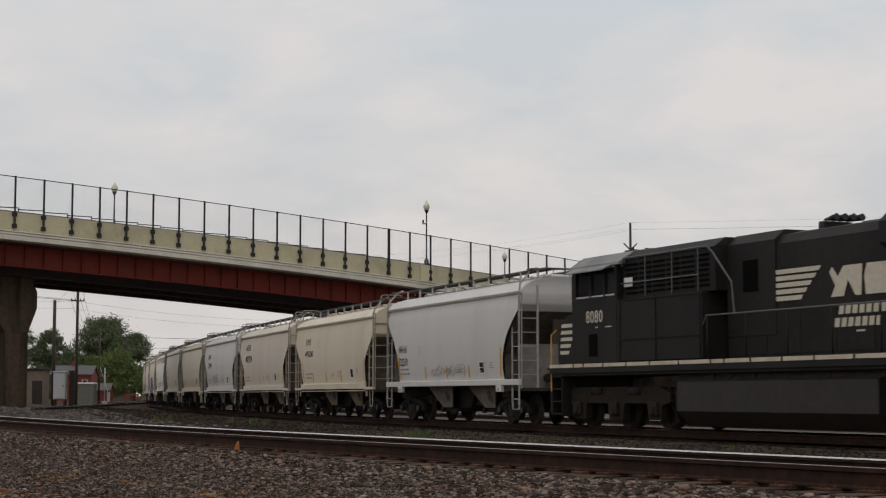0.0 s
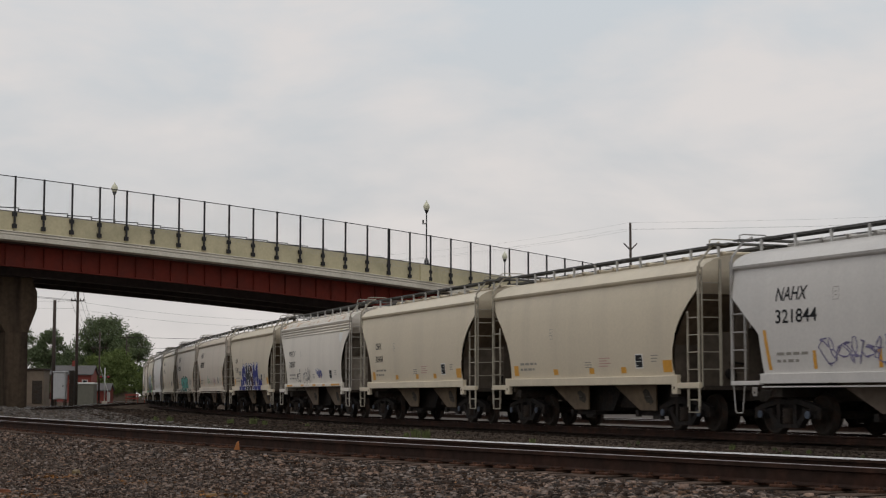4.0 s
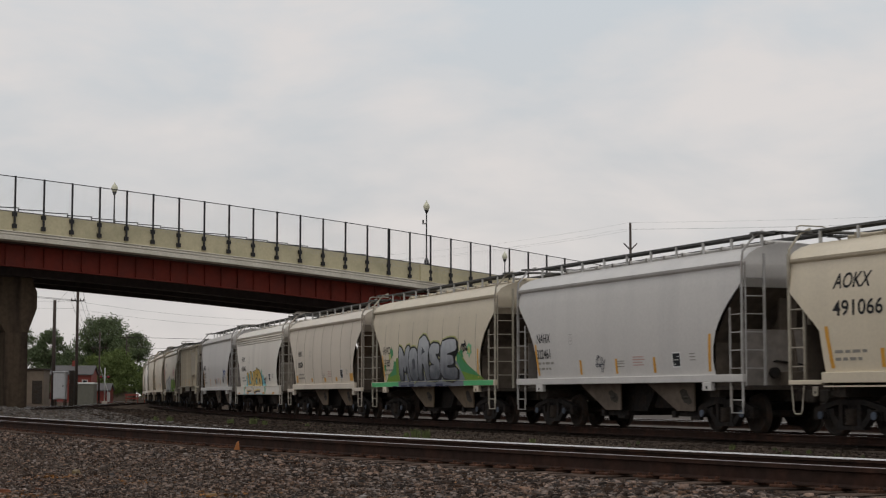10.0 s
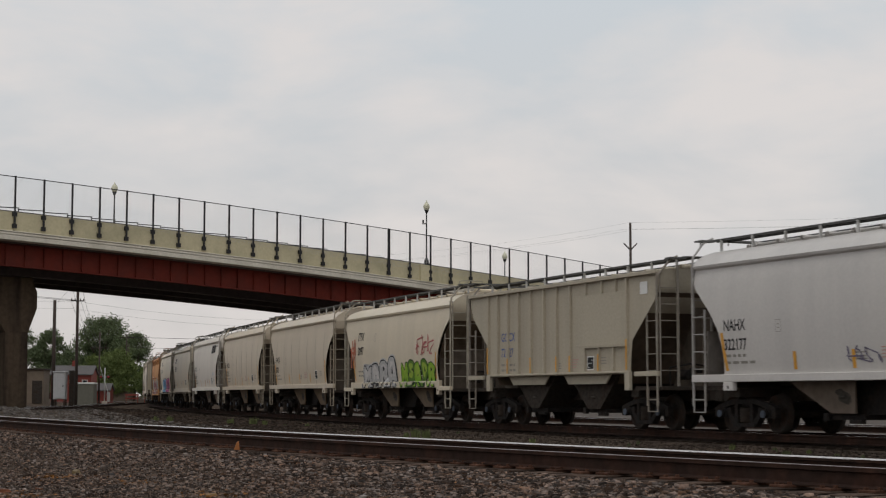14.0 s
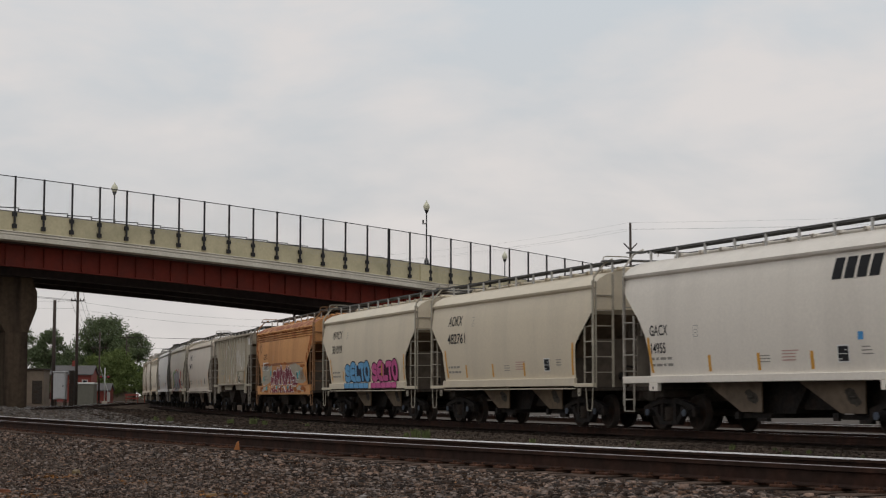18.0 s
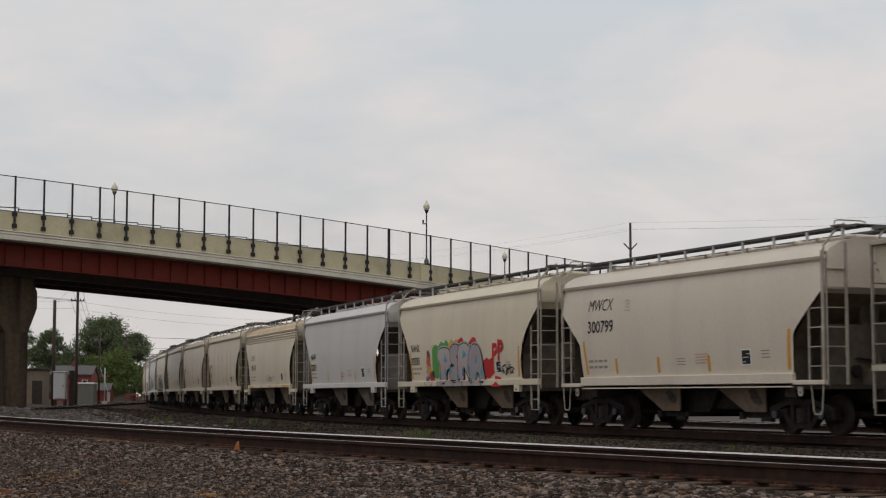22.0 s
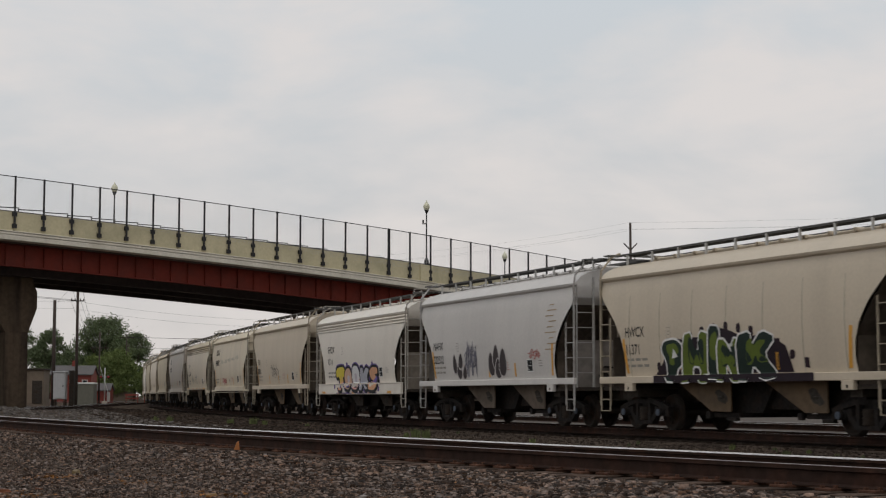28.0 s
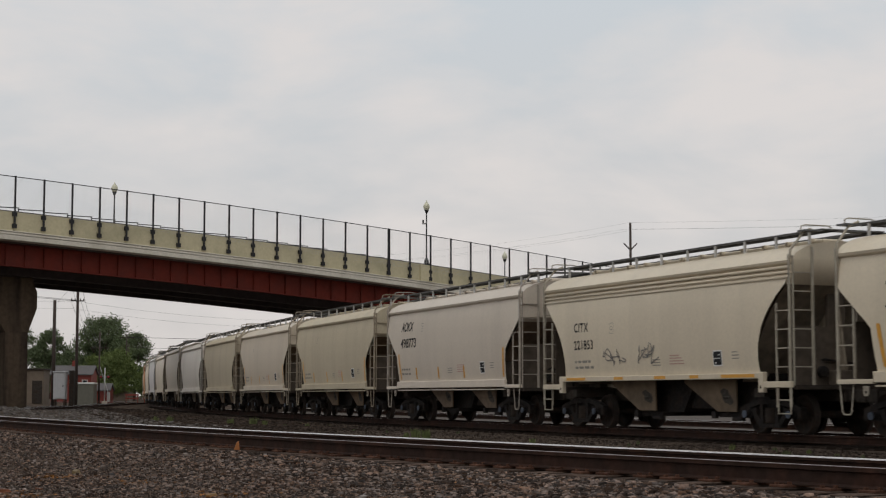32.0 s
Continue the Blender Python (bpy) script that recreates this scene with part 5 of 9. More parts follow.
    for a in (8.6, 9.3, 10.3, 13.1):
        mb = MB().box(lx(a), lx(a + 0.22), -1.35, -1.15, 1.27, 1.42, 0.02)
        part("pipe_fitting", mb, M["dirty_steel"], ob)
    part("air_reservoir", MB().tube((lx(7.2), -1.2, 1.42), (lx(14.4), -1.2, 1.42), 0.07, 8), M["dirty_steel"], ob)
    part("underbody", MB().box(lx(7.2), lx(15.2), -1.3, 1.3, 1.272, 1.418), M["dirty_steel"], ob)
    # three-axle trucks
    for c in (3.85, 18.15):
        t = part("truck", MB().box(-1.9, 1.9, -0.6, 0.6, 0.62, 0.95, 0.05), M["truck_steel"], ob, "grimy three-axle truck", pose(lx(c), 0, 0))
        for s in (-1, 1):
            fr = [(-2.75, 0.95), (-2.2, 1.12), (2.2, 1.12), (2.75, 0.95), (2.75, 0.72), (2.35, 0.62), (2.3, 0.25), (1.7, 0.25), (1.6, 0.68), (0.45, 0.68), (0.35, 0.25), (-0.35, 0.25), (-0.45, 0.68), (-1.6, 0.68), (-1.7, 0.25), (-2.3, 0.25), (-2.35, 0.62), (-2.75, 0.72)]
            part("side_frame", MB().prism(fr, "y", *sorted((s * 0.98, s * 1.2))), M["engine_truck"], t, "dusty cast side frame")
            for x in (-2.03, 0.0, 2.03):
                part("journal_box", MB().box(x - 0.2, x + 0.2, *sorted((s * 1.2, s * 1.32)), 0.36, 0.72, 0.03).tube((x, s * 1.3, 0.52), (x, s * 1.36, 0.52), 0.12, 10), M["engine_truck"], t)
            for x in (-1.0, 1.0):
                part("brake_cylinder", MB().tube((x - 0.3, s * 1.15, 1.0), (x + 0.3, s * 1.15, 1.0), 0.12, 10), M["engine_truck"], t)
                part("sand_hose", MB().pipe([(x * 2.5, s * 1.1, 1.2), (x * 2.55, s * 1.0, 0.6), (x * 2.6, s * 0.85, 0.2)], 0.025, 5), M["dirty_steel"], t)

        def wheelset():
            mb = MB()
            for s in (-1, 1):
                pr = [(0.12, 0.60), (0.14, 0.70), (0.42, 0.715), (0.46, 0.69), (ENGINE_R + 0.028, 0.685), (ENGINE_R + 0.022, 0.712), (ENGINE_R, 0.725), (ENGINE_R - 0.004, 0.815), (0.46, 0.82), (0.43, 0.765), (0.17, 0.77), (0.14, 0.83), (0.0, 0.83)]
                mb.lathe([(r, s * h) for r, h in pr], (0, 0, 0), 28, "y")
            mb.tube((0, -0.98, 0), (0, 0.98, 0), 0.1, 10)
            return mb.mesh("wheelset", M["wheel"])
        for x in (-2.03, 0.0, 2.03):
            w = part("wheelset", cached("engine_wheelset", wheelset), None, t, "", pose(x, 0, ENGINE_R))
            WHEELS.append((w, "engine", x))
    for a, b in ((0.05, 0.6), (21.7, 22.25)):
        part("coupler", MB().box(lx(a), lx(b), -0.13, 0.13, 0.72, 1.0, 0.03), M["dirty_steel"], ob)
    mb = MB().pipe([(lx(0.5), -0.5, 0.95), (lx(0.3), -0.52, 0.55), (lx(0.05), -0.45, 0.5)], 0.03, 6)
    part("air_hose", mb, M["ink"], ob)
    return ob


# near-black colour of the grilles, vents and louvred doors
M["engine_dark"] = mat("near_black_steel", (0.004, 0.0036, 0.0034), 0.9, spec=0.05, grain=0.3, grain_scale=8)
M["cab_roof"] = mat("mottled_grey_roof_paint", (0.2, 0.195, 0.19), 0.6, grain=0.15, grain_scale=6, stain=(0.08, 0.075, 0.07), stain_scale=1.0, stain_amount=0.6)
M["rail_grey"] = mat("grey_handrail", (0.10, 0.097, 0.094), 0.5, metal=0.3, grain=0.1, grain_scale=12)
M["tank"] = mat("dusty_black_tank", (0.024, 0.019, 0.0155), 0.5, spec=0.35, grain=0.25, grain_scale=5, stain=(0.03, 0.024, 0.019), stain_scale=0.8, stain_amount=0.7, streak=True)
M["engine_truck"] = mat("dusty_engine_truck", (0.03, 0.0235, 0.0185), 0.9, spec=0.12, grain=0.3, grain_scale=10, stain=(0.02, 0.017, 0.015), stain_scale=2, stain_amount=0.7)
loco = locomotive()
TRAIN.append((loco, LOCO_MID, 7.15))


# ---- lettering and paint on the cars ----
def paint(name, rgb, rough=0.55):
    key = "paint_" + name
    if key not in M:
        M[key] = mat(key, rgb, rough, spec=0.15, grain=0.1, grain_scale=9, stain=tuple(0.7 * v for v in rgb), stain_scale=1.5, stain_amount=0.4)
    return M[key]


def glyphs(text, bold=0.0, shear=0.0, spacing=1.0):
    """The outline of a word as a flat mesh's vertices and faces, one metre per unit of type size."""
    key = ("glyphs", text, bold, shear, spacing)
    if key not in CACHE:
        cu = bpy.data.curves.new("type", "FONT")
        cu.body, cu.offset, cu.shear, cu.space_character, cu.resolution_u = text, bold, shear, spacing, 3
        o = bpy.data.objects.new("type", cu)
        me = bpy.data.meshes.new_from_object(o)
        CACHE[key] = ([v.co[:2] for v in me.vertices], [list(p.vertices) for p in me.polygons])
        bpy.data.objects.remove(o)
        bpy.data.curves.remove(cu)
        bpy.data.meshes.remove(me)
    return CACHE[key]


def side_y(kind, sill, z):
    """How far out the car's side is at a height."""
    if sill == "skirt" and z < 1.37:
        return 1.602
    if z < 1.39 and kind != "ribbed":
        return 1.602
    sec = car_section(kind)
    if sill == "beam":
        sec = [(lifted(q, 0.12), w) for q, w in sec]
    for (a, wa), (b, wb) in zip(sec, sec[1:]):
        if z <= b:
            return wa + (wb - wa) * max(0, z - a) / (b - a) + 0.003
    return 1.5


def split_heights(verts, faces, cuts):
    """Cuts flat faces at the heights where the side bends, so that paint follows it."""
    bm = bmesh.new()
    vs = [bm.verts.new((x, 0, z)) for x, z in verts]
    for f in faces:
        if len(set(f)) > 2:
            try:
                bm.faces.new([vs[i] for i in f])
            except ValueError:
                pass
    for h in cuts:
        zs = [v.co.z for v in bm.verts]
        if zs and min(zs) < h < max(zs):
            bmesh.ops.bisect_plane(bm, geom=bm.verts[:] + bm.edges[:] + bm.faces[:], plane_co=(0, 0, h), plane_no=(0, 0, 1))
    bm.verts.index_update()
    out = [(v.co.x, v.co.z) for v in bm.verts], [[v.index for v in f.verts] for f in bm.faces]
    bm.free()
    return out


def decal(car, spec, name, verts, faces, material, off=0.004, label="", side=-1, parent=None):
    """Paint laid on the car's side: verts are (along, height)."""
    kind, sill = spec
    big = max(v[1] for v in verts) - min(v[1] for v in verts) > 0.3 or min(v[1] for v in verts) < 1.5
    if big:
        verts, faces = split_heights(verts, faces, (1.405, 1.413, 1.7, 2.1, 2.6, 3.1, 3.3, 3.5, 3.58, 3.7))
    mb = MB()
    mb.add([(x, side * (side_y(kind, sill, z) + off), z) for x, z in verts], faces)
    return part(name, mb, material, parent or car, label)


def word(car, spec, text, x, z, h, material, bold=0.0, shear=0.0, spacing=1.0, squeeze=1.0, off=0.004, name="lettering"):
    vs, fs = glyphs(text, bold, shear, spacing)
    k = h / 0.70
    return decal(car, spec, name, [(x + a * k * squeeze, z + b * k) for a, b in vs], fs, material, off)


def quad(x0, x1, z0, z1, lean=0.0):
    return [(x0, z0), (x1, z0), (x1 + lean, z1), (x0 + lean, z1)], [[0, 1, 2, 3]]


def bars(rows):
    vs, fs = [], []
    for x0, x1, z0, z1 in rows:
        k = len(vs)
        vs += [(x0, z0), (x1, z0), (x1, z1), (x0, z1)]
        fs.append([k, k + 1, k + 2, k + 3])
    return vs, fs


INK = M["ink"]


def stencils(car, spec, rng, x_mark, z_mark, red_x=0.9, square_x=3.25):
    """Small lettering too fine to read, as bars; the black data square; the little frame beside the mark."""
    soft = paint("faded_ink", (0.27, 0.25, 0.22))
    for z in (1.78, 1.62):
        rows = []
        x = x_mark
        for k in range(4):
            w = rng.uniform(0.1, 0.28)
            rows.append((x, x + w, z, z + 0.065))
            x += w + 0.07
        decal(car, spec, "stencil_line", *bars(rows), soft)
    decal(car, spec, "stencil_line", *bars([(red_x - 0.85, red_x - 0.45, 1.64 + 0.07 * k, 1.662 + 0.07 * k) for k in range(3)]), soft)
    decal(car, spec, "stencil_line", *bars([(red_x, red_x + rng.uniform(0.45, 0.7), 1.66 + 0.07 * k, 1.686 + 0.07 * k) for k in range(4)]), paint("stencil_red", (0.5, 0.31, 0.27)))
    bx = x_mark + 2.05
    z_mark -= 0.12
    q = z_mark + 0.02
    decal(car, spec, "stencil_frame", *bars([(bx, bx + 0.2, q + 0.15, q + 0.162), (bx, bx + 0.2, q - 0.12, q - 0.108), (bx, bx + 0.01, q - 0.108, q + 0.15), (bx + 0.19, bx + 0.2, q - 0.108, q + 0.15),
                                             (bx + 0.06, bx + 0.14, q + 0.05, q + 0.07), (bx + 0.06, bx + 0.14, q - 0.03, q - 0.01)]), soft)
    if square_x is None:
        return
    decal(car, spec, "stencil_line", *bars([(square_x + 0.62, square_x + rng.uniform(0.85, 1.0), 1.74 + 0.075 * k, 1.765 + 0.075 * k) for k in range(3)]), soft)
    sq = decal(car, spec, "data_square", *quad(square_x - 0.2, square_x + 0.2, 1.58, 1.96), M["pane_white"], 0.004, "white-framed black data panel")
    decal(car, spec, "data_field", *quad(square_x - 0.17, square_x + 0.17, 1.61, 1.93), INK, 0.007, parent=sq)
    decal(car, spec, "data_line", *bars([(square_x - 0.14, square_x - 0.04, 1.65, 1.67), (square_x - 0.14, square_x + 0.13, 1.76, 1.775), (square_x + 0.04, square_x + 0.13, 1.84, 1.86)]), M["pane_white"], 0.010, parent=sq)


def strips(car, spec, xs, z0=1.46, z1=1.86, out=0.005, half=0.058):
    for k, x in enumerate(xs):
        tall = k in (0, len(xs) - 1)
        lean = 0.0 if not tall or out > 0.05 else (-0.14 if k == 0 else 0.1)
        decal(car, spec, "reflective_strip", *quad(x - half, x + half, z0, 2.36 if tall else z1, lean), M["reflector"], out)


STRIPS = {"slant": (-4.62, -3.0, -0.85, 1.5, 4.75), "round": (-4.66, -2.03, 0.0, 2.0, 4.6)}
# mark and number as painted; left edge, their heights, size, lean and squeeze
MARKS = {0: ("NAHX", "322519"), 1: ("RVRX", "491280"), 2: ("AOKX", "482724"), 3: ("NAHX", "321844"), 5: ("CBFX", "316454"), 6: ("MWCX", "300367"), 7: ("CBFX", "316302"), 8: ("AOKX", "482727"), 9: ("AOKX", "482900"),
         10: ("AOKX", "491066"), 11: ("NAHX", "322461"), 12: ("HWCX", "13183"), 13: ("HKRX", "300004"), 14: ("SHPX", "433406"), 15: ("NAHX", "322177"), 16: ("GC CX", "72 227"), 17: ("ITFX", "3097"), 18: ("HWCX", "8370"),
         19: ("HWCX", "12275"), 20: ("GACX", "14955"), 21: ("AOKX", "482761"), 22: ("MWCX", "301019"), 23: ("CEFX", "300476"), 24: ("GC CX", "73 071"), 25: ("MWCX", "300799"), 26: ("NAHX", "328581"), 27: ("NAHX", "322521"),
         28: ("CEFX", "300139"), 29: ("HWCX", "13651"), 30: ("HWCX", ""), 31: ("SOXX", "328292"), 32: ("HWCX", "11371"), 33: ("NAHX", "322512"), 34: ("SHQX", "1211"), 35: ("TILX", "32031"), 36: ("AOKX", "498511"),
         37: ("CITX", "221853"), 38: ("AOKX", "498773")}


def dress(i):
    """Marks, stencils and reflective strips of car i."""
    car = TRAIN[i][0]
    colour, kind, curve, sill = CARS[i].split()
    spec = ("ribbed" if kind == "ribbed" else "smooth", sill)
    rng = random.Random(100 + i)
    nsq = None
    mark, number = MARKS.get(i, ("", ""))
    if curve == "slant" and kind != "ridged":
        x, za, zb, h, lean, sq = -4.52, 3.16, 2.58, 0.32, 0.22, 1.05
    elif kind in ("ridged",):
        x, za, zb, h, lean, sq = -4.16, 2.63, 2.15, 0.25, 0.0, 0.95
    elif kind == "ribbed":
        x, za, zb, h, lean, sq = -3.68, 2.53, 2.06, 0.26, 0.0, 0.85
    elif sill == "pad":
        x, za, zb, h, lean, sq = -4.1, 2.6, 2.12, 0.23, 0.0, 0.85
    else:
        x, za, zb, h, lean, sq = -4.72, 2.4, 1.95, 0.26, 0.0, 0.82
    if i == 1:
        x, za, zb, h, sq = -4.2, 3.06, 2.55, 0.26, 0.95
    if curve == "slant" and kind != "ridged":
        sq, nsq = 0.9, 1.05 if i in (22, 25) else 1.18
    if i in (2, 8, 9):
        x, sq, nsq = -4.38, 0.95, 1.25
    if i == 3:
        x, za, zb, h = -4.35, 3.0, 2.5, 0.3
    if i == 17:
        x, za, zb, h, lean = -4.2, 3.0, 2.45, 0.3, 0.15
    ink = paint("blue_lettering", (0.1, 0.14, 0.3)) if kind == "ribbed" else INK
    if mark:
        word(car, spec, mark, x, za, h, ink, 0.0 if "M" in mark else 0.012, lean, 1.0 if kind != "ridged" else 1.12, sq)
    if number:
        if i == 23:
            decal(car, spec, "number_field", *quad(x - 0.08, x + 1.15, zb - 0.07, zb + 0.33), M["pane_white"], 0.003)
        word(car, spec, number, x, zb, h, ink, 0.012, 0.0, 1.0 if kind != "ridged" else 1.12, nsq or sq, off=0.006)
    stencils(car, spec, rng, x, za + h / 2, square_x=None if i in (12, 32) else 3.1 if curve != "ribbed" else 2.28)
    if sill == "thin":
        xs = [(-4.6, -3.5), (-1.9, -1.4), (0.2, 0.75), (1.9, 2.3), (3.3, 4.7)]
        for a, b in xs:
            decal(car, spec, "reflective_strip", *quad(a, b, 1.30, 1.375), M["reflector"], 0.005)
    elif sill == "pad" and i != 17:
        for a, w in ((-4.55, 0.3), (-1.9, 0.28), (0.3, 0.28), (2.1, 0.28), (4.3, 0.45)):
            decal(car, spec, "reflective_patch", *quad(a, a + w, 1.47, 1.47 + (0.3 if abs(a) > 4 else 0.16)), M["reflector"], 0.005)
    elif curve == "ribbed":
        # the strips are stuck on the ribs
        strips(car, spec, (-4.6, -3.11, -1.47, 0.26, 1.11, 2.84, 4.44) if i == 16 else (-4.6, -2.34, -0.6, 2.0, 4.44), 1.55, 2.0, 0.076, 0.042)
    elif sill == "skirt":
        for a in (-5.0, -2.6, -0.6, 1.6, 4.0):
            decal(car, spec, "reflective_strip", *quad(a, a + 0.5, 0.97, 1.06), M["reflector"], 0.005)
    else:
        strips(car, spec, STRIPS[curve])


for i_ in range(0, 41):
    dress(i_)


# ---- graffiti ----
def blob(rng, cx, cz, w, h, spiky, lean):
    """An upright letter-like outline."""
    n = 13 if spiky else 16
    pts = []
    for k in range(n):
        a = 2 * math.pi * k / n - math.pi / 2
        c, s = math.cos(a), math.sin(a)
        # a rounded box
        q = 1 / max(abs(c) ** 0.6 + 0.001, abs(s) ** 0.6 + 0.001)
        r = (0.86 + rng.uniform(-0.12, 0.14)) if not spiky else (0.84 + rng.uniform(-0.24, 0.3))
        px, pz = c * min(q, 1.22) * r * w / 2, s * min(q, 1.22) * r * h / 2
        pts.append((cx + px + lean * pz, cz + pz))
    if not spiky:
        out = []
        for k in range(n):
            p0, p1, p2, p3 = (pts[(k + j) % n] for j in (-1, 0, 1, 2))
            for t in (0.0, 0.5):
                out.append(tuple(0.5 * (2 * p1[j] + (p2[j] - p0[j]) * t + (2 * p0[j] - 5 * p1[j] + 4 * p2[j] - p3[j]) * t * t + (3 * p1[j] - p0[j] - 3 * p2[j] + p3[j]) * t ** 3) for j in (0, 1)))
        pts = out
    return pts


def face_of(pts):
    cx, cz = sum(p[0] for p in pts) / len(pts), sum(p[1] for p in pts) / len(pts)
    n = len(pts)
    return pts + [(cx, cz)], [[k, (k + 1) % n, n] for k in range(n)]


FORMS = {"M": [[(0.1, 0.0), (0.24, 0.98), (0.5, 0.42), (0.78, 1.0), (0.92, 0.0)]],
         "S": [[(0.92, 0.84), (0.5, 1.0), (0.14, 0.8), (0.3, 0.55), (0.74, 0.44), (0.86, 0.18), (0.5, 0.02), (0.06, 0.1)]],
         "R": [[(0.18, 0.0), (0.2, 0.98)], [(0.14, 0.94), (0.66, 0.98), (0.86, 0.74), (0.5, 0.5), (0.64, 0.3), (1.0, 0.0)]],
         "O": [[(0.52, 0.98), (0.2, 0.82), (0.13, 0.38), (0.38, 0.03), (0.74, 0.12), (0.88, 0.55), (0.74, 0.88), (0.56, 0.98)]],
         "E": [[(0.96, 0.92), (0.46, 0.98), (0.18, 0.62), (0.24, 0.12), (0.96, 0.04)], [(0.3, 0.48), (0.82, 0.56)]],
         "L": [[(0.3, 1.0), (0.2, 0.5), (0.26, 0.1), (0.9, 0.06)]],
         "T": [[(0.5, 0.0), (0.5, 0.9)], [(0.0, 0.86), (0.5, 0.95), (1.0, 0.86)]],
         "C": [[(0.92, 0.84), (0.5, 1.0), (0.16, 0.62), (0.3, 0.1), (0.92, 0.08)]],
         "I": [[(0.45, 0.0), (0.55, 1.0)]],
         "D": [[(0.2, 0.0), (0.2, 1.0)], [(0.16, 0.94), (0.72, 0.84), (0.86, 0.45), (0.66, 0.1), (0.16, 0.04)]],
         "zig": [[(0.04, 0.05), (0.3, 1.0), (0.46, 0.3), (0.72, 0.96), (0.96, 0.0)]],
         "hook": [[(0.06, 0.86), (0.5, 1.0), (0.42, 0.5), (0.3, 0.2), (0.96, 0.06)], [(0.7, 0.9), (0.62, 0.3)]],
         "arrow": [[(0.06, 0.0), (0.42, 1.0), (0.62, 0.62), (0.98, 0.42)], [(0.6, 0.5), (0.9, 0.0)]],
         "knot": [[(0.2, 0.9), (0.12, 0.4), (0.4, 0.05), (0.74, 0.3), (0.5, 0.62), (0.8, 0.98)]],
         "P_": [[(0.25, 0.0), (0.2, 1.0)], [(0.2, 0.95), (0.75, 0.95), (0.8, 0.6), (0.3, 0.5)]],
         "K": [[(0.2, 0.0), (0.2, 1.0)], [(0.95, 0.98), (0.4, 0.52), (0.95, 0.02)]],
         "U": [[(0.12, 1.0), (0.16, 0.4), (0.5, 0.1), (0.84, 0.4), (0.88, 1.0)]],
         "wedge": [[(0.08, 0.02), (0.36, 0.98), (0.62, 0.98), (0.92, 0.0)], [(0.3, 0.32), (0.78, 0.36)]]}


def curved(pts):
    """A smooth line through points."""
    out = []
    n = len(pts)
    for k in range(n - 1):
        p0, p1, p2, p3 = pts[max(k - 1, 0)], pts[k], pts[k + 1], pts[min(k + 2, n - 1)]
        for t in (0.0, 0.34, 0.67):
            out.append(tuple(0.5 * (2 * p1[j] + (p2[j] - p0[j]) * t + (2 * p0[j] - 5 * p1[j] + 4 * p2[j] - p3[j]) * t * t + (3 * p1[j] - p0[j] - 3 * p2[j] + p3[j]) * t ** 3) for j in (0, 1)))
    return out + [pts[-1]]


def ribbon(pts, w, grow=0.0, flare=0.0):
    """A broad painted stroke with rounded ends along points, as a strip."""
    pts = [Vector(p) for p in curved(pts)]
    n = len(pts)
    rows = []
    for k, p in enumerate(pts):
        a = (p - pts[k - 1]).normalized() if k else (pts[1] - p).normalized()
        b = (pts[k + 1] - p).normalized() if k < n - 1 else a
        t = (a + b).normalized() if (a + b).length > 0.2 else a
        half = w * (1 + flare * abs(2 * k / (n - 1) - 1)) / 2 + grow
        rows.append((p, Vector((-t.y, t.x)), half))
    p, q, h = rows[0]
    d = (pts[0] - pts[1]).normalized()
    rows = [(p + d * h * 0.75, q, h * 0.5), (p + d * h * 0.5, q, h * 0.82)] + rows
    p, q, h = rows[-1]
    d = (pts[-1] - pts[-2]).normalized()
    rows += [(p + d * h * 0.5, q, h * 0.82), (p + d * h * 0.75, q, h * 0.5)]
    vs, fs = [], []
    for k, (p, q, h) in enumerate(rows):
        vs += [tuple(p + q * h), tuple(p - q * h)]
        if k:
            fs.append([2 * k - 2, 2 * k - 1, 2 * k + 1, 2 * k])
    return vs, fs


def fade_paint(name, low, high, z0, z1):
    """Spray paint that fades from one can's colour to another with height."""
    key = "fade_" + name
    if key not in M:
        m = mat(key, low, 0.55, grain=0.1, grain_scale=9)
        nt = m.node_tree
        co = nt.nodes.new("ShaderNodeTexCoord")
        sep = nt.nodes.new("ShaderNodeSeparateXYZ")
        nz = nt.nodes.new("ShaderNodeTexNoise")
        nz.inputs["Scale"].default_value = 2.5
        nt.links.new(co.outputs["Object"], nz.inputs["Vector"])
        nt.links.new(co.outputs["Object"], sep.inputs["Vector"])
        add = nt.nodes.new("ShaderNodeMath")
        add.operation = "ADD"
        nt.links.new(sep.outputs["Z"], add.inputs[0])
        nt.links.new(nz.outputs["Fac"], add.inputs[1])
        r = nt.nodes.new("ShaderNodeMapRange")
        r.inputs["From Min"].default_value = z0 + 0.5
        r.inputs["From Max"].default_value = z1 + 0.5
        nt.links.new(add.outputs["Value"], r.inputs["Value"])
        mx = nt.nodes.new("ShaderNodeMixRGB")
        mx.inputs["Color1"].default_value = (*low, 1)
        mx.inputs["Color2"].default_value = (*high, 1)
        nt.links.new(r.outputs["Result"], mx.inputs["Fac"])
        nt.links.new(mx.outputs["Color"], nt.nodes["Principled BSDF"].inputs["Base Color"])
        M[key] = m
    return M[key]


def spec_of(i):
    colour, kind, curve, sill = CARS[i].split()
    return ("ribbed" if kind == "ribbed" else "smooth", sill)


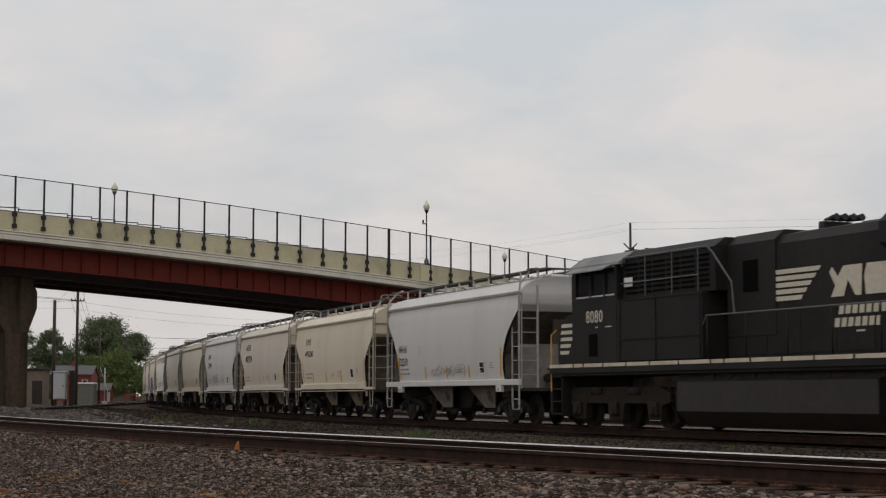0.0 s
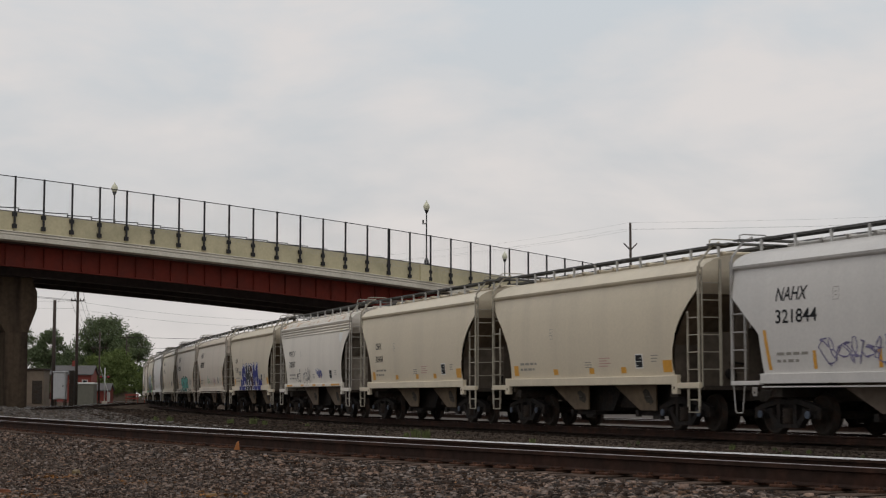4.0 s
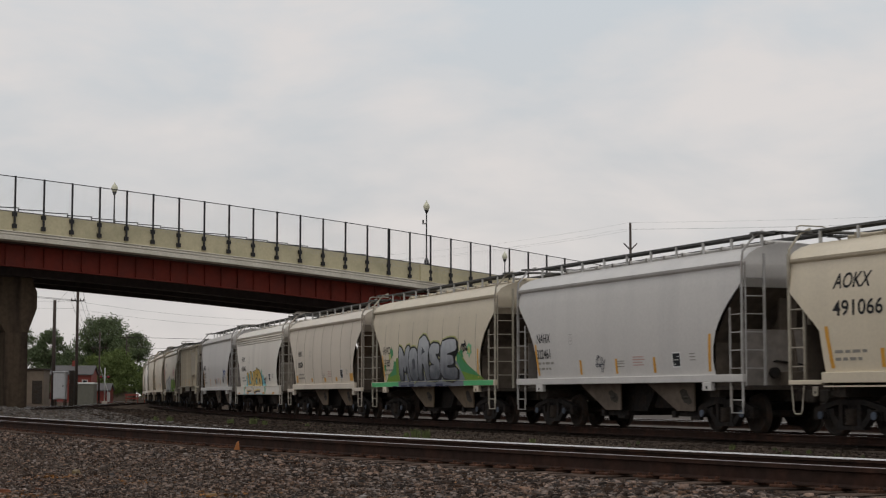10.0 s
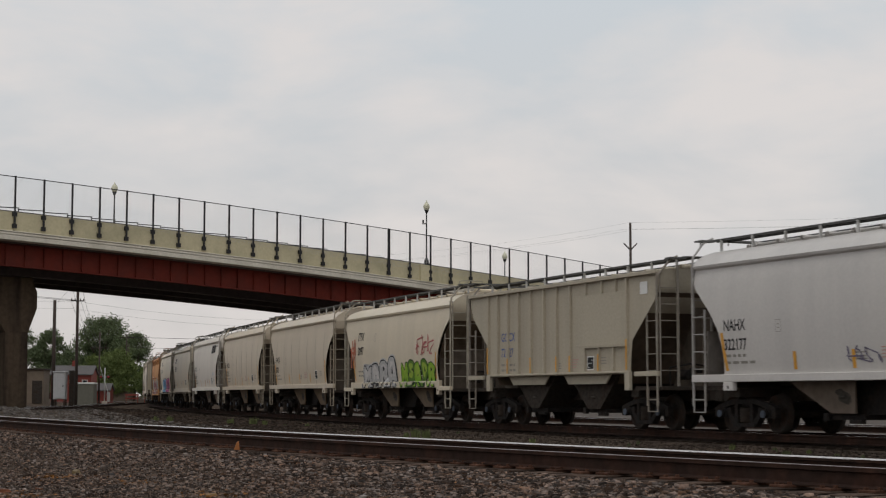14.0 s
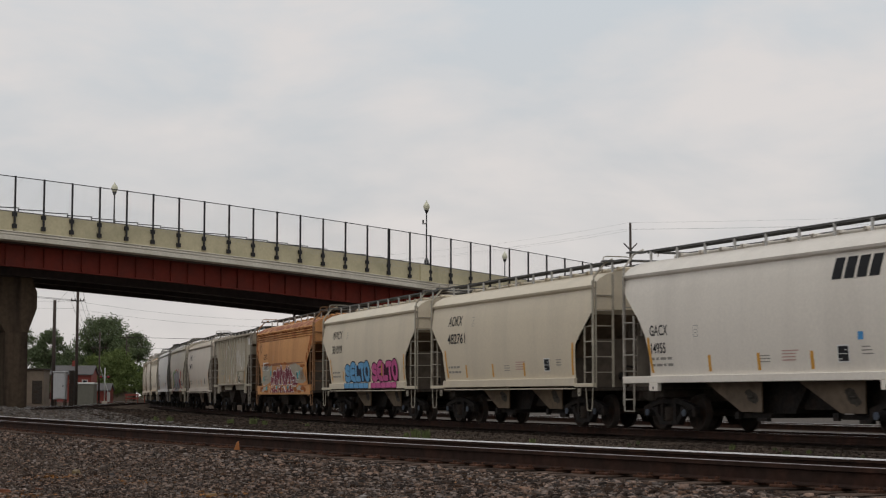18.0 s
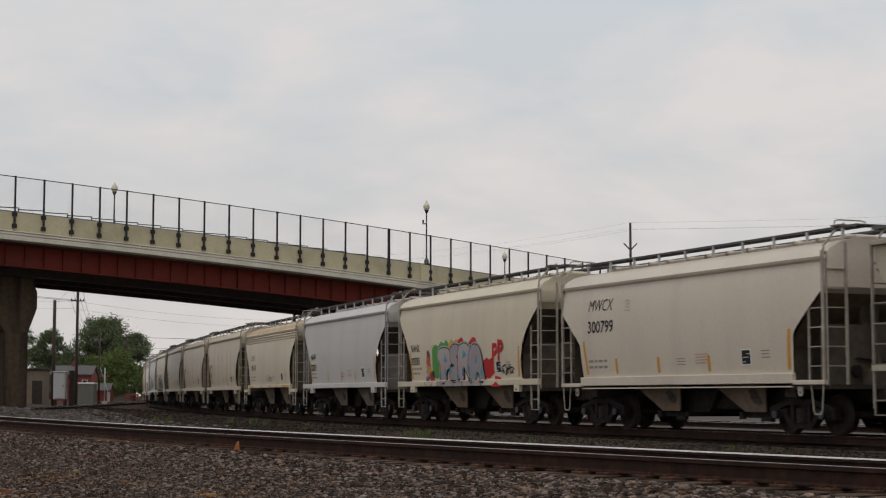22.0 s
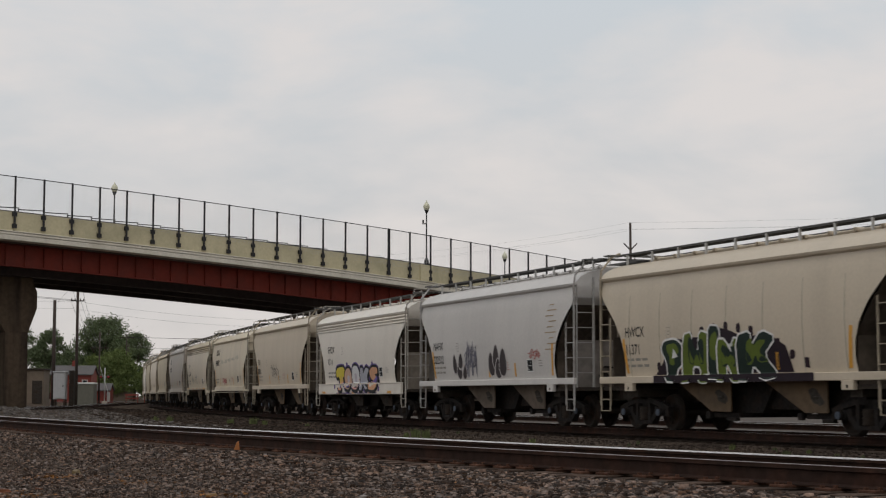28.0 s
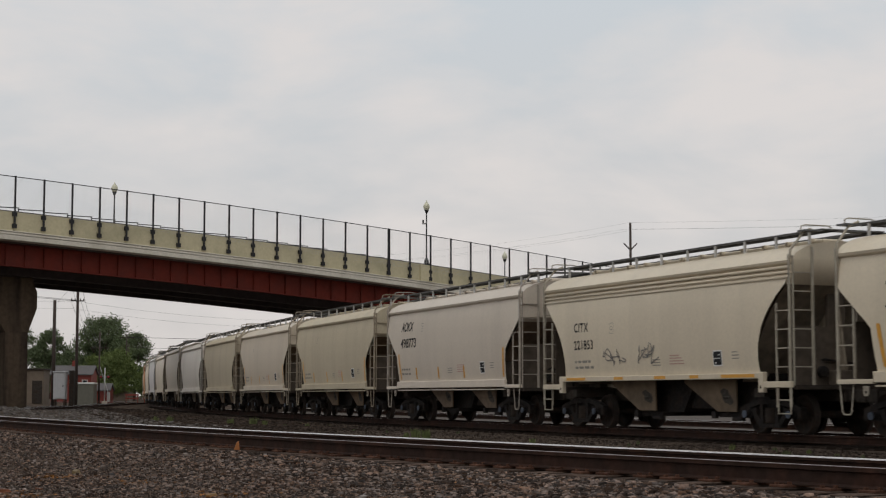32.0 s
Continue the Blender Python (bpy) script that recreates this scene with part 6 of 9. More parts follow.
def fat_letters(i, boxes, fills, outline, edge=0.05, bold=0.06, halo=None, seed=0, drop=0.0):
    """Swollen letters, one per box (form, left, right, bottom, top, lean), each overlapping the one before."""
    car, spec = TRAIN[i][0], spec_of(i)
    rng = random.Random(seed)
    om = paint("outline_%d" % int(sum(outline) * 99), outline)

    def kept(vs, fs):
        return [(x, max(z, 1.17)) for x, z in vs], fs

    for k, (form, xa, xb, za, zb, lean) in enumerate(boxes):
        mt = fills[k % len(fills)]
        if isinstance(mt, tuple):
            mt = paint("fill_%d_%d_%d" % tuple(int(v * 99) for v in mt), mt)
        w, h = xb - xa, zb - za
        sw = 0.3 * min(w, 1.15 * h) * (bold / 0.06)
        top = None
        for q, line in enumerate(FORMS[form]):
            pts = [(xa + w * (u + rng.uniform(-0.04, 0.04)) + lean * v * h, za + sw * 0.45 + (h - sw * 0.9) * (v + rng.uniform(-0.03, 0.03))) for u, v in line]
            o = 0.0022 * k + 0.0006 * q
            st = decal(car, spec, "graffiti_stroke", *kept(*ribbon(pts, sw, 0.0, 0.15)), mt, 0.0145 + o, parent=top)
            top = top or st
            decal(car, spec, "stroke_outline", *kept(*ribbon(pts, sw, edge, 0.15)), om, 0.0133 + 0.0022 * k, parent=top)
            if drop:
                decal(car, spec, "stroke_depth", *kept(*ribbon([(x + drop, z - 0.04) for x, z in pts], sw, edge, 0.15)), om, 0.0078 + 0.0003 * k + 0.0001 * q, parent=top)


# block letters in a unit box, with the counters cut into them
BLOCK = {"A": ([(0, 0), (0.05, 0.3), (0.0, 0.6), (0.12, 0.92), (0.4, 1), (0.7, 0.97), (0.86, 0.6), (0.9, 0.3), (1, 0), (0.66, 0), (0.62, 0.22), (0.4, 0.22), (0.36, 0)], [(0.4, 0.46), (0.5, 0.72), (0.6, 0.46)]),
         "H": ([(0, 0), (0.02, 0.96), (0.34, 1), (0.36, 0.6), (0.6, 0.6), (0.62, 1), (0.97, 0.94), (1, 0), (0.68, 0), (0.64, 0.3), (0.38, 0.3), (0.34, 0)], None),
         "O": ([(0.5, 0), (0.15, 0.1), (0, 0.45), (0.08, 0.85), (0.4, 1), (0.75, 0.95), (1, 0.6), (0.95, 0.2), (0.75, 0.02)], [(0.38, 0.34), (0.36, 0.62), (0.5, 0.68), (0.64, 0.6), (0.62, 0.34)]),
         "M": ([(0, 0), (0.04, 1), (0.3, 0.95), (0.5, 0.62), (0.7, 0.97), (0.97, 1), (1, 0), (0.72, 0), (0.68, 0.45), (0.5, 0.2), (0.32, 0.45), (0.28, 0)], None),
         "L": ([(0.1, 0), (0.02, 1), (0.4, 0.9), (0.42, 0.34), (0.95, 0.4), (1, 0.05)], None),
         "U": ([(0, 1), (0.1, 0.3), (0.3, 0), (0.75, 0.05), (0.98, 0.35), (1, 1), (0.7, 0.95), (0.66, 0.5), (0.5, 0.4), (0.38, 0.5), (0.36, 0.95)], None),
         "C": ([(1, 0.7), (0.96, 1), (0.3, 0.97), (0.02, 0.7), (0, 0.3), (0.3, 0), (1, 0.04), (0.96, 0.34), (0.48, 0.34), (0.38, 0.5), (0.48, 0.66)], None),
         "I": ([(0.0, 0), (0.12, 0.6), (0.2, 1), (0.9, 1), (0.85, 0.5), (1, 0)], None),
         "D": ([(0, 0), (0.08, 0.5), (0.1, 1), (0.55, 1), (0.9, 0.66), (1, 0.3), (0.65, 0)], [(0.42, 0.32), (0.46, 0.66), (0.64, 0.44)]),
         "T": ([(0.33, 0), (0.35, 0.58), (0, 0.52), (0.06, 0.92), (0.5, 1), (0.95, 0.96), (1, 0.6), (0.68, 0.58), (0.72, 0)], None),
         "K": ([(0, 0), (0.02, 0.96), (0.36, 1), (0.36, 0.66), (0.66, 1), (1, 0.88), (0.66, 0.52), (1, 0.06), (0.66, 0), (0.38, 0.36), (0.34, 0)], None),
         "S": ([(0, 0.05), (0.05, 0.36), (0.5, 0.36), (0.12, 0.52), (0.04, 0.85), (0.35, 1), (0.95, 0.97), (0.92, 0.66), (0.55, 0.68), (0.94, 0.45), (1, 0.2), (0.7, 0)], None),
         "E": ([(0, 0.05), (0.03, 0.95), (0.5, 1), (0.92, 1), (0.93, 0.72), (0.42, 0.68), (0.42, 0.62), (0.8, 0.58), (0.78, 0.4), (0.4, 0.36), (0.42, 0.3), (1, 0.28), (0.98, 0)], None),
         "P": ([(0, 0.75), (0.12, 0.98), (0.65, 1), (1, 0.78), (0.92, 0.45), (0.6, 0.3), (0.55, 0), (0.16, 0), (0.22, 0.5)], [(0.46, 0.55), (0.5, 0.8), (0.7, 0.58)]),
         "R": ([(0, 0), (0.06, 0.9), (0.55, 1), (1, 0.78), (0.8, 0.5), (1, 0.02), (0.68, 0), (0.46, 0.36), (0.38, 0.34), (0.34, 0)], [(0.36, 0.56), (0.4, 0.78), (0.64, 0.66)]),
         "N": ([(0, 0), (0.03, 1), (0.34, 1), (0.64, 0.52), (0.68, 1), (1, 0.97), (0.98, 0), (0.68, 0), (0.36, 0.5), (0.32, 0)], None)}


def rounded(pts, times):
    """Cuts the corners of an outline."""
    for _ in range(times):
        out = []
        for p, q in zip(pts, pts[1:] + pts[:1]):
            out += [(0.8 * p[0] + 0.2 * q[0], 0.8 * p[1] + 0.2 * q[1]), (0.2 * p[0] + 0.8 * q[0], 0.2 * p[1] + 0.8 * q[1])]
        pts = out
    return pts


def swell(pts, d):
    """The outline moved outwards by d."""
    area = sum(p[0] * q[1] - q[0] * p[1] for p, q in zip(pts, pts[1:] + pts[:1]))
    sgn = 1 if area > 0 else -1
    out = []
    for k, p in enumerate(pts):
        a, b = pts[k - 1], pts[(k + 1) % len(pts)]
        n = Vector((0, 0))
        for u, v in ((a, p), (p, b)):
            e = Vector((v[1] - u[1], u[0] - v[0]))
            if e.length > 1e-6:
                n += e.normalized()
        n = n.normalized() if n.length > 0.2 else Vector((0, 0))
        out.append((p[0] + sgn * n.x * d, p[1] + sgn * n.y * d))
    return out


def solid(pts, low=1.17):
    return [(x, max(z, low)) for x, z in pts], [list(range(len(pts)))]


def tone(rgb):
    return rgb if not isinstance(rgb, tuple) else paint("fill_%d_%d_%d" % tuple(int(v * 255) for v in rgb), rgb)


def block_letters(i, boxes, fills, outline, edge=0.05, soft=1, hole=None, inner=None, halo=None, drop=0.0, seed=0, low=1.17):
    """Painted block letters, one per box (letter, left, right, bottom, top, lean), with rim, counters and an inner colour."""
    car, spec = TRAIN[i][0], spec_of(i)
    rng = random.Random(seed)
    for k, (form, xa, xb, za, zb, lean) in enumerate(boxes):
        shape, gap = BLOCK[form]

        def put(p, j=0.03):
            u, v = p[0] + rng.uniform(-j, j), p[1] + rng.uniform(-j, j)
            return (xa + (xb - xa) * u + lean * v * (zb - za), za + (zb - za) * v)

        pts = rounded([put(p) for p in shape], soft)
        o = 0.0022 * k
        top = decal(car, spec, "graffiti_letter", *solid(pts, low), tone(fills[k % len(fills)]), 0.0145 + o)
        decal(car, spec, "letter_rim", *solid(swell(pts, edge), low), tone(outline), 0.0135 + o, parent=top)
        if halo:
            decal(car, spec, "letter_halo", *solid(swell(pts, edge + 0.05), low), tone(halo), 0.0085 + 0.0003 * k, parent=top)
        if drop:
            decal(car, spec, "letter_depth", *solid([(x + drop, z - 0.05) for x, z in swell(pts, edge)], low), tone(outline), 0.0115 + 0.0003 * k, parent=top)
        if inner:
            decal(car, spec, "letter_inner", *solid(rounded([put((0.5 + (u - 0.5) * 0.62, 0.62 + (v - 0.5) * 0.5), 0.06) for u, v in shape], 1), low), tone(inner[k % len(inner)]), 0.0151 + o, parent=top)
        if gap:
            decal(car, spec, "letter_counter", *solid([put(p) for p in gap], low), tone(hole or outline), 0.0156 + o, parent=top)


def petal(cx, z0, w, h, lean=0.0):
    return [(cx + 0.5 * w * math.sin(a) * (0.75 + 0.25 * math.cos(a)) + lean * h * (0.5 - 0.5 * math.cos(a)), z0 + h * (0.5 - 0.5 * math.cos(a))) for a in (k * 0.5236 for k in range(12))]


def cloud(i, rgb, pts, off=0.005, name="graffiti_ground"):
    """A sprayed patch with given corners."""
    decal(TRAIN[i][0], spec_of(i), name, *face_of(pts), paint("cloud_%d_%d_%d" % tuple(int(v * 99) for v in rgb), rgb), off, "sprayed patch of colour")


def star(cx, cz, r, n=7, seed=0):
    rng = random.Random(seed)
    return [(cx + r * (1.0 if k % 2 else 0.74) * rng.uniform(0.75, 1.2) * math.cos(math.pi * k / n), cz + r * (1.0 if k % 2 else 0.74) * rng.uniform(0.75, 1.2) * math.sin(math.pi * k / n)) for k in range(2 * n)]


def scribble(i, x0, x1, z0, z1, rgb, seed, loops=5, width=0.03):
    """A thin hand-drawn tag as one stroke."""
    car = TRAIN[i][0]
    colour, kind, curve, sill = CARS[i].split()
    spec = ("ribbed" if kind == "ribbed" else "smooth", sill)
    rng = random.Random(seed)
    pts = []
    n = loops * 14
    p1, p2 = rng.uniform(0, 6), rng.uniform(0, 6)
    for k in range(n + 1):
        u = k / n
        a = u * loops * 2 * math.pi
        x = x0 + (x1 - x0) * (u * 0.86 + 0.07) + 0.85 * (x1 - x0) / loops * math.cos(a * 1.0 + p1 + 1.1 * math.sin(2.0 * a)) * (0.65 + 0.35 * math.sin(3.1 * u * 6 + p2))
        z = (z0 + z1) / 2 + (z1 - z0) / 2 * math.sin(a + 0.7 * math.sin(1.62 * a + p2)) * (0.68 + 0.32 * math.sin(2.3 * u * 7 + p1))
        pts.append((x, z))
    vs, fs = [], []
    for k, (x, z) in enumerate(pts):
        x2, z2 = pts[min(k + 1, n)]
        xa, za = pts[max(k - 1, 0)]
        d = Vector((x2 - xa, z2 - za))
        d = d.normalized() if d.length else Vector((1, 0))
        vs += [(x - d.y * width / 2, z + d.x * width / 2), (x + d.y * width / 2, z - d.x * width / 2)]
        if k:
            fs.append([2 * k - 2, 2 * k - 1, 2 * k + 1, 2 * k])
    kind_, sill_ = spec
    mb = MB()
    mb.add([(x, -(side_y(kind_, sill_, z) + 0.012), z) for x, z in vs], fs)
    part("scribbled_tag", mb, paint("tag_%d" % int(sum(rgb) * 99 + 7 * rgb[0] * 9), rgb), car, "scribbled spray-paint tag")


BLACK, NAVY, WHITE = (0.02, 0.02, 0.022), (0.018, 0.03, 0.16), (0.68, 0.67, 0.65)
# 3: violet scribble on grey
scribble(3, -2.9, -0.2, 1.5, 2.15, (0.2, 0.18, 0.3), 31, 9)
# 6: emblem, three tags
rim_ = [(4.75 + 0.27 * math.cos(2 * math.pi * k / 20), 3.36 + 0.31 * math.sin(2 * math.pi * k / 20)) for k in range(20)]
em_ = decal(TRAIN[6][0], ("smooth", "thin"), "emblem", *face_of(rim_), M["pane_white"], 0.004, "round white emblem with a yellow top")
cut_ = [p for p in rim_ if p[1] > 3.4]
decal(TRAIN[6][0], ("smooth", "thin"), "emblem_field", *face_of(sorted(cut_, key=lambda p: math.atan2(p[1] - 3.5, p[0] - 4.75))), paint("emblem_yellow", (0.62, 0.55, 0.3)), 0.007, parent=em_)
scribble(6, -2.95, -1.95, 1.3, 2.1, BLACK, 5, 2, 0.03)
scribble(6, -1.6, -0.25, 1.3, 2.15, (0.1, 0.1, 0.11), 6, 6, 0.025)
scribble(6, 0.75, 1.75, 1.6, 2.05, (0.06, 0.1, 0.32), 8, 5, 0.045)
# 7: dark blue letters with white edges
BLUE, NIGHT, WINE = (0.016, 0.024, 0.19), (0.012, 0.018, 0.022), (0.04, 0.008, 0.011)
block_letters(7, [("A", -2.2, -0.98, 1.4, 2.42, 0.0), ("H", -1.12, 0.04, 1.4, 2.48, 0.0), ("O", 0.02, 0.86, 1.52, 2.44, 0.0), ("M", 0.89, 2.27, 1.4, 2.48, 0.0)], [BLUE, NIGHT, WINE, BLUE], (0.72, 0.71, 0.7), 0.05, 2, WHITE, None, (0.12, 0.13, 0.3), 0.0, 9)
cloud(7, BLUE, [(-2.78, 1.39), (-1.95, 1.39), (-2.05, 1.62), (-2.25, 1.6), (-2.4, 1.75), (-2.7, 1.72)], 0.009, "paint_dab")
cloud(7, WINE, [(0.35, 1.39), (0.95, 1.39), (0.95, 1.62), (0.8, 1.72), (0.6, 1.6), (0.45, 1.62)], 0.03, "paint_dab")
cloud(7, BLUE, [(2.0, 1.39), (3.15, 1.39), (3.1, 1.65), (2.9, 1.6), (2.75, 1.75), (2.6, 1.62), (2.45, 1.82), (2.3, 1.6)], 0.009, "paint_dab")
scribble(7, -2.95, -2.6, 1.95, 2.2, (0.05, 0.09, 0.13), 77, 4, 0.07)
for a_, b_, rgb_ in ((-2.79, -1.0, BLUE), (-1.0, 0.3, NIGHT), (0.3, 0.95, WINE), (0.95, 3.15, BLUE)):
    decal(TRAIN[7][0], ("smooth", "pad"), "sprayed_sill", *quad(a_, b_, 1.17, 1.375), paint("sill_%d" % int(a_ * 10 + 90), rgb_), 0.005)
for x_ in (-2.15, -1.05, -0.5, 0.3, 0.95, 1.35, 2.25):
    decal(TRAIN[7][0], ("smooth", "pad"), "sill_wedge", [(x_ - 0.1, 1.17), (x_ + 0.1, 1.17), (x_, 1.36)], [[0, 1, 2]], paint("wedge_white", WHITE), 0.008)
# 8: small tags
scribble(8, -1.5, -0.3, 1.5, 2.05, (0.1, 0.36, 0.2), 11, 4)
scribble(8, 1.3, 2.2, 1.5, 1.95, (0.3, 0.2, 0.34), 12, 5)
# 9: teal letters
cloud(9, (0.1, 0.4, 0.34), [(-2.2, 1.4), (1.9, 1.4), (1.7, 1.75), (0.5, 1.9), (-1.5, 1.85), (-2.1, 1.6)])
block_letters(9, [(q_, (-2.6, -1.5, -0.7, 0.1, 0.9)[k_], (-1.25, -0.5, 0.2, 1.05, 1.75)[k_], 1.2 + 0.05 * (k_ % 2), 2.06 + 0.12 * (k_ % 2), 0.08) for k_, q_ in enumerate("TOOKS")], [(0.1, 0.4, 0.34)], BLACK, 0.05, 2, BLACK, [(0.12, 0.46, 0.4)], None, 0.05, 2)
scribble(9, -5.5, -4.55, 2.35, 3.3, BLACK, 14, 4, 0.035)
for k_ in range(17):
    x_ = -4.05 + k_ * 0.5
    if not -2.35 < x_ < 2.1:
        decal(TRAIN[9][0], ("smooth", "deep"), "sill_dot", *face_of([(x_ + 0.14 * math.cos(a_ * 0.5236), 1.265 + 0.1 * math.sin(a_ * 0.5236)) for a_ in range(12)]), INK, 0.006)
# 12: swollen silver letters over green
GREEN, LIME = (0.07, 0.26, 0.11), (0.16, 0.27, 0.045)
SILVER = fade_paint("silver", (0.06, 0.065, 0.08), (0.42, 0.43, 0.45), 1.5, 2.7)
cloud(12, LIME, [(-4.5, 1.39), (-2.9, 1.39), (-2.9, 2.2), (-3.2, 2.25), (-3.6, 1.85), (-4.2, 1.65)])
cloud(12, GREEN, [(-4.2, 1.55), (-3.3, 1.65), (-3.3, 2.1), (-3.5, 2.15), (-3.7, 1.8)], 0.0065)
cloud(12, LIME, [(2.7, 1.39), (5.1, 1.39), (4.6, 1.58), (3.9, 1.8), (3.1, 2.3), (2.7, 2.3)])
cloud(12, GREEN, [(2.8, 1.75), (3.8, 1.6), (4.7, 1.5), (4.5, 1.62), (3.5, 1.98), (2.85, 2.35)], 0.0065)
for k_, (x_, z_, r_, c_) in enumerate(((-3.75, 2.45, 0.2, GREEN), (-3.95, 2.3, 0.16, (0.42, 0.42, 0.16)), (2.85, 2.45, 0.24, (0.42, 0.44, 0.16)), (2.8, 2.5, 0.15, GREEN), (3.25, 2.25, 0.2, GREEN), (3.95, 2.35, 0.24, (0.16, 0.44, 0.24)), (3.95, 2.35, 0.14, (0.42, 0.42, 0.16)), (-4.55, 1.9, 0.14, GREEN))):
    cloud(12, c_, star(x_, z_, r_, 6, k_), 0.005 + 0.0004 * (k_ % 4), "paint_dab")
cloud(12, (0.5, 0.5, 0.22), [(-3.0, 1.4), (2.9, 1.4), (2.9, 2.5), (1.3, 2.5), (-2.9, 2.5)], 0.0056)
cloud(12, (0.2, 0.21, 0.235), [(-3.0, 1.39), (3.45, 1.39), (2.9, 1.95), (2.4, 2.2), (-2.8, 2.3)], 0.0069)
block_letters(12, [("M", -2.95, -1.7, 1.42, 2.66, 0.0), ("O", -1.95, -0.85, 1.42, 2.55, 0.05), ("R", -1.0, 0.25, 1.42, 2.95, 0.05), ("S", 0.15, 1.3, 1.42, 2.68, 0.05), ("E", 1.2, 2.85, 1.42, 2.74, 0.12)], [SILVER], BLACK, 0.06, 1, (0.08, 0.085, 0.1), None, (0.42, 0.42, 0.17), 0.1, 3)
decal(TRAIN[12][0], ("smooth", "beam"), "sprayed_sill", *quad(-6.0, 6.0, 1.21, 1.37), paint("sill_green", (0.1, 0.42, 0.17)), 0.004, "green sprayed side sill")
decal(TRAIN[12][0], ("smooth", "beam"), "sprayed_sill", *quad(-2.95, 3.5, 1.2, 1.37), paint("sill_slate", (0.15, 0.16, 0.19)), 0.007, "slate grey sprayed side sill")
decal(TRAIN[12][0], ("smooth", "beam"), "sprayed_sill", *bars([(-3.6 + 0.9 * q_, -3.1 + 0.9 * q_ + 0.2 * (q_ % 2), 1.2, 1.23 + 0.03 * (q_ % 3)) for q_ in range(7)]), paint("sill_navy", (0.03, 0.035, 0.07)), 0.009, "dark blue sprayed dashes")
scribble(12, 3.25, 3.85, 2.25, 2.7, BLACK, 17, 2, 0.06)
# 14: yellow letters over sky blue
cloud(14, (0.2, 0.47, 0.55), [(-3.5, 0.96), (2.3, 0.96), (2.25, 1.25), (1.9, 1.5), (1.5, 1.85), (0.9, 2.05), (0.3, 1.95), (-0.9, 2.0), (-2.0, 2.0), (-2.75, 2.0), (-2.9, 1.6), (-3.3, 1.3)])
for k_ in range(7):
    cloud(14, ((0.25, 0.47, 0.33), (0.2, 0.47, 0.5), (0.3, 0.5, 0.36))[k_ % 3], star((-3.3, -2.85, 1.2, 1.55, 1.85, 2.1, 2.25)[k_], (1.25, 1.75, 1.98, 1.75, 1.5, 1.3, 1.15)[k_], 0.2, 7, 90 + k_), 0.0042, "paint_dab")
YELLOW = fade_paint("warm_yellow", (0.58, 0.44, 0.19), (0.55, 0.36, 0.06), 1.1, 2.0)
block_letters(14, [("L", -2.62, -1.55, 1.13, 2.06, -0.08), ("U", -1.85, -0.72, 1.38, 2.12, 0.05), ("C", -0.85, 0.1, 1.1, 2.12, 0.05), ("I", -0.08, 0.28, 1.16, 1.86, 0.0), ("D", 0.1, 1.28, 1.13, 2.15, -0.02)], [YELLOW], BLACK, 0.035, 0, BLACK, None, None, 0.05, 5, 0.97)
decal(TRAIN[14][0], ("smooth", "skirt"), "letter_dot", *solid([(0.11 + 0.2 * math.cos(a_ * 0.5236), 2.08 + 0.18 * math.sin(a_ * 0.5236)) for a_ in range(12)]), tone(YELLOW), 0.028)
decal(TRAIN[14][0], ("smooth", "skirt"), "dot_rim", *solid([(0.11 + 0.24 * math.cos(a_ * 0.5236), 2.08 + 0.22 * math.sin(a_ * 0.5236)) for a_ in range(12)]), tone(BLACK), 0.0255)
for k_, (x_, z_) in enumerate(((-1.9, 1.75), (-1.0, 1.72), (-0.35, 1.98), (0.85, 1.5), (1.05, 1.35), (-2.85, 1.3), (-1.05, 1.14))):
    cloud(14, (0.42, 0.2, 0.07), star(x_, z_, 0.07, 5, 110 + k_), 0.029, "paint_dab")
scribble(14, 1.75, 2.4, 1.5, 1.85, BLACK, 19, 3, 0.025)
# 15, 11, 0: faint tags
scribble(15, -0.2, 0.8, 1.5, 1.95, (0.16, 0.14, 0.2), 21, 3)
scribble(15, 3.1, 4.1, 1.9, 2.4, (0.07, 0.12, 0.33), 22, 5, 0.05)
scribble(11, -1.2, -0.6, 1.5, 2.0, (0.12, 0.12, 0.13), 23, 2)
scribble(0, -1.7, 2.0, 1.5, 1.9, (0.3, 0.26, 0.24), 24, 12, 0.02)
# 16: placard on the drab ribbed car; 24 too, with a white scrawl
for k_ in (16, 24):
    decal(TRAIN[k_][0], ("ribbed", "deep"), "placard", *quad(5.1, 5.5, 3.5, 3.82), M["pane_white"], 0.006, "square white placard")
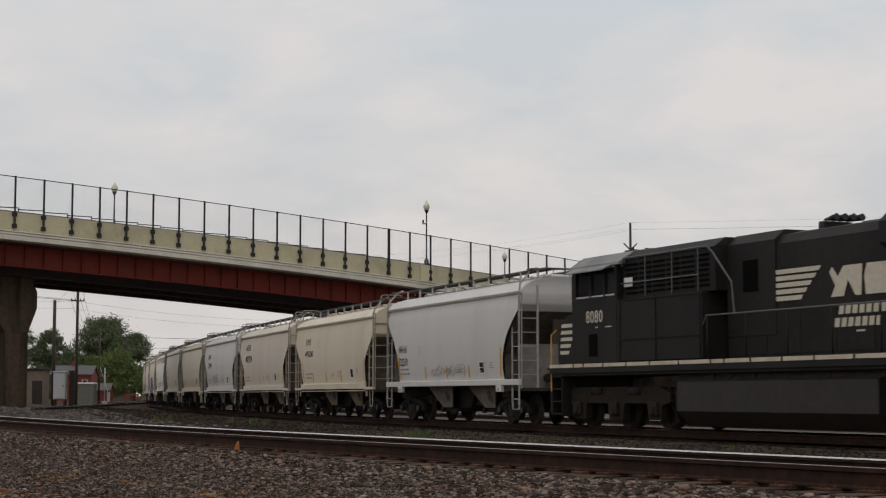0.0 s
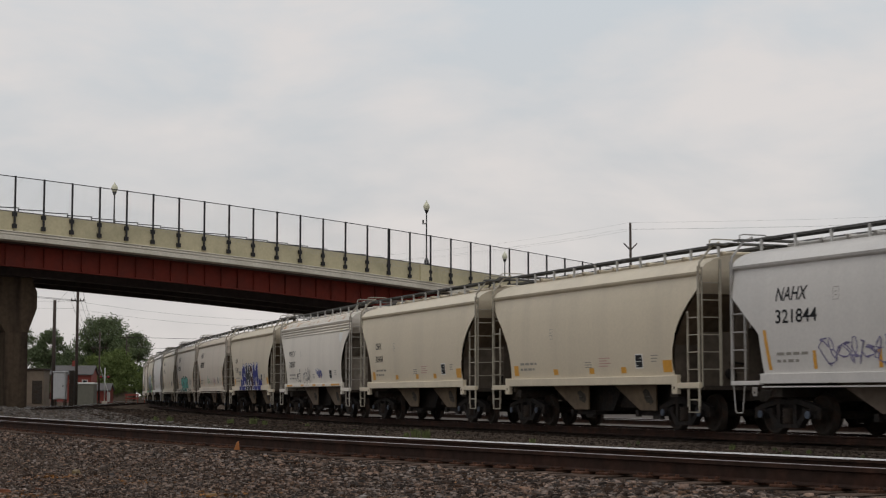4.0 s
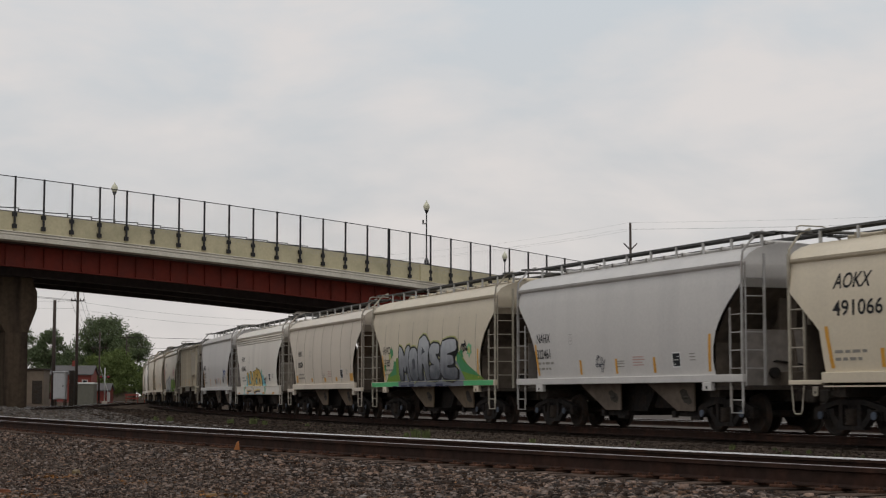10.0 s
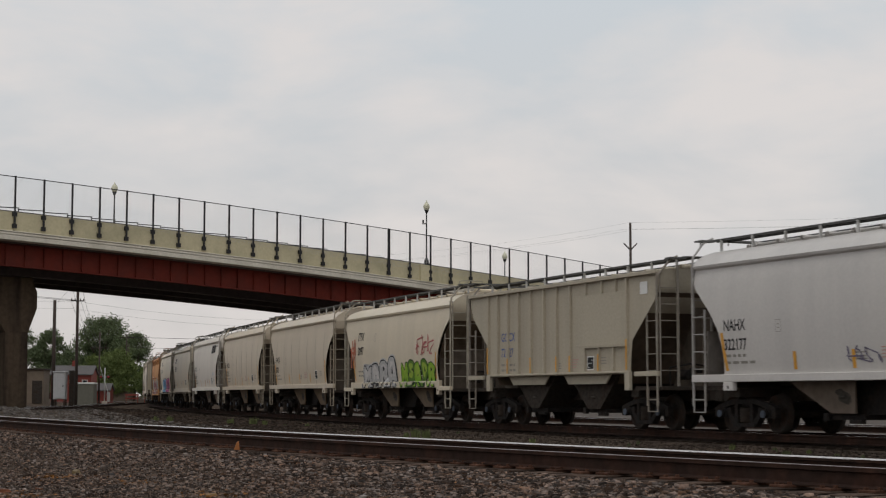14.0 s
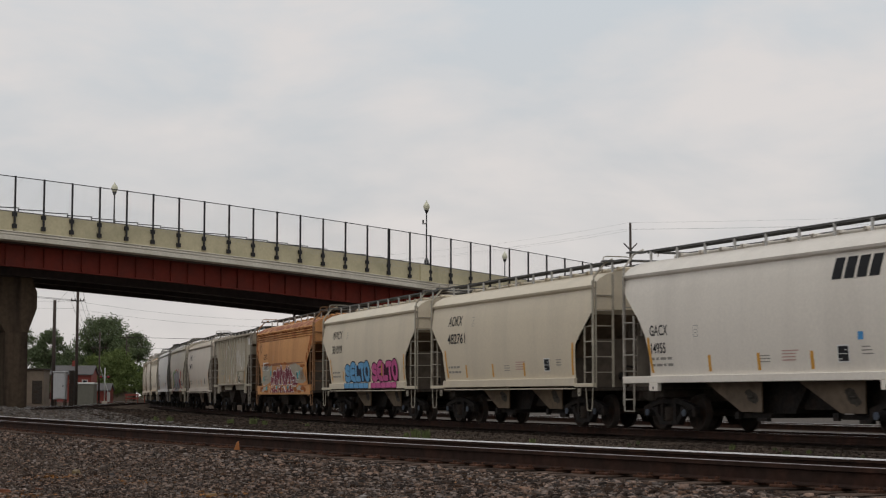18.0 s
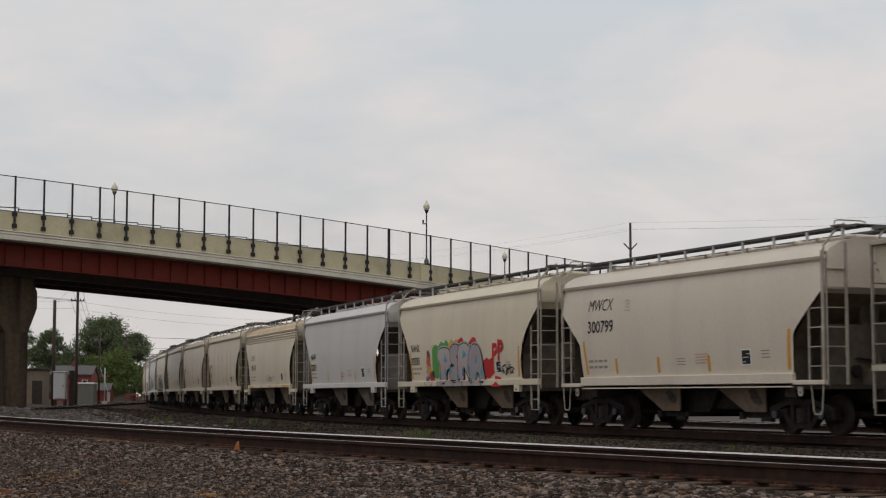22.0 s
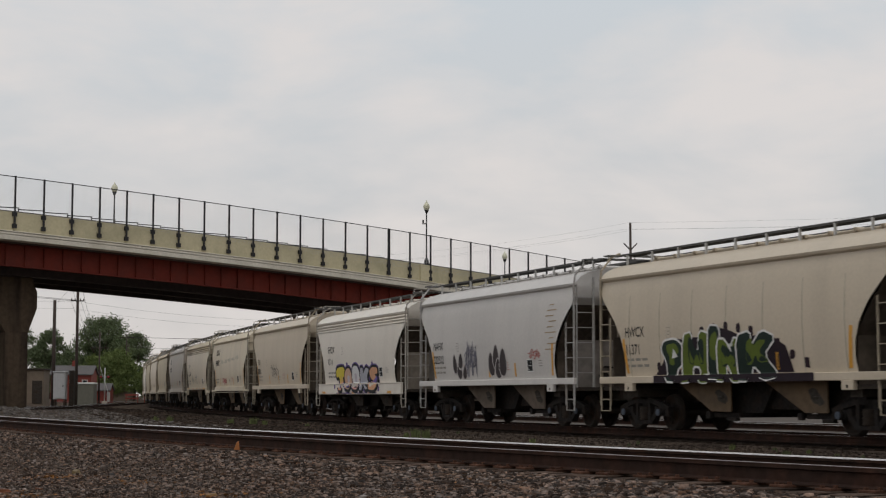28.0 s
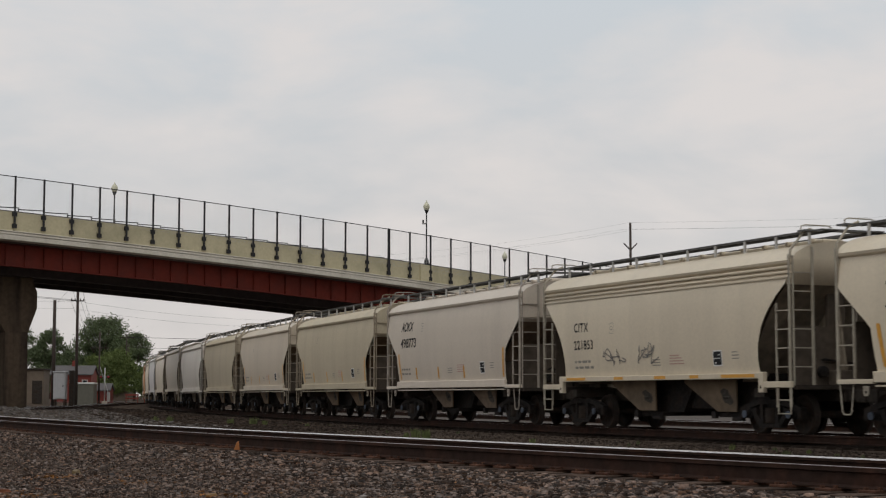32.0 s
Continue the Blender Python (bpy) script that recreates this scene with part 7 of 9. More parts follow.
# broad faint white scrawl
FAINT = paint("faint_white_spray", (0.60, 0.57, 0.52))
for pts_, w_ in (([(-2.45, 2.5), (-2.2, 3.1), (-1.75, 3.5), (-1.3, 3.55), (-0.85, 3.2), (-0.55, 2.75)], 0.14), ([(-1.75, 3.3), (-1.85, 2.6), (-1.7, 2.0), (-1.3, 1.68), (-1.0, 1.8)], 0.13), ([(-0.4, 3.4), (-0.55, 2.7), (-0.7, 2.2), (-0.6, 1.8)], 0.1),
                 ([(-0.25, 2.6), (0.1, 3.2), (0.25, 2.85), (0.7, 3.54), (0.95, 3.0), (1.2, 2.6)], 0.11), ([(-0.3, 2.35), (0.0, 1.9), (0.45, 2.2), (0.3, 2.6), (0.0, 2.3)], 0.1), ([(0.55, 1.85), (0.95, 1.7), (1.3, 1.75), (1.5, 2.05)], 0.12),
                 ([(1.25, 3.3), (1.4, 2.75), (1.6, 3.2), (1.75, 2.6), (1.7, 3.25)], 0.09), ([(1.9, 2.5), (2.1, 3.35), (2.3, 2.45), (2.5, 3.0), (2.75, 2.45)], 0.1), ([(2.6, 3.0), (2.85, 2.4), (3.2, 2.35), (3.45, 2.75), (3.6, 3.1)], 0.1), ([(3.75, 3.2), (3.9, 2.8), (4.15, 2.55), (4.38, 2.45)], 0.09)):
    decal(TRAIN[24][0], ("ribbed", "rib"), "white_scrawl", *ribbon(pts_, w_), FAINT, 0.013, "broad faint white spray line")
part("card_box", MB().box(2.92, 3.95, -1.60, -1.5, 1.70, 2.14, 0.012), M["drab"], TRAIN[24][0], "flat steel box hung on the ribs")
# 17: silver bubble letters and lime letters
block_letters(17, [(q_, -3.6 + 1.0 * k_, -2.5 + 1.0 * k_, 1.2, 2.0 + 0.1 * k_, 0.1) for k_, q_ in enumerate("MARA")], [(0.42, 0.41, 0.4)], BLACK, 0.045, 2, BLACK, [(0.55, 0.52, 0.5)], (0.5, 0.5, 0.5), 0.05, 5)
block_letters(17, [("MSAPR"[k_], 0.95 + 0.72 * k_, 1.72 + 0.72 * k_, 1.2, 2.05 + 0.08 * (k_ % 2), 0.05) for k_ in range(5)], [(0.22, 0.4, 0.03), (0.1, 0.2, 0.03)], (0.02, 0.04, 0.015), 0.04, 1, None, [(0.3, 0.42, 0.05)], None, 0.04, 6)
scribble(17, -5.2, -4.4, 1.9, 3.1, (0.5, 0.16, 0.1), 26, 5, 0.06)
scribble(17, 2.6, 4.6, 2.2, 3.0, (0.5, 0.16, 0.16), 27, 5, 0.05)
# 20: slanted black emblem made of four blocks, fine line beside it
for k_ in range(4):
    decal(TRAIN[20][0], ("smooth", "beam"), "emblem_block", *quad(2.75 + 0.42 * k_, 3.08 + 0.42 * k_, 3.36, 3.82, 0.1), INK, 0.005)
decal(TRAIN[20][0], ("smooth", "beam"), "stencil_line", *quad(4.55, 5.4, 3.72, 3.745), INK, 0.004)
decal(TRAIN[20][0], ("smooth", "beam"), "tag_plate", *quad(3.62, 3.8, 2.05, 2.22), paint("plate_blue", (0.08, 0.3, 0.6)), 0.005)
# 22: blue and pink swollen letters, the sill painted in blocks below them
for a_, b_, rgb_, dark_ in ((-2.66, 0.6, (0.14, 0.36, 0.6), (0.02, 0.025, 0.05)), (0.95, 4.05, (0.55, 0.1, 0.27), (0.045, 0.008, 0.02))):
    w_ = (b_ - a_) / 5
    cloud(22, dark_, [(a_ - 0.05, 1.42), (b_ + 0.05, 1.42), (b_ - 0.05, 1.8), (a_ + 4.3 * w_, 2.1), (a_ + 2.5 * w_, 2.05), (a_ + 0.5 * w_, 2.1), (a_, 1.9)], 0.006)
    fat_letters(22, [(q_, a_ + w_ * k_, a_ + w_ * (k_ + 1.08), 1.42, 2.1 + 0.09 * (k_ % 2) + 0.1 * (k_ == 4), 0.02) for k_, q_ in enumerate("SELTO")], [rgb_], dark_, 0.045, 0.056, None, 4)
    decal(TRAIN[22][0], ("smooth", "deep"), "sprayed_sill", *quad(a_ - 0.05, b_, 1.16, 1.375), paint("sill_%d" % int(rgb_[0] * 99), rgb_), 0.005)
    decal(TRAIN[22][0], ("smooth", "deep"), "sill_divider", *bars([(a_ + w_ * k_ - 0.02, a_ + w_ * k_ + 0.02, 1.16, 1.375) for k_ in range(6)] + [(a_, b_, 1.15, 1.18)]), paint("divider_%d" % int(rgb_[0] * 99), dark_), 0.008)
decal(TRAIN[22][0], ("smooth", "deep"), "paint_dab", *face_of(blob(random.Random(3), 2.25, 1.85, 0.16, 0.6, False, 0.2)), paint("dab_ochre", (0.5, 0.26, 0.05)), 0.03)
# 23: maroon letters, white edges, turquoise dabs over a faded lower side
for a_, b_, c_, d_, rgb_ in ((-5.0, -2.0, 1.38, 2.36, (0.42, 0.38, 0.3)), (1.2, 5.0, 1.38, 2.36, (0.4, 0.35, 0.27)), (-4.9, 4.9, 2.28, 2.42, (0.27, 0.1, 0.04)), (-4.8, -3.0, 1.04, 1.34, (0.4, 0.36, 0.3)), (2.9, 4.9, 1.04, 1.34, (0.42, 0.37, 0.3)), (3.6, 4.4, 1.5, 2.1, (0.5, 0.2, 0.06))):
    rng_ = random.Random(int(a_ * 10))
    decal(TRAIN[23][0], ("smooth", "deep"), "faded_patch", *face_of(blob(rng_, (a_ + b_) / 2, (c_ + d_) / 2, b_ - a_, d_ - c_, True, 0)), paint("patch_%d" % int(a_ * 10 + 500), rgb_), 0.003)
fat_letters(23, [(q_, -2.65 + 0.68 * k_, -1.7 + 0.68 * k_, 1.32, (1.85, 2.05, 2.2, 2.3, 2.1, 2.25, 2.1, 1.75)[k_], 0.06) for k_, q_ in enumerate(("zig", "hook", "zig", "arrow", "knot", "zig", "arrow", "hook"))], [(0.24, 0.025, 0.05), (0.17, 0.016, 0.035)], WHITE, 0.045, 0.05, None, 12)
for k_, (a_, c_) in enumerate(((-4.2, 1.7), (-3.3, 1.25), (-2.5, 1.95), (-1.0, 1.3), (0.2, 1.75), (1.4, 1.3), (3.2, 1.8), (3.6, 1.9))):
    decal(TRAIN[23][0], ("smooth", "deep"), "paint_dab", *face_of(blob(random.Random(k_), a_, c_, 0.3, 0.28, True, 0.3)), paint("turquoise", (0.08, 0.4, 0.42)), 0.019)
block_letters(23, [("MAHNKA"[k_], -2.6 + 0.88 * k_, -1.75 + 0.88 * k_, 1.0, 1.42, -0.1) for k_ in range(6)], [(0.2, 0.018, 0.035)], WHITE, 0.04, 0, WHITE, None, None, 0.0, 13, 1.03)
# rust that runs down from the roof and along the sloping ends
SORE = mat("running_rust", (0.33, 0.10, 0.03), 0.85, spec=0.15, grain=0.3, grain_scale=7, stain=(0.42, 0.19, 0.075), stain_scale=5.0, stain_amount=0.7, stain_lo=0.45, stain_hi=0.65)
rng_ = random.Random(77)
for k_ in range(34):
    x_ = rng_.uniform(-5.9, 5.9)
    w_ = rng_.uniform(0.12, 0.5)
    decal(TRAIN[23][0], ("smooth", "skirt"), "rust_run", *face_of(blob(rng_, x_, 3.88 - 0.05 * (k_ % 3), w_, rng_.uniform(0.06, 0.16), True, 0.1)), SORE, 0.006)
for a_, c_, w_, h_ in ((5.65, 3.35, 0.6, 0.8), (5.4, 2.95, 0.4, 0.6), (5.0, 2.55, 0.35, 0.5), (5.75, 3.7, 0.6, 0.4), (5.2, 3.75, 0.8, 0.2), (4.4, 3.8, 0.8, 0.12), (-5.2, 3.75, 0.9, 0.2), (-2.0, 3.8, 0.9, 0.12), (1.4, 3.8, 0.9, 0.12), (0.4, 2.36, 1.6, 0.14), (-3.2, 2.38, 1.8, 0.12), (-4.4, 1.25, 0.8, 0.14), (4.3, 1.22, 1.0, 0.2), (2.9, 1.18, 0.7, 0.3), (-5.85, 3.3, 0.3, 0.7), (-5.5, 2.9, 0.22, 0.5), (-5.9, 3.65, 0.25, 0.4), (4.75, 1.7, 0.16, 0.6), (4.7, 1.15, 0.4, 0.25), (-3.4, 1.12, 0.9, 0.16), (3.6, 1.08, 0.9, 0.14), (-4.7, 1.15, 0.4, 0.3), (4.2, 2.2, 1.0, 0.16)):
    decal(TRAIN[23][0], ("smooth", "skirt"), "rust_run", *face_of(blob(rng_, a_, c_, w_, h_, True, 0.3 if a_ > 5 else -0.3 if a_ < -5 else 0.0)), SORE, 0.0045, "red-brown running rust")
scribble(23, -5.2, -4.6, 2.8, 3.6, (0.2, 0.09, 0.04), 28, 4, 0.03)
# 26: many colours
cloud(26, (0.1, 0.3, 0.07), [(-2.65, 1.5), (-2.2, 1.45), (-1.2, 2.1), (-1.05, 2.62), (-1.3, 2.74), (-1.5, 2.62), (-1.75, 2.7), (-2.0, 2.55), (-2.3, 2.6), (-2.6, 2.5)])
cloud(26, (0.62, 0.38, 0.05), [(-1.2, 2.1), (-0.1, 2.1), (-0.1, 2.62), (-0.35, 2.74), (-0.6, 2.66), (-0.85, 2.75), (-1.08, 2.55)], 0.006)
cloud(26, (0.5, 0.028, 0.03), [(-0.25, 2.1), (0.6, 1.9), (1.5, 2.05), (1.55, 2.3), (1.3, 2.72), (1.05, 2.76), (0.75, 2.6), (0.55, 2.5), (0.35, 2.62), (0.1, 2.78), (-0.2, 2.7)], 0.007)
cloud(26, (0.5, 0.028, 0.03), [(1.35, 1.5), (2.3, 1.42), (2.75, 1.6), (2.7, 2.1), (2.45, 1.98), (2.2, 2.08), (1.95, 1.98), (1.6, 2.1), (1.4, 2.3)], 0.0065)
cloud(26, (0.5, 0.03, 0.035), [(2.6, 1.16), (3.25, 1.16), (3.2, 1.45), (2.75, 1.5)], 0.0045)
fat_letters(26, [("P_", 2.6, 3.05, 1.85, 2.5, 0.1), ("P_", 3.05, 3.5, 1.95, 2.6, 0.1)], [(0.5, 0.03, 0.035)], (0.5, 0.03, 0.035), 0.01, 0.05, None, 31)
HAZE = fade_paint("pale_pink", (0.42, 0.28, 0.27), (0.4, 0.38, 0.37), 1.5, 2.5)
block_letters(26, [("P", -2.2, -0.8, 1.36, 2.5, 0.05), ("S", -1.1, -0.05, 1.4, 2.55, 0.1), ("R", -0.3, 1.0, 1.4, 2.62, 0.02), ("A", 0.65, 2.0, 1.38, 2.5, 0.0)], [HAZE, (0.36, 0.31, 0.33)], BLACK, 0.035, 1, (0.08, 0.3, 0.4), None, (0.4, 0.42, 0.36), 0.06, 15)
for k_ in range(8):
    cloud(26, ((0.07, 0.28, 0.38), (0.1, 0.33, 0.42))[k_ % 2], petal(-2.0 + 0.53 * k_, 1.4 + 0.1 * (k_ % 3), 0.22, 0.3, 0.5 - 0.3 * (k_ % 3)), 0.026, "paint_dab")
decal(TRAIN[26][0], ("smooth", "beam"), "sprayed_sill", *bars([(-2.2 + 0.8 * q_, -1.5 + 0.8 * q_, 1.2, 1.37) for q_ in range(5)]), paint("sill_rose", (0.42, 0.33, 0.32)), 0.005)
decal(TRAIN[26][0], ("smooth", "beam"), "sprayed_sill", *bars([(-1.5 + 0.8 * q_, -1.4 + 0.8 * q_, 1.2, 1.37) for q_ in range(5)]), paint("sill_teal", (0.08, 0.3, 0.4)), 0.005)
for k_, (x_, z_, r_, c_) in enumerate(((-3.0, 2.25, 0.2, (0.12, 0.06, 0.03)), (-3.0, 2.0, 0.26, (0.5, 0.13, 0.06)), (-3.05, 1.7, 0.26, (0.55, 0.3, 0.22)), (-2.75, 1.5, 0.28, (0.42, 0.05, 0.05)), (-3.2, 1.4, 0.2, (0.12, 0.13, 0.2)), (-2.85, 1.75, 0.13, (0.6, 0.42, 0.06)), (-2.6, 1.6, 0.15, (0.06, 0.05, 0.05)))):
    cloud(26, c_, star(x_, z_, r_, 7, 30 + k_), 0.006 + 0.0005 * k_, "paint_dab")
scribble(26, 3.3, 4.3, 1.5, 1.85, BLACK, 33, 5, 0.04)
# 28, 30, 31: small tags
scribble(28, -0.6, 0.8, 1.5, 1.9, (0.3, 0.27, 0.25), 34, 5)
scribble(30, 2.6, 3.1, 1.75, 2.15, (0.5, 0.16, 0.1), 35, 3, 0.04)
scribble(29, -5.3, -4.9, 2.7, 3.3, (0.35, 0.3, 0.4), 36, 3, 0.03)
# 32: dark green letters with white edges
cloud(32, (0.02, 0.012, 0.018), [(-3.3, 1.4), (2.6, 1.4), (2.45, 1.8), (2.35, 2.0), (1.9, 2.2), (1.5, 2.3), (0.8, 2.22), (0.2, 2.4), (-0.3, 2.5), (-0.8, 2.4), (-1.2, 2.3), (-1.9, 2.3), (-2.4, 2.1), (-2.7, 2.0), (-2.9, 1.7)])
for k_ in range(13):
    u_ = k_ / 12
    cloud(32, (0.026, 0.014, 0.02), blob(random.Random(60 + k_), -3.1 + 6.2 * u_, 1.6 + 0.9 * math.sin(math.pi * min(u_ * 1.05, 1)) ** 0.7, 0.2, 0.26, False, 0), 0.006 + 0.0003 * (k_ % 3), "paint_dab")
FOREST, OLIVE = (0.014, 0.026, 0.02), (0.1, 0.135, 0.022)
block_letters(32, [("P", -2.9, -1.85, 1.22, 2.28, 0.0), ("H", -2.0, -0.75, 1.22, 2.42, 0.08), ("I", -0.85, -0.2, 1.3, 2.55, 0.0), ("N", -0.45, 0.62, 1.22, 2.2, 0.03), ("K", 0.4, 2.05, 1.22, 2.34, 0.0)], [FOREST, OLIVE, FOREST, OLIVE, FOREST], (0.7, 0.69, 0.67), 0.055, 1, (0.6, 0.6, 0.58), [OLIVE, FOREST, OLIVE, FOREST, OLIVE], None, 0.0, 18)
decal(TRAIN[32][0], ("smooth", "beam"), "sprayed_sill", *quad(-3.3, 3.4, 1.2, 1.385), paint("sill_dark", (0.022, 0.014, 0.02)), 0.004, "dark sprayed side sill")
# 33: purple-black tags and rust runs
for k_, (x_, z_, w_, h_, l_) in enumerate(((-2.8, 1.6, 0.42, 0.62, -0.1), (-2.45, 1.42, 0.5, 0.6, 0.0), (-2.35, 1.75, 0.45, 0.5, 0.1), (-2.05, 1.42, 0.4, 0.42, 0.2), (0.25, 1.5, 0.6, 0.72, -0.1), (0.6, 1.7, 0.6, 0.75, 0.0), (0.75, 1.42, 0.6, 0.6, 0.0), (1.1, 1.48, 0.7, 0.85, 0.05))):
    cloud(33, (0.5, 0.47, 0.45), swell(petal(x_, z_, w_, h_, l_), 0.045), 0.006 + 0.001 * k_, "petal_rim")
    cloud(33, (0.05, 0.04, 0.042), petal(x_, z_, w_, h_, l_), 0.0065 + 0.001 * k_, "paint_petal")
scribble(33, -2.0, -0.85, 1.45, 2.65, (0.17, 0.165, 0.2), 37, 10, 0.05)
scribble(33, 3.0, 3.9, 1.95, 2.25, (0.5, 0.2, 0.18), 38, 6, 0.03)
for k_ in range(9):
    z_ = 2.2 + 0.16 * k_
    decal(TRAIN[33][0], ("smooth", "beam"), "rust_run", *quad(4.2 + 0.12 * (k_ % 3), 4.75 + 0.18 * (k_ % 2), z_, z_ + 0.03, 0.05), paint("rust_run", (0.36, 0.26, 0.15)), 0.004)
# 34: yellow, white and orange letters
cloud(34, (0.12, 0.08, 0.22), [(-2.9, 0.97), (2.7, 0.97), (2.6, 1.6), (1.5, 1.9), (-1.0, 1.85), (-2.6, 2.0), (-2.7, 1.5)])
for k_ in range(8):
    cloud(34, (0.13, 0.09, 0.25), star(-3.1 + 0.86 * k_, (1.25, 1.2, 2.1, 1.15)[k_ % 4], 0.13, 6, 70 + k_), 0.006, "paint_dab")
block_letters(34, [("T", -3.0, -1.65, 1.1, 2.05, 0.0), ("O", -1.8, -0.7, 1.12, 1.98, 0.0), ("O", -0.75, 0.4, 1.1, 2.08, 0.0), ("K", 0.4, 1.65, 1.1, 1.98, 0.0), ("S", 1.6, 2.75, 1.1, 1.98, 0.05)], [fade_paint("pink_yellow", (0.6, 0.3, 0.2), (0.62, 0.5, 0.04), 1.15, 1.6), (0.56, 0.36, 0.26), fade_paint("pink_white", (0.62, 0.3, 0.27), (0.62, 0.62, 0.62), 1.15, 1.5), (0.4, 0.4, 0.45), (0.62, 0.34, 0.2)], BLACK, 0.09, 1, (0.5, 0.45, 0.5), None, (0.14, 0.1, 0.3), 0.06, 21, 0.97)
# 35, 36, 37: tags
scribble(35, -1.5, 0.05, 1.65, 2.4, (0.13, 0.11, 0.1), 39, 5, 0.04)
scribble(36, -2.2, -0.75, 1.45, 1.9, (0.48, 0.1, 0.12), 44, 5, 0.045)
for k_ in range(5):
    decal(TRAIN[36][0], ("smooth", "deep"), "painted_patch", *face_of(blob(random.Random(60 + k_), -2.2 + 1.25 * k_, 2.75 + 0.04 * k_, 1.1, 0.22, True, 0.1)), paint("patch_grey", (0.52, 0.475, 0.38)), 0.003)
scribble(37, -2.5, -1.4, 1.65, 2.15, (0.2, 0.19, 0.18), 45, 4, 0.03)
scribble(37, -0.8, 0.35, 1.7, 2.25, (0.2, 0.19, 0.18), 46, 4, 0.03)
# rust along two roofs
RUSTY = {6: ("white", (0.46, 0.26, 0.14), 0.40, 0.46), 28: ("cream", (0.5, 0.28, 0.11), 0.47, 0.55), 23: ("orange", (0.27, 0.085, 0.035), 0.50, 0.60)}
COAT = {"white": (0.60, 0.55, 0.48), "cream": (0.50, 0.44, 0.34), "orange": (0.50, 0.26, 0.12)}
for i_, (coat_, rust_, lo_, hi_) in RUSTY.items():
    # rust that shows where the paint has flaked off along the roof edge
    mt_ = mat("flaking_roof_" + coat_, rust_, 0.8, grain=0.2, grain_scale=5, stain=COAT[coat_], stain_scale=2.2, stain_amount=1.0, stain_lo=lo_, stain_hi=hi_)
    rows_ = [(3.95, 1.501), (4.08, 1.38), (4.19, 1.169)]
    mb_ = MB()
    vs_ = [(-5.95 + 11.9 * q / 12, -(w + 0.007), z + 0.006) for z, w in rows_ for q in range(13)]
    mb_.add(vs_, [(r * 13 + q, r * 13 + q + 1, r * 13 + q + 14, r * 13 + q + 13) for r in range(2) for q in range(12)])
    part("flaking_roof_edge", mb_, mt_, TRAIN[i_][0], "rust-mottled roof edge with flaking paint")


# ---- locomotive lettering: plain shapes for the emblem, the number as painted ----
def loco_marks():
    ob = loco
    W = M["loco_white"]

    def flat(name, verts, faces, y, m=W, label=""):
        mb = MB()
        mb.add([(x - 11.15, y, z) for x, z in verts], faces)
        return part(name, mb, m, ob, label)

    vs, fs = glyphs("8080", 0.012, 0.0, 1.1)
    k = 0.33 / 0.7
    flat("lettering", [(2.78 + a * k * 0.92, 2.87 + b * k) for a, b in vs], fs, -1.507)
    flat("stencil_line", *bars([(3.3, 3.45, 2.72, 2.75), (3.85, 4.2, 2.72, 2.75)]), -1.507)
    # five slanted bars, then solid blocks for the emblem
    for j in range(5):
        z = 3.06 + j * 0.155
        flat("emblem_bar", *quad(10.55 + 0.03 * j, 11.85 + 0.17 * j, z, z + 0.105, 0.08), -0.97)
    # worn solid shapes in place of the maker's emblem
    flat("emblem_block", [(12.95, 3.05), (13.4, 3.05), (13.55, 3.4), (13.8, 3.05), (14.0, 3.05), (14.05, 3.72), (13.4, 3.72), (13.2, 3.5), (13.0, 3.72), (12.9, 3.6), (13.1, 3.3)], [list(range(11))], -0.97, W, "worn white emblem block")
    flat("emblem_block", [(14.15, 3.05), (15.0, 3.05), (15.1, 3.3), (14.9, 3.72), (14.2, 3.72), (14.1, 3.45)], [list(range(6))], -0.97, W, "worn white emblem block")
    for z, x in ((2.66, 13.2), (2.38, 13.05)):
        for q in range(7):
            flat("brand_bar", *quad(x + 0.235 * q, x + 0.235 * q + 0.17, z, z + 0.2, 0.04), -0.97)
    flat("stencil_line", *bars([(13.8, 14.1, 2.26, 2.3)]), -0.97)


loco_marks()


# ---- things beyond the bridge ----
def leaf_cloud(n, clumps, size, seed):
    """Leaf sprays scattered over clumps: (x, y, z, rx, ry, rz)."""
    rng = np.random.RandomState(seed)
    pick = rng.randint(0, len(clumps), n)
    c = np.array(clumps)[pick]
    d = rng.normal(size=(n, 3))
    d /= np.linalg.norm(d, axis=1, keepdims=True)
    r = np.abs(rng.normal(0.62, 0.36, (n, 1)))
    p = c[:, :3] + d * r * c[:, 3:]
    a = rng.normal(size=(n, 3))
    a /= np.linalg.norm(a, axis=1, keepdims=True)
    b = np.cross(a, rng.normal(size=(n, 3)))
    b /= np.linalg.norm(b, axis=1, keepdims=True)
    s = size * rng.uniform(0.5, 1.3, (n, 1))
    v = np.stack([p - a * s, p + b * s * 0.6, p + a * s, p - b * s * 0.6], 1).reshape(-1, 3)
    f = np.arange(4 * n).reshape(-1, 4)
    return v.tolist(), f.tolist()


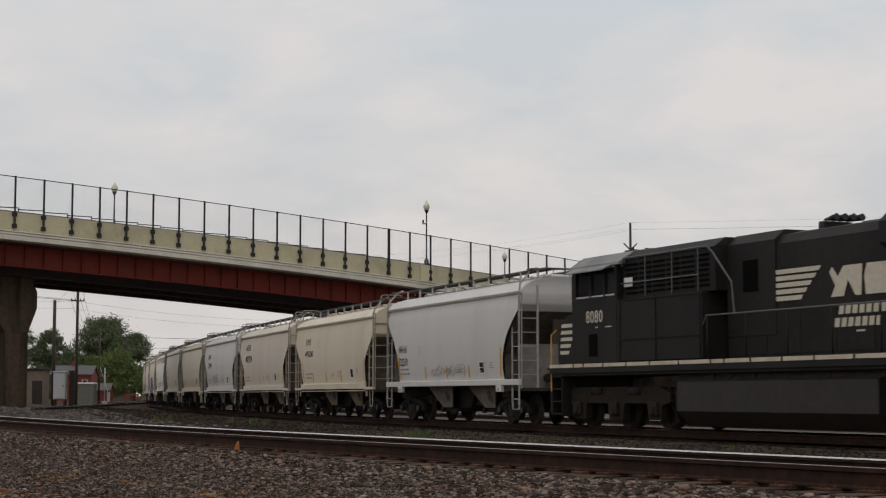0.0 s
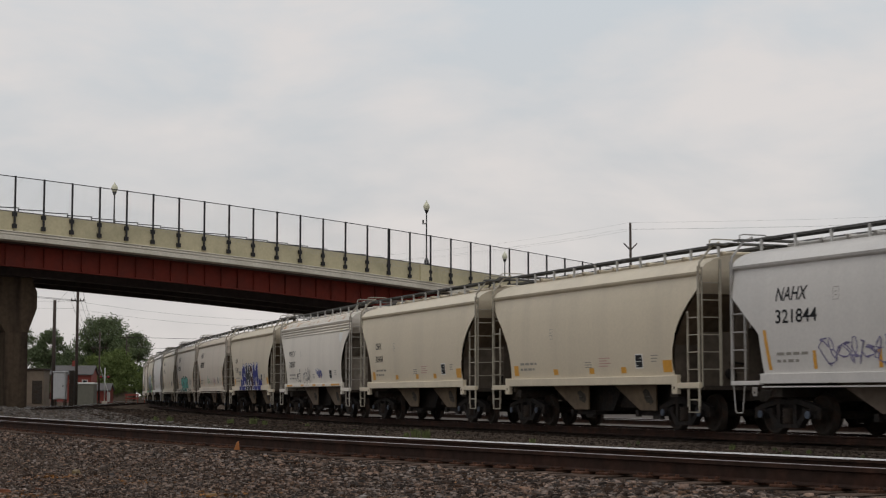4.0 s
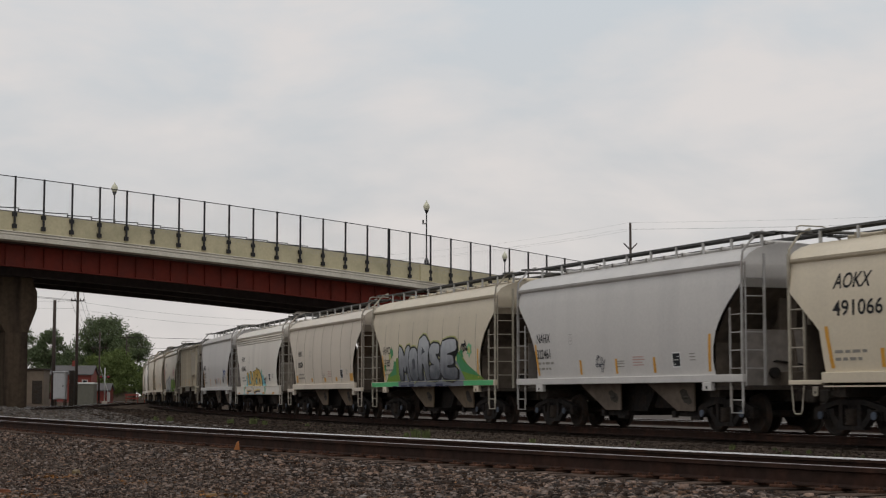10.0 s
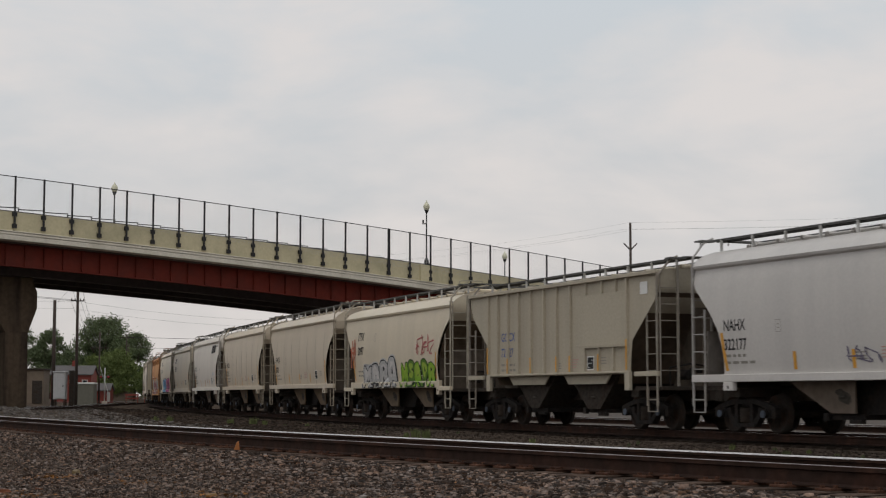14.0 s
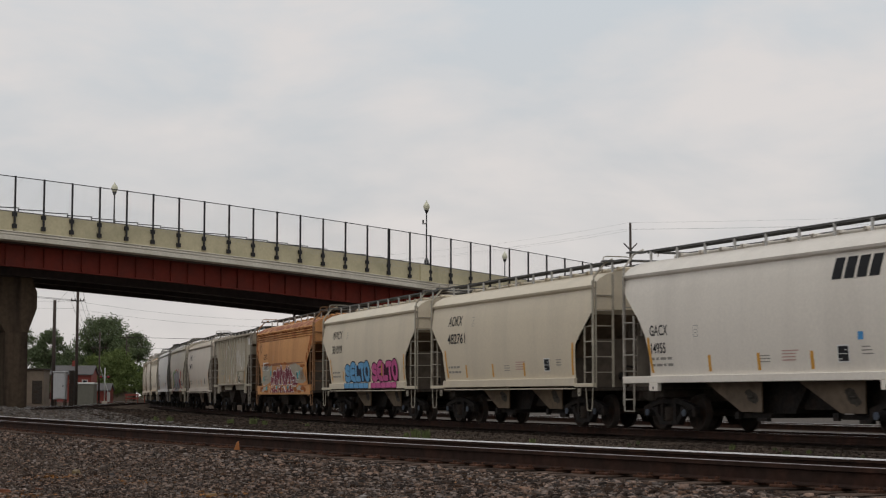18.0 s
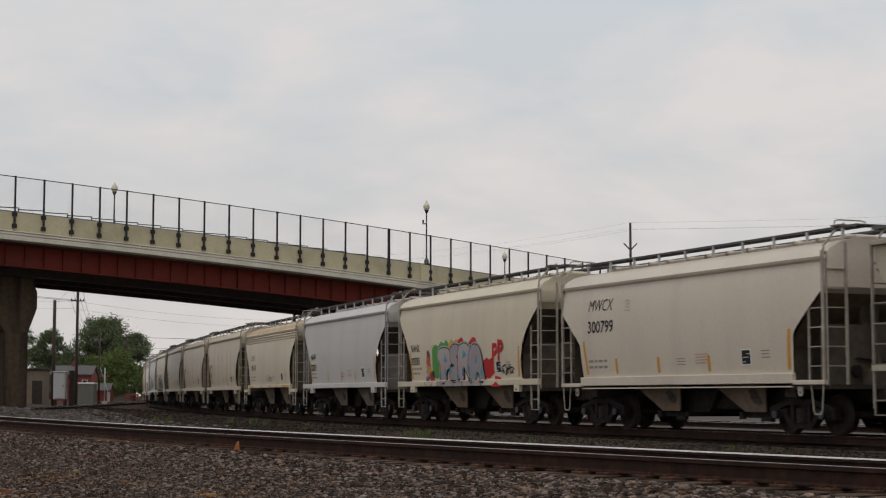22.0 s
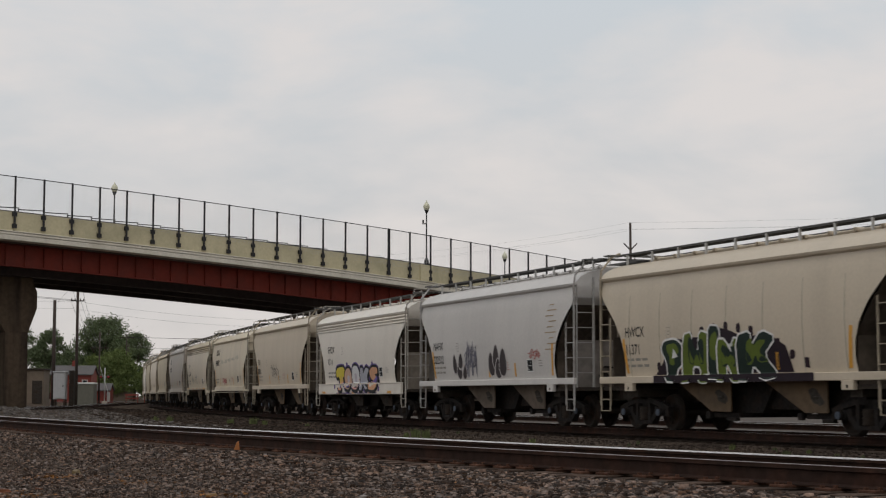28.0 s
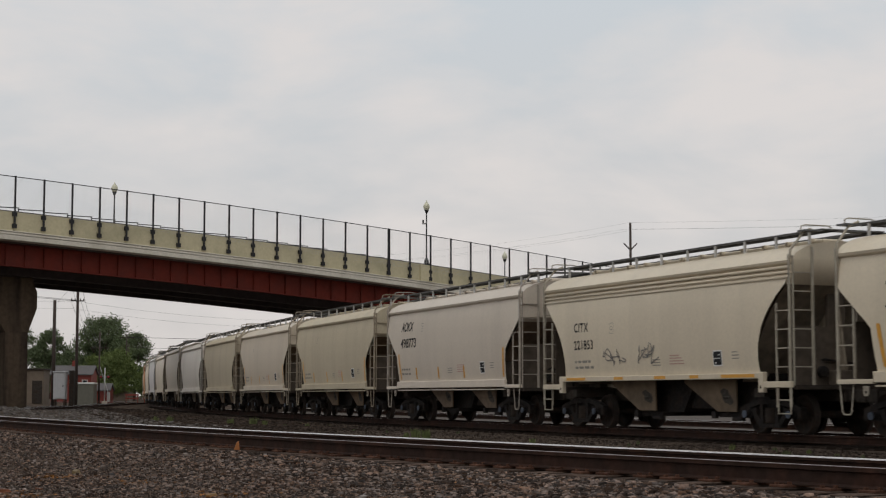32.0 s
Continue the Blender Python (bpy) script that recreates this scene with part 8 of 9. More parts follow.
def tree(x, y, z, h, w, n, leaf, seed, label, trunk=0.3):
    ob = thing("tree", label, "tree", pose(x, y, z))
    rng = random.Random(seed)
    mb = MB().tube((0, 0, -0.3), (0.1, 0, h * 0.45), trunk, 8, trunk * 0.55)
    for k in range(6):
        a = k * 1.05 + rng.uniform(-0.3, 0.3)
        mb.tube((0.05, 0, h * (0.2 + 0.04 * k)), (math.cos(a) * w * 0.33, math.sin(a) * w * 0.33, h * (0.5 + 0.06 * k)), trunk * 0.4, 6, trunk * 0.12)
    part("trunk", mb, M["bark"], ob)
    clumps = []
    for k in range(110):
        a, u = rng.uniform(0, 6.28), rng.uniform(0.0, 1.0)
        zz = h * (0.12 + 0.78 * u)
        rad = w * 0.5 * math.sin(math.pi * min(0.15 + 0.78 * u, 1.0)) ** 0.7
        q = rng.uniform(0.15, 0.92) ** 0.7
        s = rng.uniform(0.07, 0.16) * w
        clumps.append((math.cos(a) * rad * q, math.sin(a) * rad * q, zz, s, s, s * 0.8))
    vs, fs = leaf_cloud(2 * n, clumps, 0.17, seed)
    me = bpy.data.meshes.new("crown")
    me.from_pydata(vs, [], fs)
    me.materials.append(M[leaf])
    part("crown", me, None, ob)
    return ob


tree(-66.0, 320, 0.2, 16.8, 14.5, 26000, "leaf_dark", 1, "large dark green leafy tree behind the houses", 0.5)
tree(-59.2, 318, 0.2, 13.6, 8.5, 11000, "leaf_dark", 2, "dark green leafy tree beside the track")
tree(-72.6, 306, 0.2, 13.8, 7.6, 10000, "leaf_dark", 3, "dark green tree behind the signal hut")
tree(-77.4, 302, 0.2, 15.0, 8.0, 10000, "leaf_dark", 8, "dark green tree behind the bridge pier")
tree(-69.0, 332, 0.2, 10.5, 11.0, 10000, "leaf_dark", 9, "shady green tree behind the red house")
tree(-79.0, 330, 0.2, 10.0, 10.0, 9000, "leaf_dark", 7, "shady green tree behind the signal cabinet")
tree(-70.6, 310, 0.2, 9.5, 7.0, 8000, "leaf_dark", 17, "dark green shrubby tree between the huts")
tree(-51.8, 262, 0.2, 8.3, 7.6, 10000, "leaf_light", 4, "bright green spreading bush beside the track", 0.15)
tree(-56.0, 268, 0.2, 7.6, 6.4, 8000, "leaf_light", 5, "bright green bush behind the red house", 0.15)
tree(-48.3, 275, 0.2, 6.0, 5.6, 6000, "leaf_light", 6, "low green bush near the road crossing", 0.12)


def wood_pole(x, y, z, h, r, arms, label, braces=False):
    ob = thing("utility_pole", label, "utility pole", pose(x, y, z), "wooden utility poles")
    part("pole", MB().tube((0, 0, -0.4), (0, 0, h), r, 10, r * 0.75), M["wood_pole"], ob)
    for zz, half, ang in arms:
        c, s = math.cos(ang), math.sin(ang)
        mb = MB().tube((-half * c, -half * s, zz), (half * c, half * s, zz), 0.055, 6)
        arm = part("crossarm", mb, M["wood_pole"], ob)
        for q in (-0.9, -0.4, 0.4, 0.9):
            part("insulator", MB().lathe([(0.0, zz + 0.22), (0.04, zz + 0.2), (0.06, zz + 0.12), (0.03, zz + 0.05), (0.03, zz)], (half * q * c, half * q * s, 0), 7), M["dirty_steel"], arm)
    if braces:
        for s in (-1, 1):
            part("brace", MB().tube((0, 0, braces - 0.5), (s * 0.5, 0, braces), 0.05, 6), M["wood_pole"], ob)
    return ob


wood_pole(-31.75, 135, 0.1, 8.6, 0.17, [], "bare wooden pole standing beside the signal cabinet")
wood_pole(-33.2, 150, 0.2, 12.5, 0.15, [(10.7, 0.75, 0.35), (9.3, 0.6, 0.35)], "tall wooden utility pole with insulators")
wood_pole(-49.8, 240, 0.2, 10.0, 0.14, [(7.6, 1.3, 0.0)], "wooden utility pole in front of the trees")
wood_pole(-50.1, 262, 0.2, 10.4, 0.13, [(9.9, 1.2, 0.0)], "slim wooden utility pole beside the crossing")
wood_pole(-57.0, 300, 0.2, 10.0, 0.14, [], "bare pole near the trees")
wood_pole(13.9, 122, -0.2, 13.9, 0.12, [], "wooden utility pole behind the train", 12.35)
wood_pole(-11.7, 130, -0.2, 8.4, 0.14, [], "pole standing under the overpass")


def wire(pts, sag, r=0.018):
    mb = MB()
    line = []
    for (a, b) in zip(pts, pts[1:]):
        a, b = Vector(a), Vector(b)
        k = 10
        line += [a.lerp(b, i / k) - Vector((0, 0, 4 * sag * (i / k) * (1 - i / k))) for i in range(k + 1)][1 if line else 0:]
    mb.pipe(line, r, 5)
    ob = part("overhead_wire", mb, M["cable"])
    return tagged(ob, "thin black overhead wire strung between the poles", "wire")


for dz_ in (0.0, 1.4):
    for o_ in (-0.6, 0.3):
        wire([(-75 + o_, 95, 15.5 - dz_), (-33.2 + o_, 150, 10.9 - dz_)], 0.7)
        wire([(-33.2 + o_, 150, 10.9 - dz_), (-49.8 + o_, 240, 8.0 - dz_ * 0.1)], 0.9, 0.014)
for z_, o_, s_ in ((12.2, 0.0, 0.5), (11.2, 0.5, 0.7), (10.6, -0.4, 0.6), (9.4, 0.2, 0.8), (8.8, -0.5, 0.9)):
    wire([(-60 + o_, 118, z_ + 1.6), (-33.2 + o_, 150, z_), (-10 + o_, 196, z_ + 0.6)], s_, 0.008)
wire([(-33.2, 150, 11.6), (-31.75, 135, 8.3)], 0.1, 0.012)
wire([(-50.1, 262, 10.2), (13.9, 240, 11.6)], 1.2, 0.03)
wire([(-50.1, 262, 8.6), (13.9, 240, 9.4)], 1.0, 0.022)
for o_, z_ in ((-0.5, 13.2), (0.5, 13.2), (0.0, 13.7)):
    wire([(-20 + o_, 150, z_ - 0.4), (13.9 + o_, 122, z_), (75 + o_, 95, z_ + 1.2)], 0.9, 0.004)


def signal_cabinet():
    ob = thing("signal_cabinet", "pale grey metal relay cabinet on legs beside the track", "cabinet", pose(-30.7, 133, 0.12))
    part("body", MB().box(-0.48, 0.48, -0.4, 0.4, 0.5, 2.62, 0.03), M["cabinet"], ob)
    part("roof", MB().box(-0.55, 0.55, -0.46, 0.46, 2.62, 2.72, 0.02), M["cabinet"], ob)
    d = part("door", MB().box(-0.42, 0.42, -0.43, -0.4, 0.58, 2.55, 0.008), M["cabinet"], ob)
    part("handle", MB().box(0.28, 0.34, -0.47, -0.43, 1.45, 1.65, 0.01), M["dirty_steel"], d)
    for x in (-0.4, 0.4):
        for y in (-0.32, 0.32):
            part("leg", MB().box(x - 0.05, x + 0.05, y - 0.05, y + 0.05, -0.2, 0.5), M["dirty_steel"], ob)
    box = thing("meter_box", "dark equipment box standing beside the relay cabinet", "box", pose(-29.85, 133.4, 0.1))
    part("body", MB().box(-0.18, 0.18, -0.3, 0.3, 0.0, 2.75, 0.02), M["dirty_steel"], box)
    part("cover", MB().box(-0.2, 0.2, -0.33, 0.33, 2.75, 2.82, 0.01), M["dirty_steel"], box)


def hut(name, label, x, y, z, w, d, h, wall, roof, over=0.15, pitched=0.0, face=0.0, windows=(), door=None):
    ob = thing(name, label, "building", pose(x, y, z, 0, 0, face))
    part("wall", MB().box(-w / 2, w / 2, -d / 2, d / 2, -0.4, h), M[wall], ob)
    if pitched:
        mb = MB().prism([(-d / 2 - over, h - 0.1), (0, h + pitched), (d / 2 + over, h - 0.1), (d / 2 + over, h + 0.05), (0, h + pitched + 0.16), (-d / 2 - over, h + 0.05)], "x", -w / 2 - over, w / 2 + over)
        part("roof", mb, M[roof], ob)
        for s in (-1, 1):
            part("gable", MB().prism([(-d / 2, h), (d / 2, h), (0, h + pitched)], "x", s * w / 2 - 0.06, s * w / 2 + 0.0), M[wall], ob)
    else:
        part("roof", MB().box(-w / 2 - over, w / 2 + over, -d / 2 - over, d / 2 + over, h, h + 0.15, 0.02), M[roof], ob)
    for wx, wz, ww, wh in windows:
        win = part("window", MB().box(wx - ww / 2, wx + ww / 2, -d / 2 - 0.04, -d / 2 - 0.001, wz, wz + wh), M["white_paint"], ob, "white framed window")
        part("pane", MB().box(wx - ww / 2 + 0.08, wx + ww / 2 - 0.08, -d / 2 - 0.05, -d / 2 - 0.041, wz + 0.08, wz + wh - 0.08), M["glass"], win)
    if door:
        part("door", MB().box(door[0] - 0.45, door[0] + 0.45, -d / 2 - 0.05, -d / 2 - 0.001, 0, 2.05, 0.01), M["dirty_steel"], ob)
    return ob


signal_cabinet()
hut("signal_hut", "tan flat-roofed trackside hut with a white corner post", -36.75, 150, 0.2, 1.75, 2.2, 3.0, "tan_wall", "dirty_steel", door=(0.3, 0))
tagged(part("white_post", MB().box(-0.06, 0.06, -0.06, 0.06, -0.3, 3.1, 0.01), M["white_paint"], None, "", pose(-37.72, 149.3, 0.2)), "white marker post beside the trackside hut", "post")
h_ = hut("red_house", "red house with a grey pitched roof and white windows", -52.5, 236, 0.2, 5.6, 6.0, 3.7, "red_brick", "roof_grey", 0.25, 1.15, 4, [(-1.9, 2.0, 0.75, 0.95), (0.1, 2.0, 0.75, 0.95), (1.9, 2.0, 0.75, 0.95)])
part("chimney", MB().box(-0.3, 0.3, -0.3, 0.3, 3.8, 5.7), M["red_brick"], h_)
hut("red_shed", "small red shed with a grey roof near the crossing", -50.3, 246, 0.2, 2.2, 3.0, 1.5, "red_brick", "roof_grey", 0.2, 0.9, 0)
hut("white_garage", "low tan garage with a white roof edge", -50.6, 262, 0.5, 2.6, 3.0, 2.0, "tan_wall", "white_paint", 0.15)
M["panel_grey"] = mat("grey_green_panel", (0.13, 0.125, 0.1), 0.8, grain=0.1, grain_scale=4)
hut("equipment_shelter", "grey-green equipment shelter with a pale roof edge", -36.55, 170, 0.2, 1.78, 1.6, 1.9, "panel_grey", "white_paint", 0.06)


def crossing_signal(x, y, z, h):
    ob = thing("crossing_signal", "railroad crossing signal mast with two red lights", "crossing signal", pose(x, y, z))
    part("mast", MB().tube((0, 0, 0), (0, 0, h), 0.06, 8), M["galv"], ob)
    part("base", MB().box(-0.25, 0.25, -0.25, 0.25, -0.2, 0.15, 0.02), M["cornice"], ob)
    for k, s in enumerate((-1, 1)):
        light = part("signal_light", MB().lathe([(0.0, -0.12), (0.16, -0.12), (0.18, -0.05), (0.16, 0.0), (0.0, 0.0)], (s * 0.38, 0, h - 0.95), 12, "y"), M["black_metal"], ob)
        part("lens", MB().lathe([(0.0, -0.13), (0.1, -0.125), (0.11, -0.121)], (s * 0.38, 0, h - 0.95), 12, "y"), M["lens_red"], light)
    part("crossarm", MB().tube((-0.4, 0, h - 0.95), (0.4, 0, h - 0.95), 0.035, 6), M["galv"], ob)


M["lens_red"] = mat("red_lens", (0.3, 0.02, 0.015), 0.3, grain=0.05, grain_scale=30)
crossing_signal(-35.1, 172, 0.2, 3.6)
gate_ = thing("crossing_gate", "raised white crossing gate arm", "crossing gate", pose(-48.4, 240, 0.2))
part("stand", MB().box(-0.2, 0.2, -0.2, 0.2, -0.2, 1.2, 0.03), M["galv"], gate_)
part("arm", MB().prism([(-0.05, 1.0), (0.05, 1.0), (-1.3, 5.0), (-1.36, 4.97)], "y", -0.03, 0.03), M["galv"], gate_)
for k_ in range(3):
    bar_ = thing("road_barrier", "low red road barrier beside the crossing", "barrier", pose(-43.5 + 2.2 * k_, 232 + 2 * k_, 0.15), "road barriers")
    part("rail", MB().box(-0.95, 0.95, -0.04, 0.04, 0.75, 1.0, 0.01), M["red_brick"], bar_)
    part("rail", MB().box(-0.95, 0.95, -0.04, 0.04, 0.3, 0.5, 0.01), M["red_brick"], bar_)
    for s_ in (-0.8, 0.8):
        part("post", MB().box(s_ - 0.05, s_ + 0.05, -0.05, 0.05, -0.2, 1.05), M["red_brick"], bar_)
road_ = MB().add([(-90, 205, 0.34), (-38.5, 205, 0.20), (-40.0, 213, 0.20), (-90, 213, 0.34)], [(0, 1, 2, 3)])
tagged(part("road", road_, M["asphalt"]), "grey asphalt road to the level crossing", "road", kind="structure")


def far_woods():
    rng = np.random.RandomState(9)
    clumps = [(-400 + 9 * k + rng.uniform(-3, 3), 700 + rng.uniform(-20, 20), rng.uniform(2, 5), 8, 6, rng.uniform(3, 6)) for k in range(60)]
    vs, fs = leaf_cloud(9000, clumps, 1.1, 10)
    me = bpy.data.meshes.new("far_woods")
    me.from_pydata(vs, [], fs)
    me.materials.append(M["far_haze"])
    tagged(new("far_woods", me), "distant dark green woods along the horizon", "woods", kind="stuff")


far_woods()


# ---- ties, ballast and weeds ----
def near_dir(y):
    d = Vector((near_line(y - 0.25) - near_line(y + 0.25), -0.5))
    return d.normalized()


# dark sides and paler tops put light and shade into the tie colours
M["dark_tie"] = mat("shade_dark_tie", (0.035, 0.026, 0.021), 0.95, spec=0.05, grain=0.3, grain_scale=14)


def ties():
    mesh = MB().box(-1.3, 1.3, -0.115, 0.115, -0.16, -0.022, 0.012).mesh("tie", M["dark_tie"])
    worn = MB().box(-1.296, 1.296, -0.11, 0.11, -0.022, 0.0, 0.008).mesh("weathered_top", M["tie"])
    plate = MB().box(-0.2, 0.19, -0.1, 0.1, 0.0, 0.024, 0.004).box(-0.17, -0.135, 0.035, 0.065, 0.02, 0.045).box(-0.11, -0.08, -0.07, -0.04, 0.02, 0.05).mesh("tie_plate", M["plate"])
    y = 46.0
    rng = random.Random(4)
    while y > 8:
        d = near_dir(y)
        ang = math.degrees(math.atan2(d.y, d.x)) + 90 + rng.uniform(-2, 2)
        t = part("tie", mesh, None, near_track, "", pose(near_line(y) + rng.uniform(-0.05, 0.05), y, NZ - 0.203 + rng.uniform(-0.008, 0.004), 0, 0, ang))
        part("weathered_top", worn, None, t, "grey-brown tie top, coloured paler as if lit")
        p = part("tie_plate", plate, None, t, "", pose(-0.7535, 0, 0.0))
        y -= 0.53 * abs(d.y)
    mb = MB()
    s = -90.0
    while s < 105:
        x, yy = on_track(s)
        a = heading(s)
        cx, sy = math.cos(a), math.sin(a)
        tx, ty = math.sin(a), -math.cos(a)
        q = [(x + cx * u + tx * v, yy + sy * u + ty * v) for u, v in ((-1.3, -0.11), (1.3, -0.11), (1.3, 0.11), (-1.3, 0.11))]
        mb.add([(*p, -0.42) for p in q] + [(*p, -0.235) for p in q], [(0, 3, 2, 1), (4, 5, 6, 7), (0, 1, 5, 4), (1, 2, 6, 5), (2, 3, 7, 6), (3, 0, 4, 7)])
        s += 0.53
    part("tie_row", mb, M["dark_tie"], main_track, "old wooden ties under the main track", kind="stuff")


M["plate"] = mat("rusty_tie_plate", (0.085, 0.043, 0.029), 0.85, spec=0.05, grain=0.35, grain_scale=20, vary=0.3)
ties()


def stone_shapes():
    """Ten broken angular stones: cubes with their corners knocked about."""
    out = []
    rng = np.random.RandomState(3)
    base = np.array([(x, y, z) for z in (-1, 1) for y in (-1, 1) for x in (-1, 1)], float) * 0.8
    quads = ((0, 2, 3, 1), (4, 5, 7, 6), (0, 1, 5, 4), (1, 3, 7, 5), (3, 2, 6, 7), (2, 0, 4, 6))
    faces = np.array([t for q in quads for t in ((q[0], q[1], q[2]), (q[0], q[2], q[3]))])
    for k in range(10):
        v = base * rng.uniform(0.25, 1.4, (8, 3))
        out.append(v * np.array([1.1, rng.uniform(0.5, 0.9), rng.uniform(0.35, 0.75)]))
    return out, faces


def scatter(name, label, count, place, size, material, seed, sink=0.35, fine=None):
    """Loose stones; place(rng, n) gives n points (x, y); fine(x, y) scales the stones from place to place."""
    shapes, faces = stone_shapes()
    rng = np.random.RandomState(seed)
    pts = place(rng, count)
    n = len(pts)
    nv, nf = len(shapes[0]), len(faces)
    verts = np.zeros((n, nv, 3))
    kind = rng.randint(0, len(shapes), n)
    ang = rng.uniform(0, 2 * np.pi, n)
    tilt = rng.normal(0, 0.6, n)
    s = size * np.exp(np.clip(rng.normal(0, 0.36, n), -0.8, 0.75))
    if fine:
        s *= np.array([fine(x, y) for x, y in pts])
    c, q = np.cos(ang), np.sin(ang)
    ct, qt = np.cos(tilt), np.sin(tilt)
    for k in range(len(shapes)):
        m = kind == k
        if not m.any():
            continue
        v = shapes[k][None] * s[m, None, None]
        y = v[..., 1] * ct[m, None] - v[..., 2] * qt[m, None]
        z = v[..., 1] * qt[m, None] + v[..., 2] * ct[m, None]
        verts[m, :, 0] = v[..., 0] * c[m, None] - y * q[m, None]
        verts[m, :, 1] = v[..., 0] * q[m, None] + y * c[m, None]
        verts[m, :, 2] = z
    base = np.array([(x, y, ground_z(x, y)) for x, y in pts])
    base[:, 2] += s * (0.5 - sink)
    verts += base[:, None, :]
    me = bpy.data.meshes.new(name)
    allf = (faces[None] + (np.arange(n) * nv)[:, None, None]).reshape(-1, 3)
    me.vertices.add(n * nv)
    me.vertices.foreach_set("co", verts.reshape(-1))
    me.loops.add(n * nf * 3)
    me.loops.foreach_set("vertex_index", allf.reshape(-1).astype(np.int32))
    me.polygons.add(n * nf)
    me.polygons.foreach_set("loop_start", np.arange(0, n * nf * 3, 3, dtype=np.int32))
    me.update(calc_edges=True)
    me.materials.append(material)
    ob = new(name, me)
    return tagged(ob, label, "gravel", kind="stuff")


def fore_place(rng, n):
    """Between the camera and the near track, and in its cribs."""
    out = []
    while len(out) < n:
        y = 1.0 / rng.uniform(1 / 42.0, 1 / 10.5)
        x = y * rng.uniform(-0.275, 0.275)
        d = near_dist(x, y)
        if d > 1.6:
            continue
        if -1.3 < d and rng.rand() < (0.6 if d < -1.12 else 0.95):
            continue
        out.append((x, y))
    return out


def shoulder_place(rng, n):
    """Coarser stone, thickest on the shoulder below the ties, thinning away from the track."""
    out = []
    while len(out) < n:
        y = 1.0 / rng.uniform(1 / 42.0, 1 / 10.5)
        x = y * rng.uniform(-0.275, 0.275)
        d = near_dist(x, y)
        if d > 0.5 or (d > -1.22 and rng.rand() < 0.96) or rng.rand() > 0.2 + 0.8 * smooth(-5.5, -2.2, d):
            continue
        out.append((x, y))
    return out


def litter_place(rng, n):
    """Rusty scraps and dry leaves, in patches away from the track."""
    out = []
    while len(out) < n:
        if rng.rand() < 0.35:
            # small heaps of fallen leaves
            cx, cy = ((-3.9, 15.0), (-4.3, 18.6), (-2.1, 15.3), (-3.1, 17.4), (-0.6, 14.3))[rng.randint(5)]
            out.append((cx + rng.normal(0, 0.17), cy + rng.normal(0, 0.22)))
            continue
        y = 1.0 / rng.uniform(1 / 30.0, 1 / 12.0)
        x = y * rng.uniform(-0.275, 0.1)
        if near_dist(x, y) > -1.5 or noise.noise((x * 0.8, y * 0.8, 9)) < rng.uniform(-0.1, 0.5):
            continue
        out.append((x, y))
    return out


def mid_place(rng, n):
    """Between the two tracks."""
    out = []
    while len(out) < n:
        y = 1.0 / rng.uniform(1 / 75.0, 1 / 13.0)
        x = y * rng.uniform(-0.275, 0.275)
        if near_dist(x, y) < 1.4:
            continue
        if y < 100 and x > main_x(y) - 1.9 / max(0.3, math.cos(heading(40))):
            continue
        out.append((x, y))
    return out


def bank_place(rng, n):
    """The pale bank below the side track."""
    out = []
    while len(out) < n:
        y = rng.uniform(60, 135)
        x = main_x(y) - rng.uniform(7.5, 17)
        out.append((x, y))
    return out


def verge_place(rng, n):
    """Beside the main track, far down the line."""
    out = []
    while len(out) < n:
        y = 1.0 / rng.uniform(1 / 150.0, 1 / 55.0)
        out.append((main_x(y) - rng.uniform(2.2, 9.5), y))
    return out


M["dark_stone"] = mat("dark_brown_stone", (0.042, 0.032, 0.026), 0.95, spec=0.05, grain=0.3, grain_scale=30, stain=(0.09, 0.06, 0.04), stain_scale=0.4, stain_amount=0.4, vary=0.55, island=True)
M["bank_stone"] = mat("pale_bank_stone", (0.13, 0.115, 0.105), 0.95, spec=0.05, grain=0.3, grain_scale=12, stain=(0.07, 0.06, 0.05), stain_scale=0.15, stain_amount=0.7, vary=0.5, island=True)


def chippings(x, y):
    """Finer chips and dirt away from the track, full stones on the shoulder."""
    return 0.66 + 0.36 * smooth(-4.5, -2.0, near_dist(x, y)) + 0.12 * noise.noise((x * 0.7, y * 0.7, 4))


scatter("ballast", "loose grey-brown ballast stones beside the near track", 120000, fore_place, 0.0145, M["stone"], 11, 0.2, chippings)
scatter("ballast_shoulder", "coarse broken grey-brown ballast on the track shoulder", 22000, shoulder_place, 0.021, M["stone"], 15, 0.15, chippings)
M["litter"] = mat("rust_orange_scraps", (0.15, 0.085, 0.05), 0.95, spec=0.05, grain=0.3, grain_scale=30, vary=0.6, island=True, skew=True)
scatter("litter", "scattered rusty scraps and dry leaves on the ballast", 1300, litter_place, 0.0125, M["litter"], 16, 0.1)
scatter("ballast_between", "dark brown fine ballast between the tracks", 30000, mid_place, 0.024, M["dark_stone"], 12)
scatter("ballast_verge", "dark brown dirty ballast along the main track", 11000, verge_place, 0.05, M["dark_stone"], 14)
scatter("ballast_bank", "pale grey ballast bank below the side track", 9000, bank_place, 0.055, M["bank_stone"], 13)


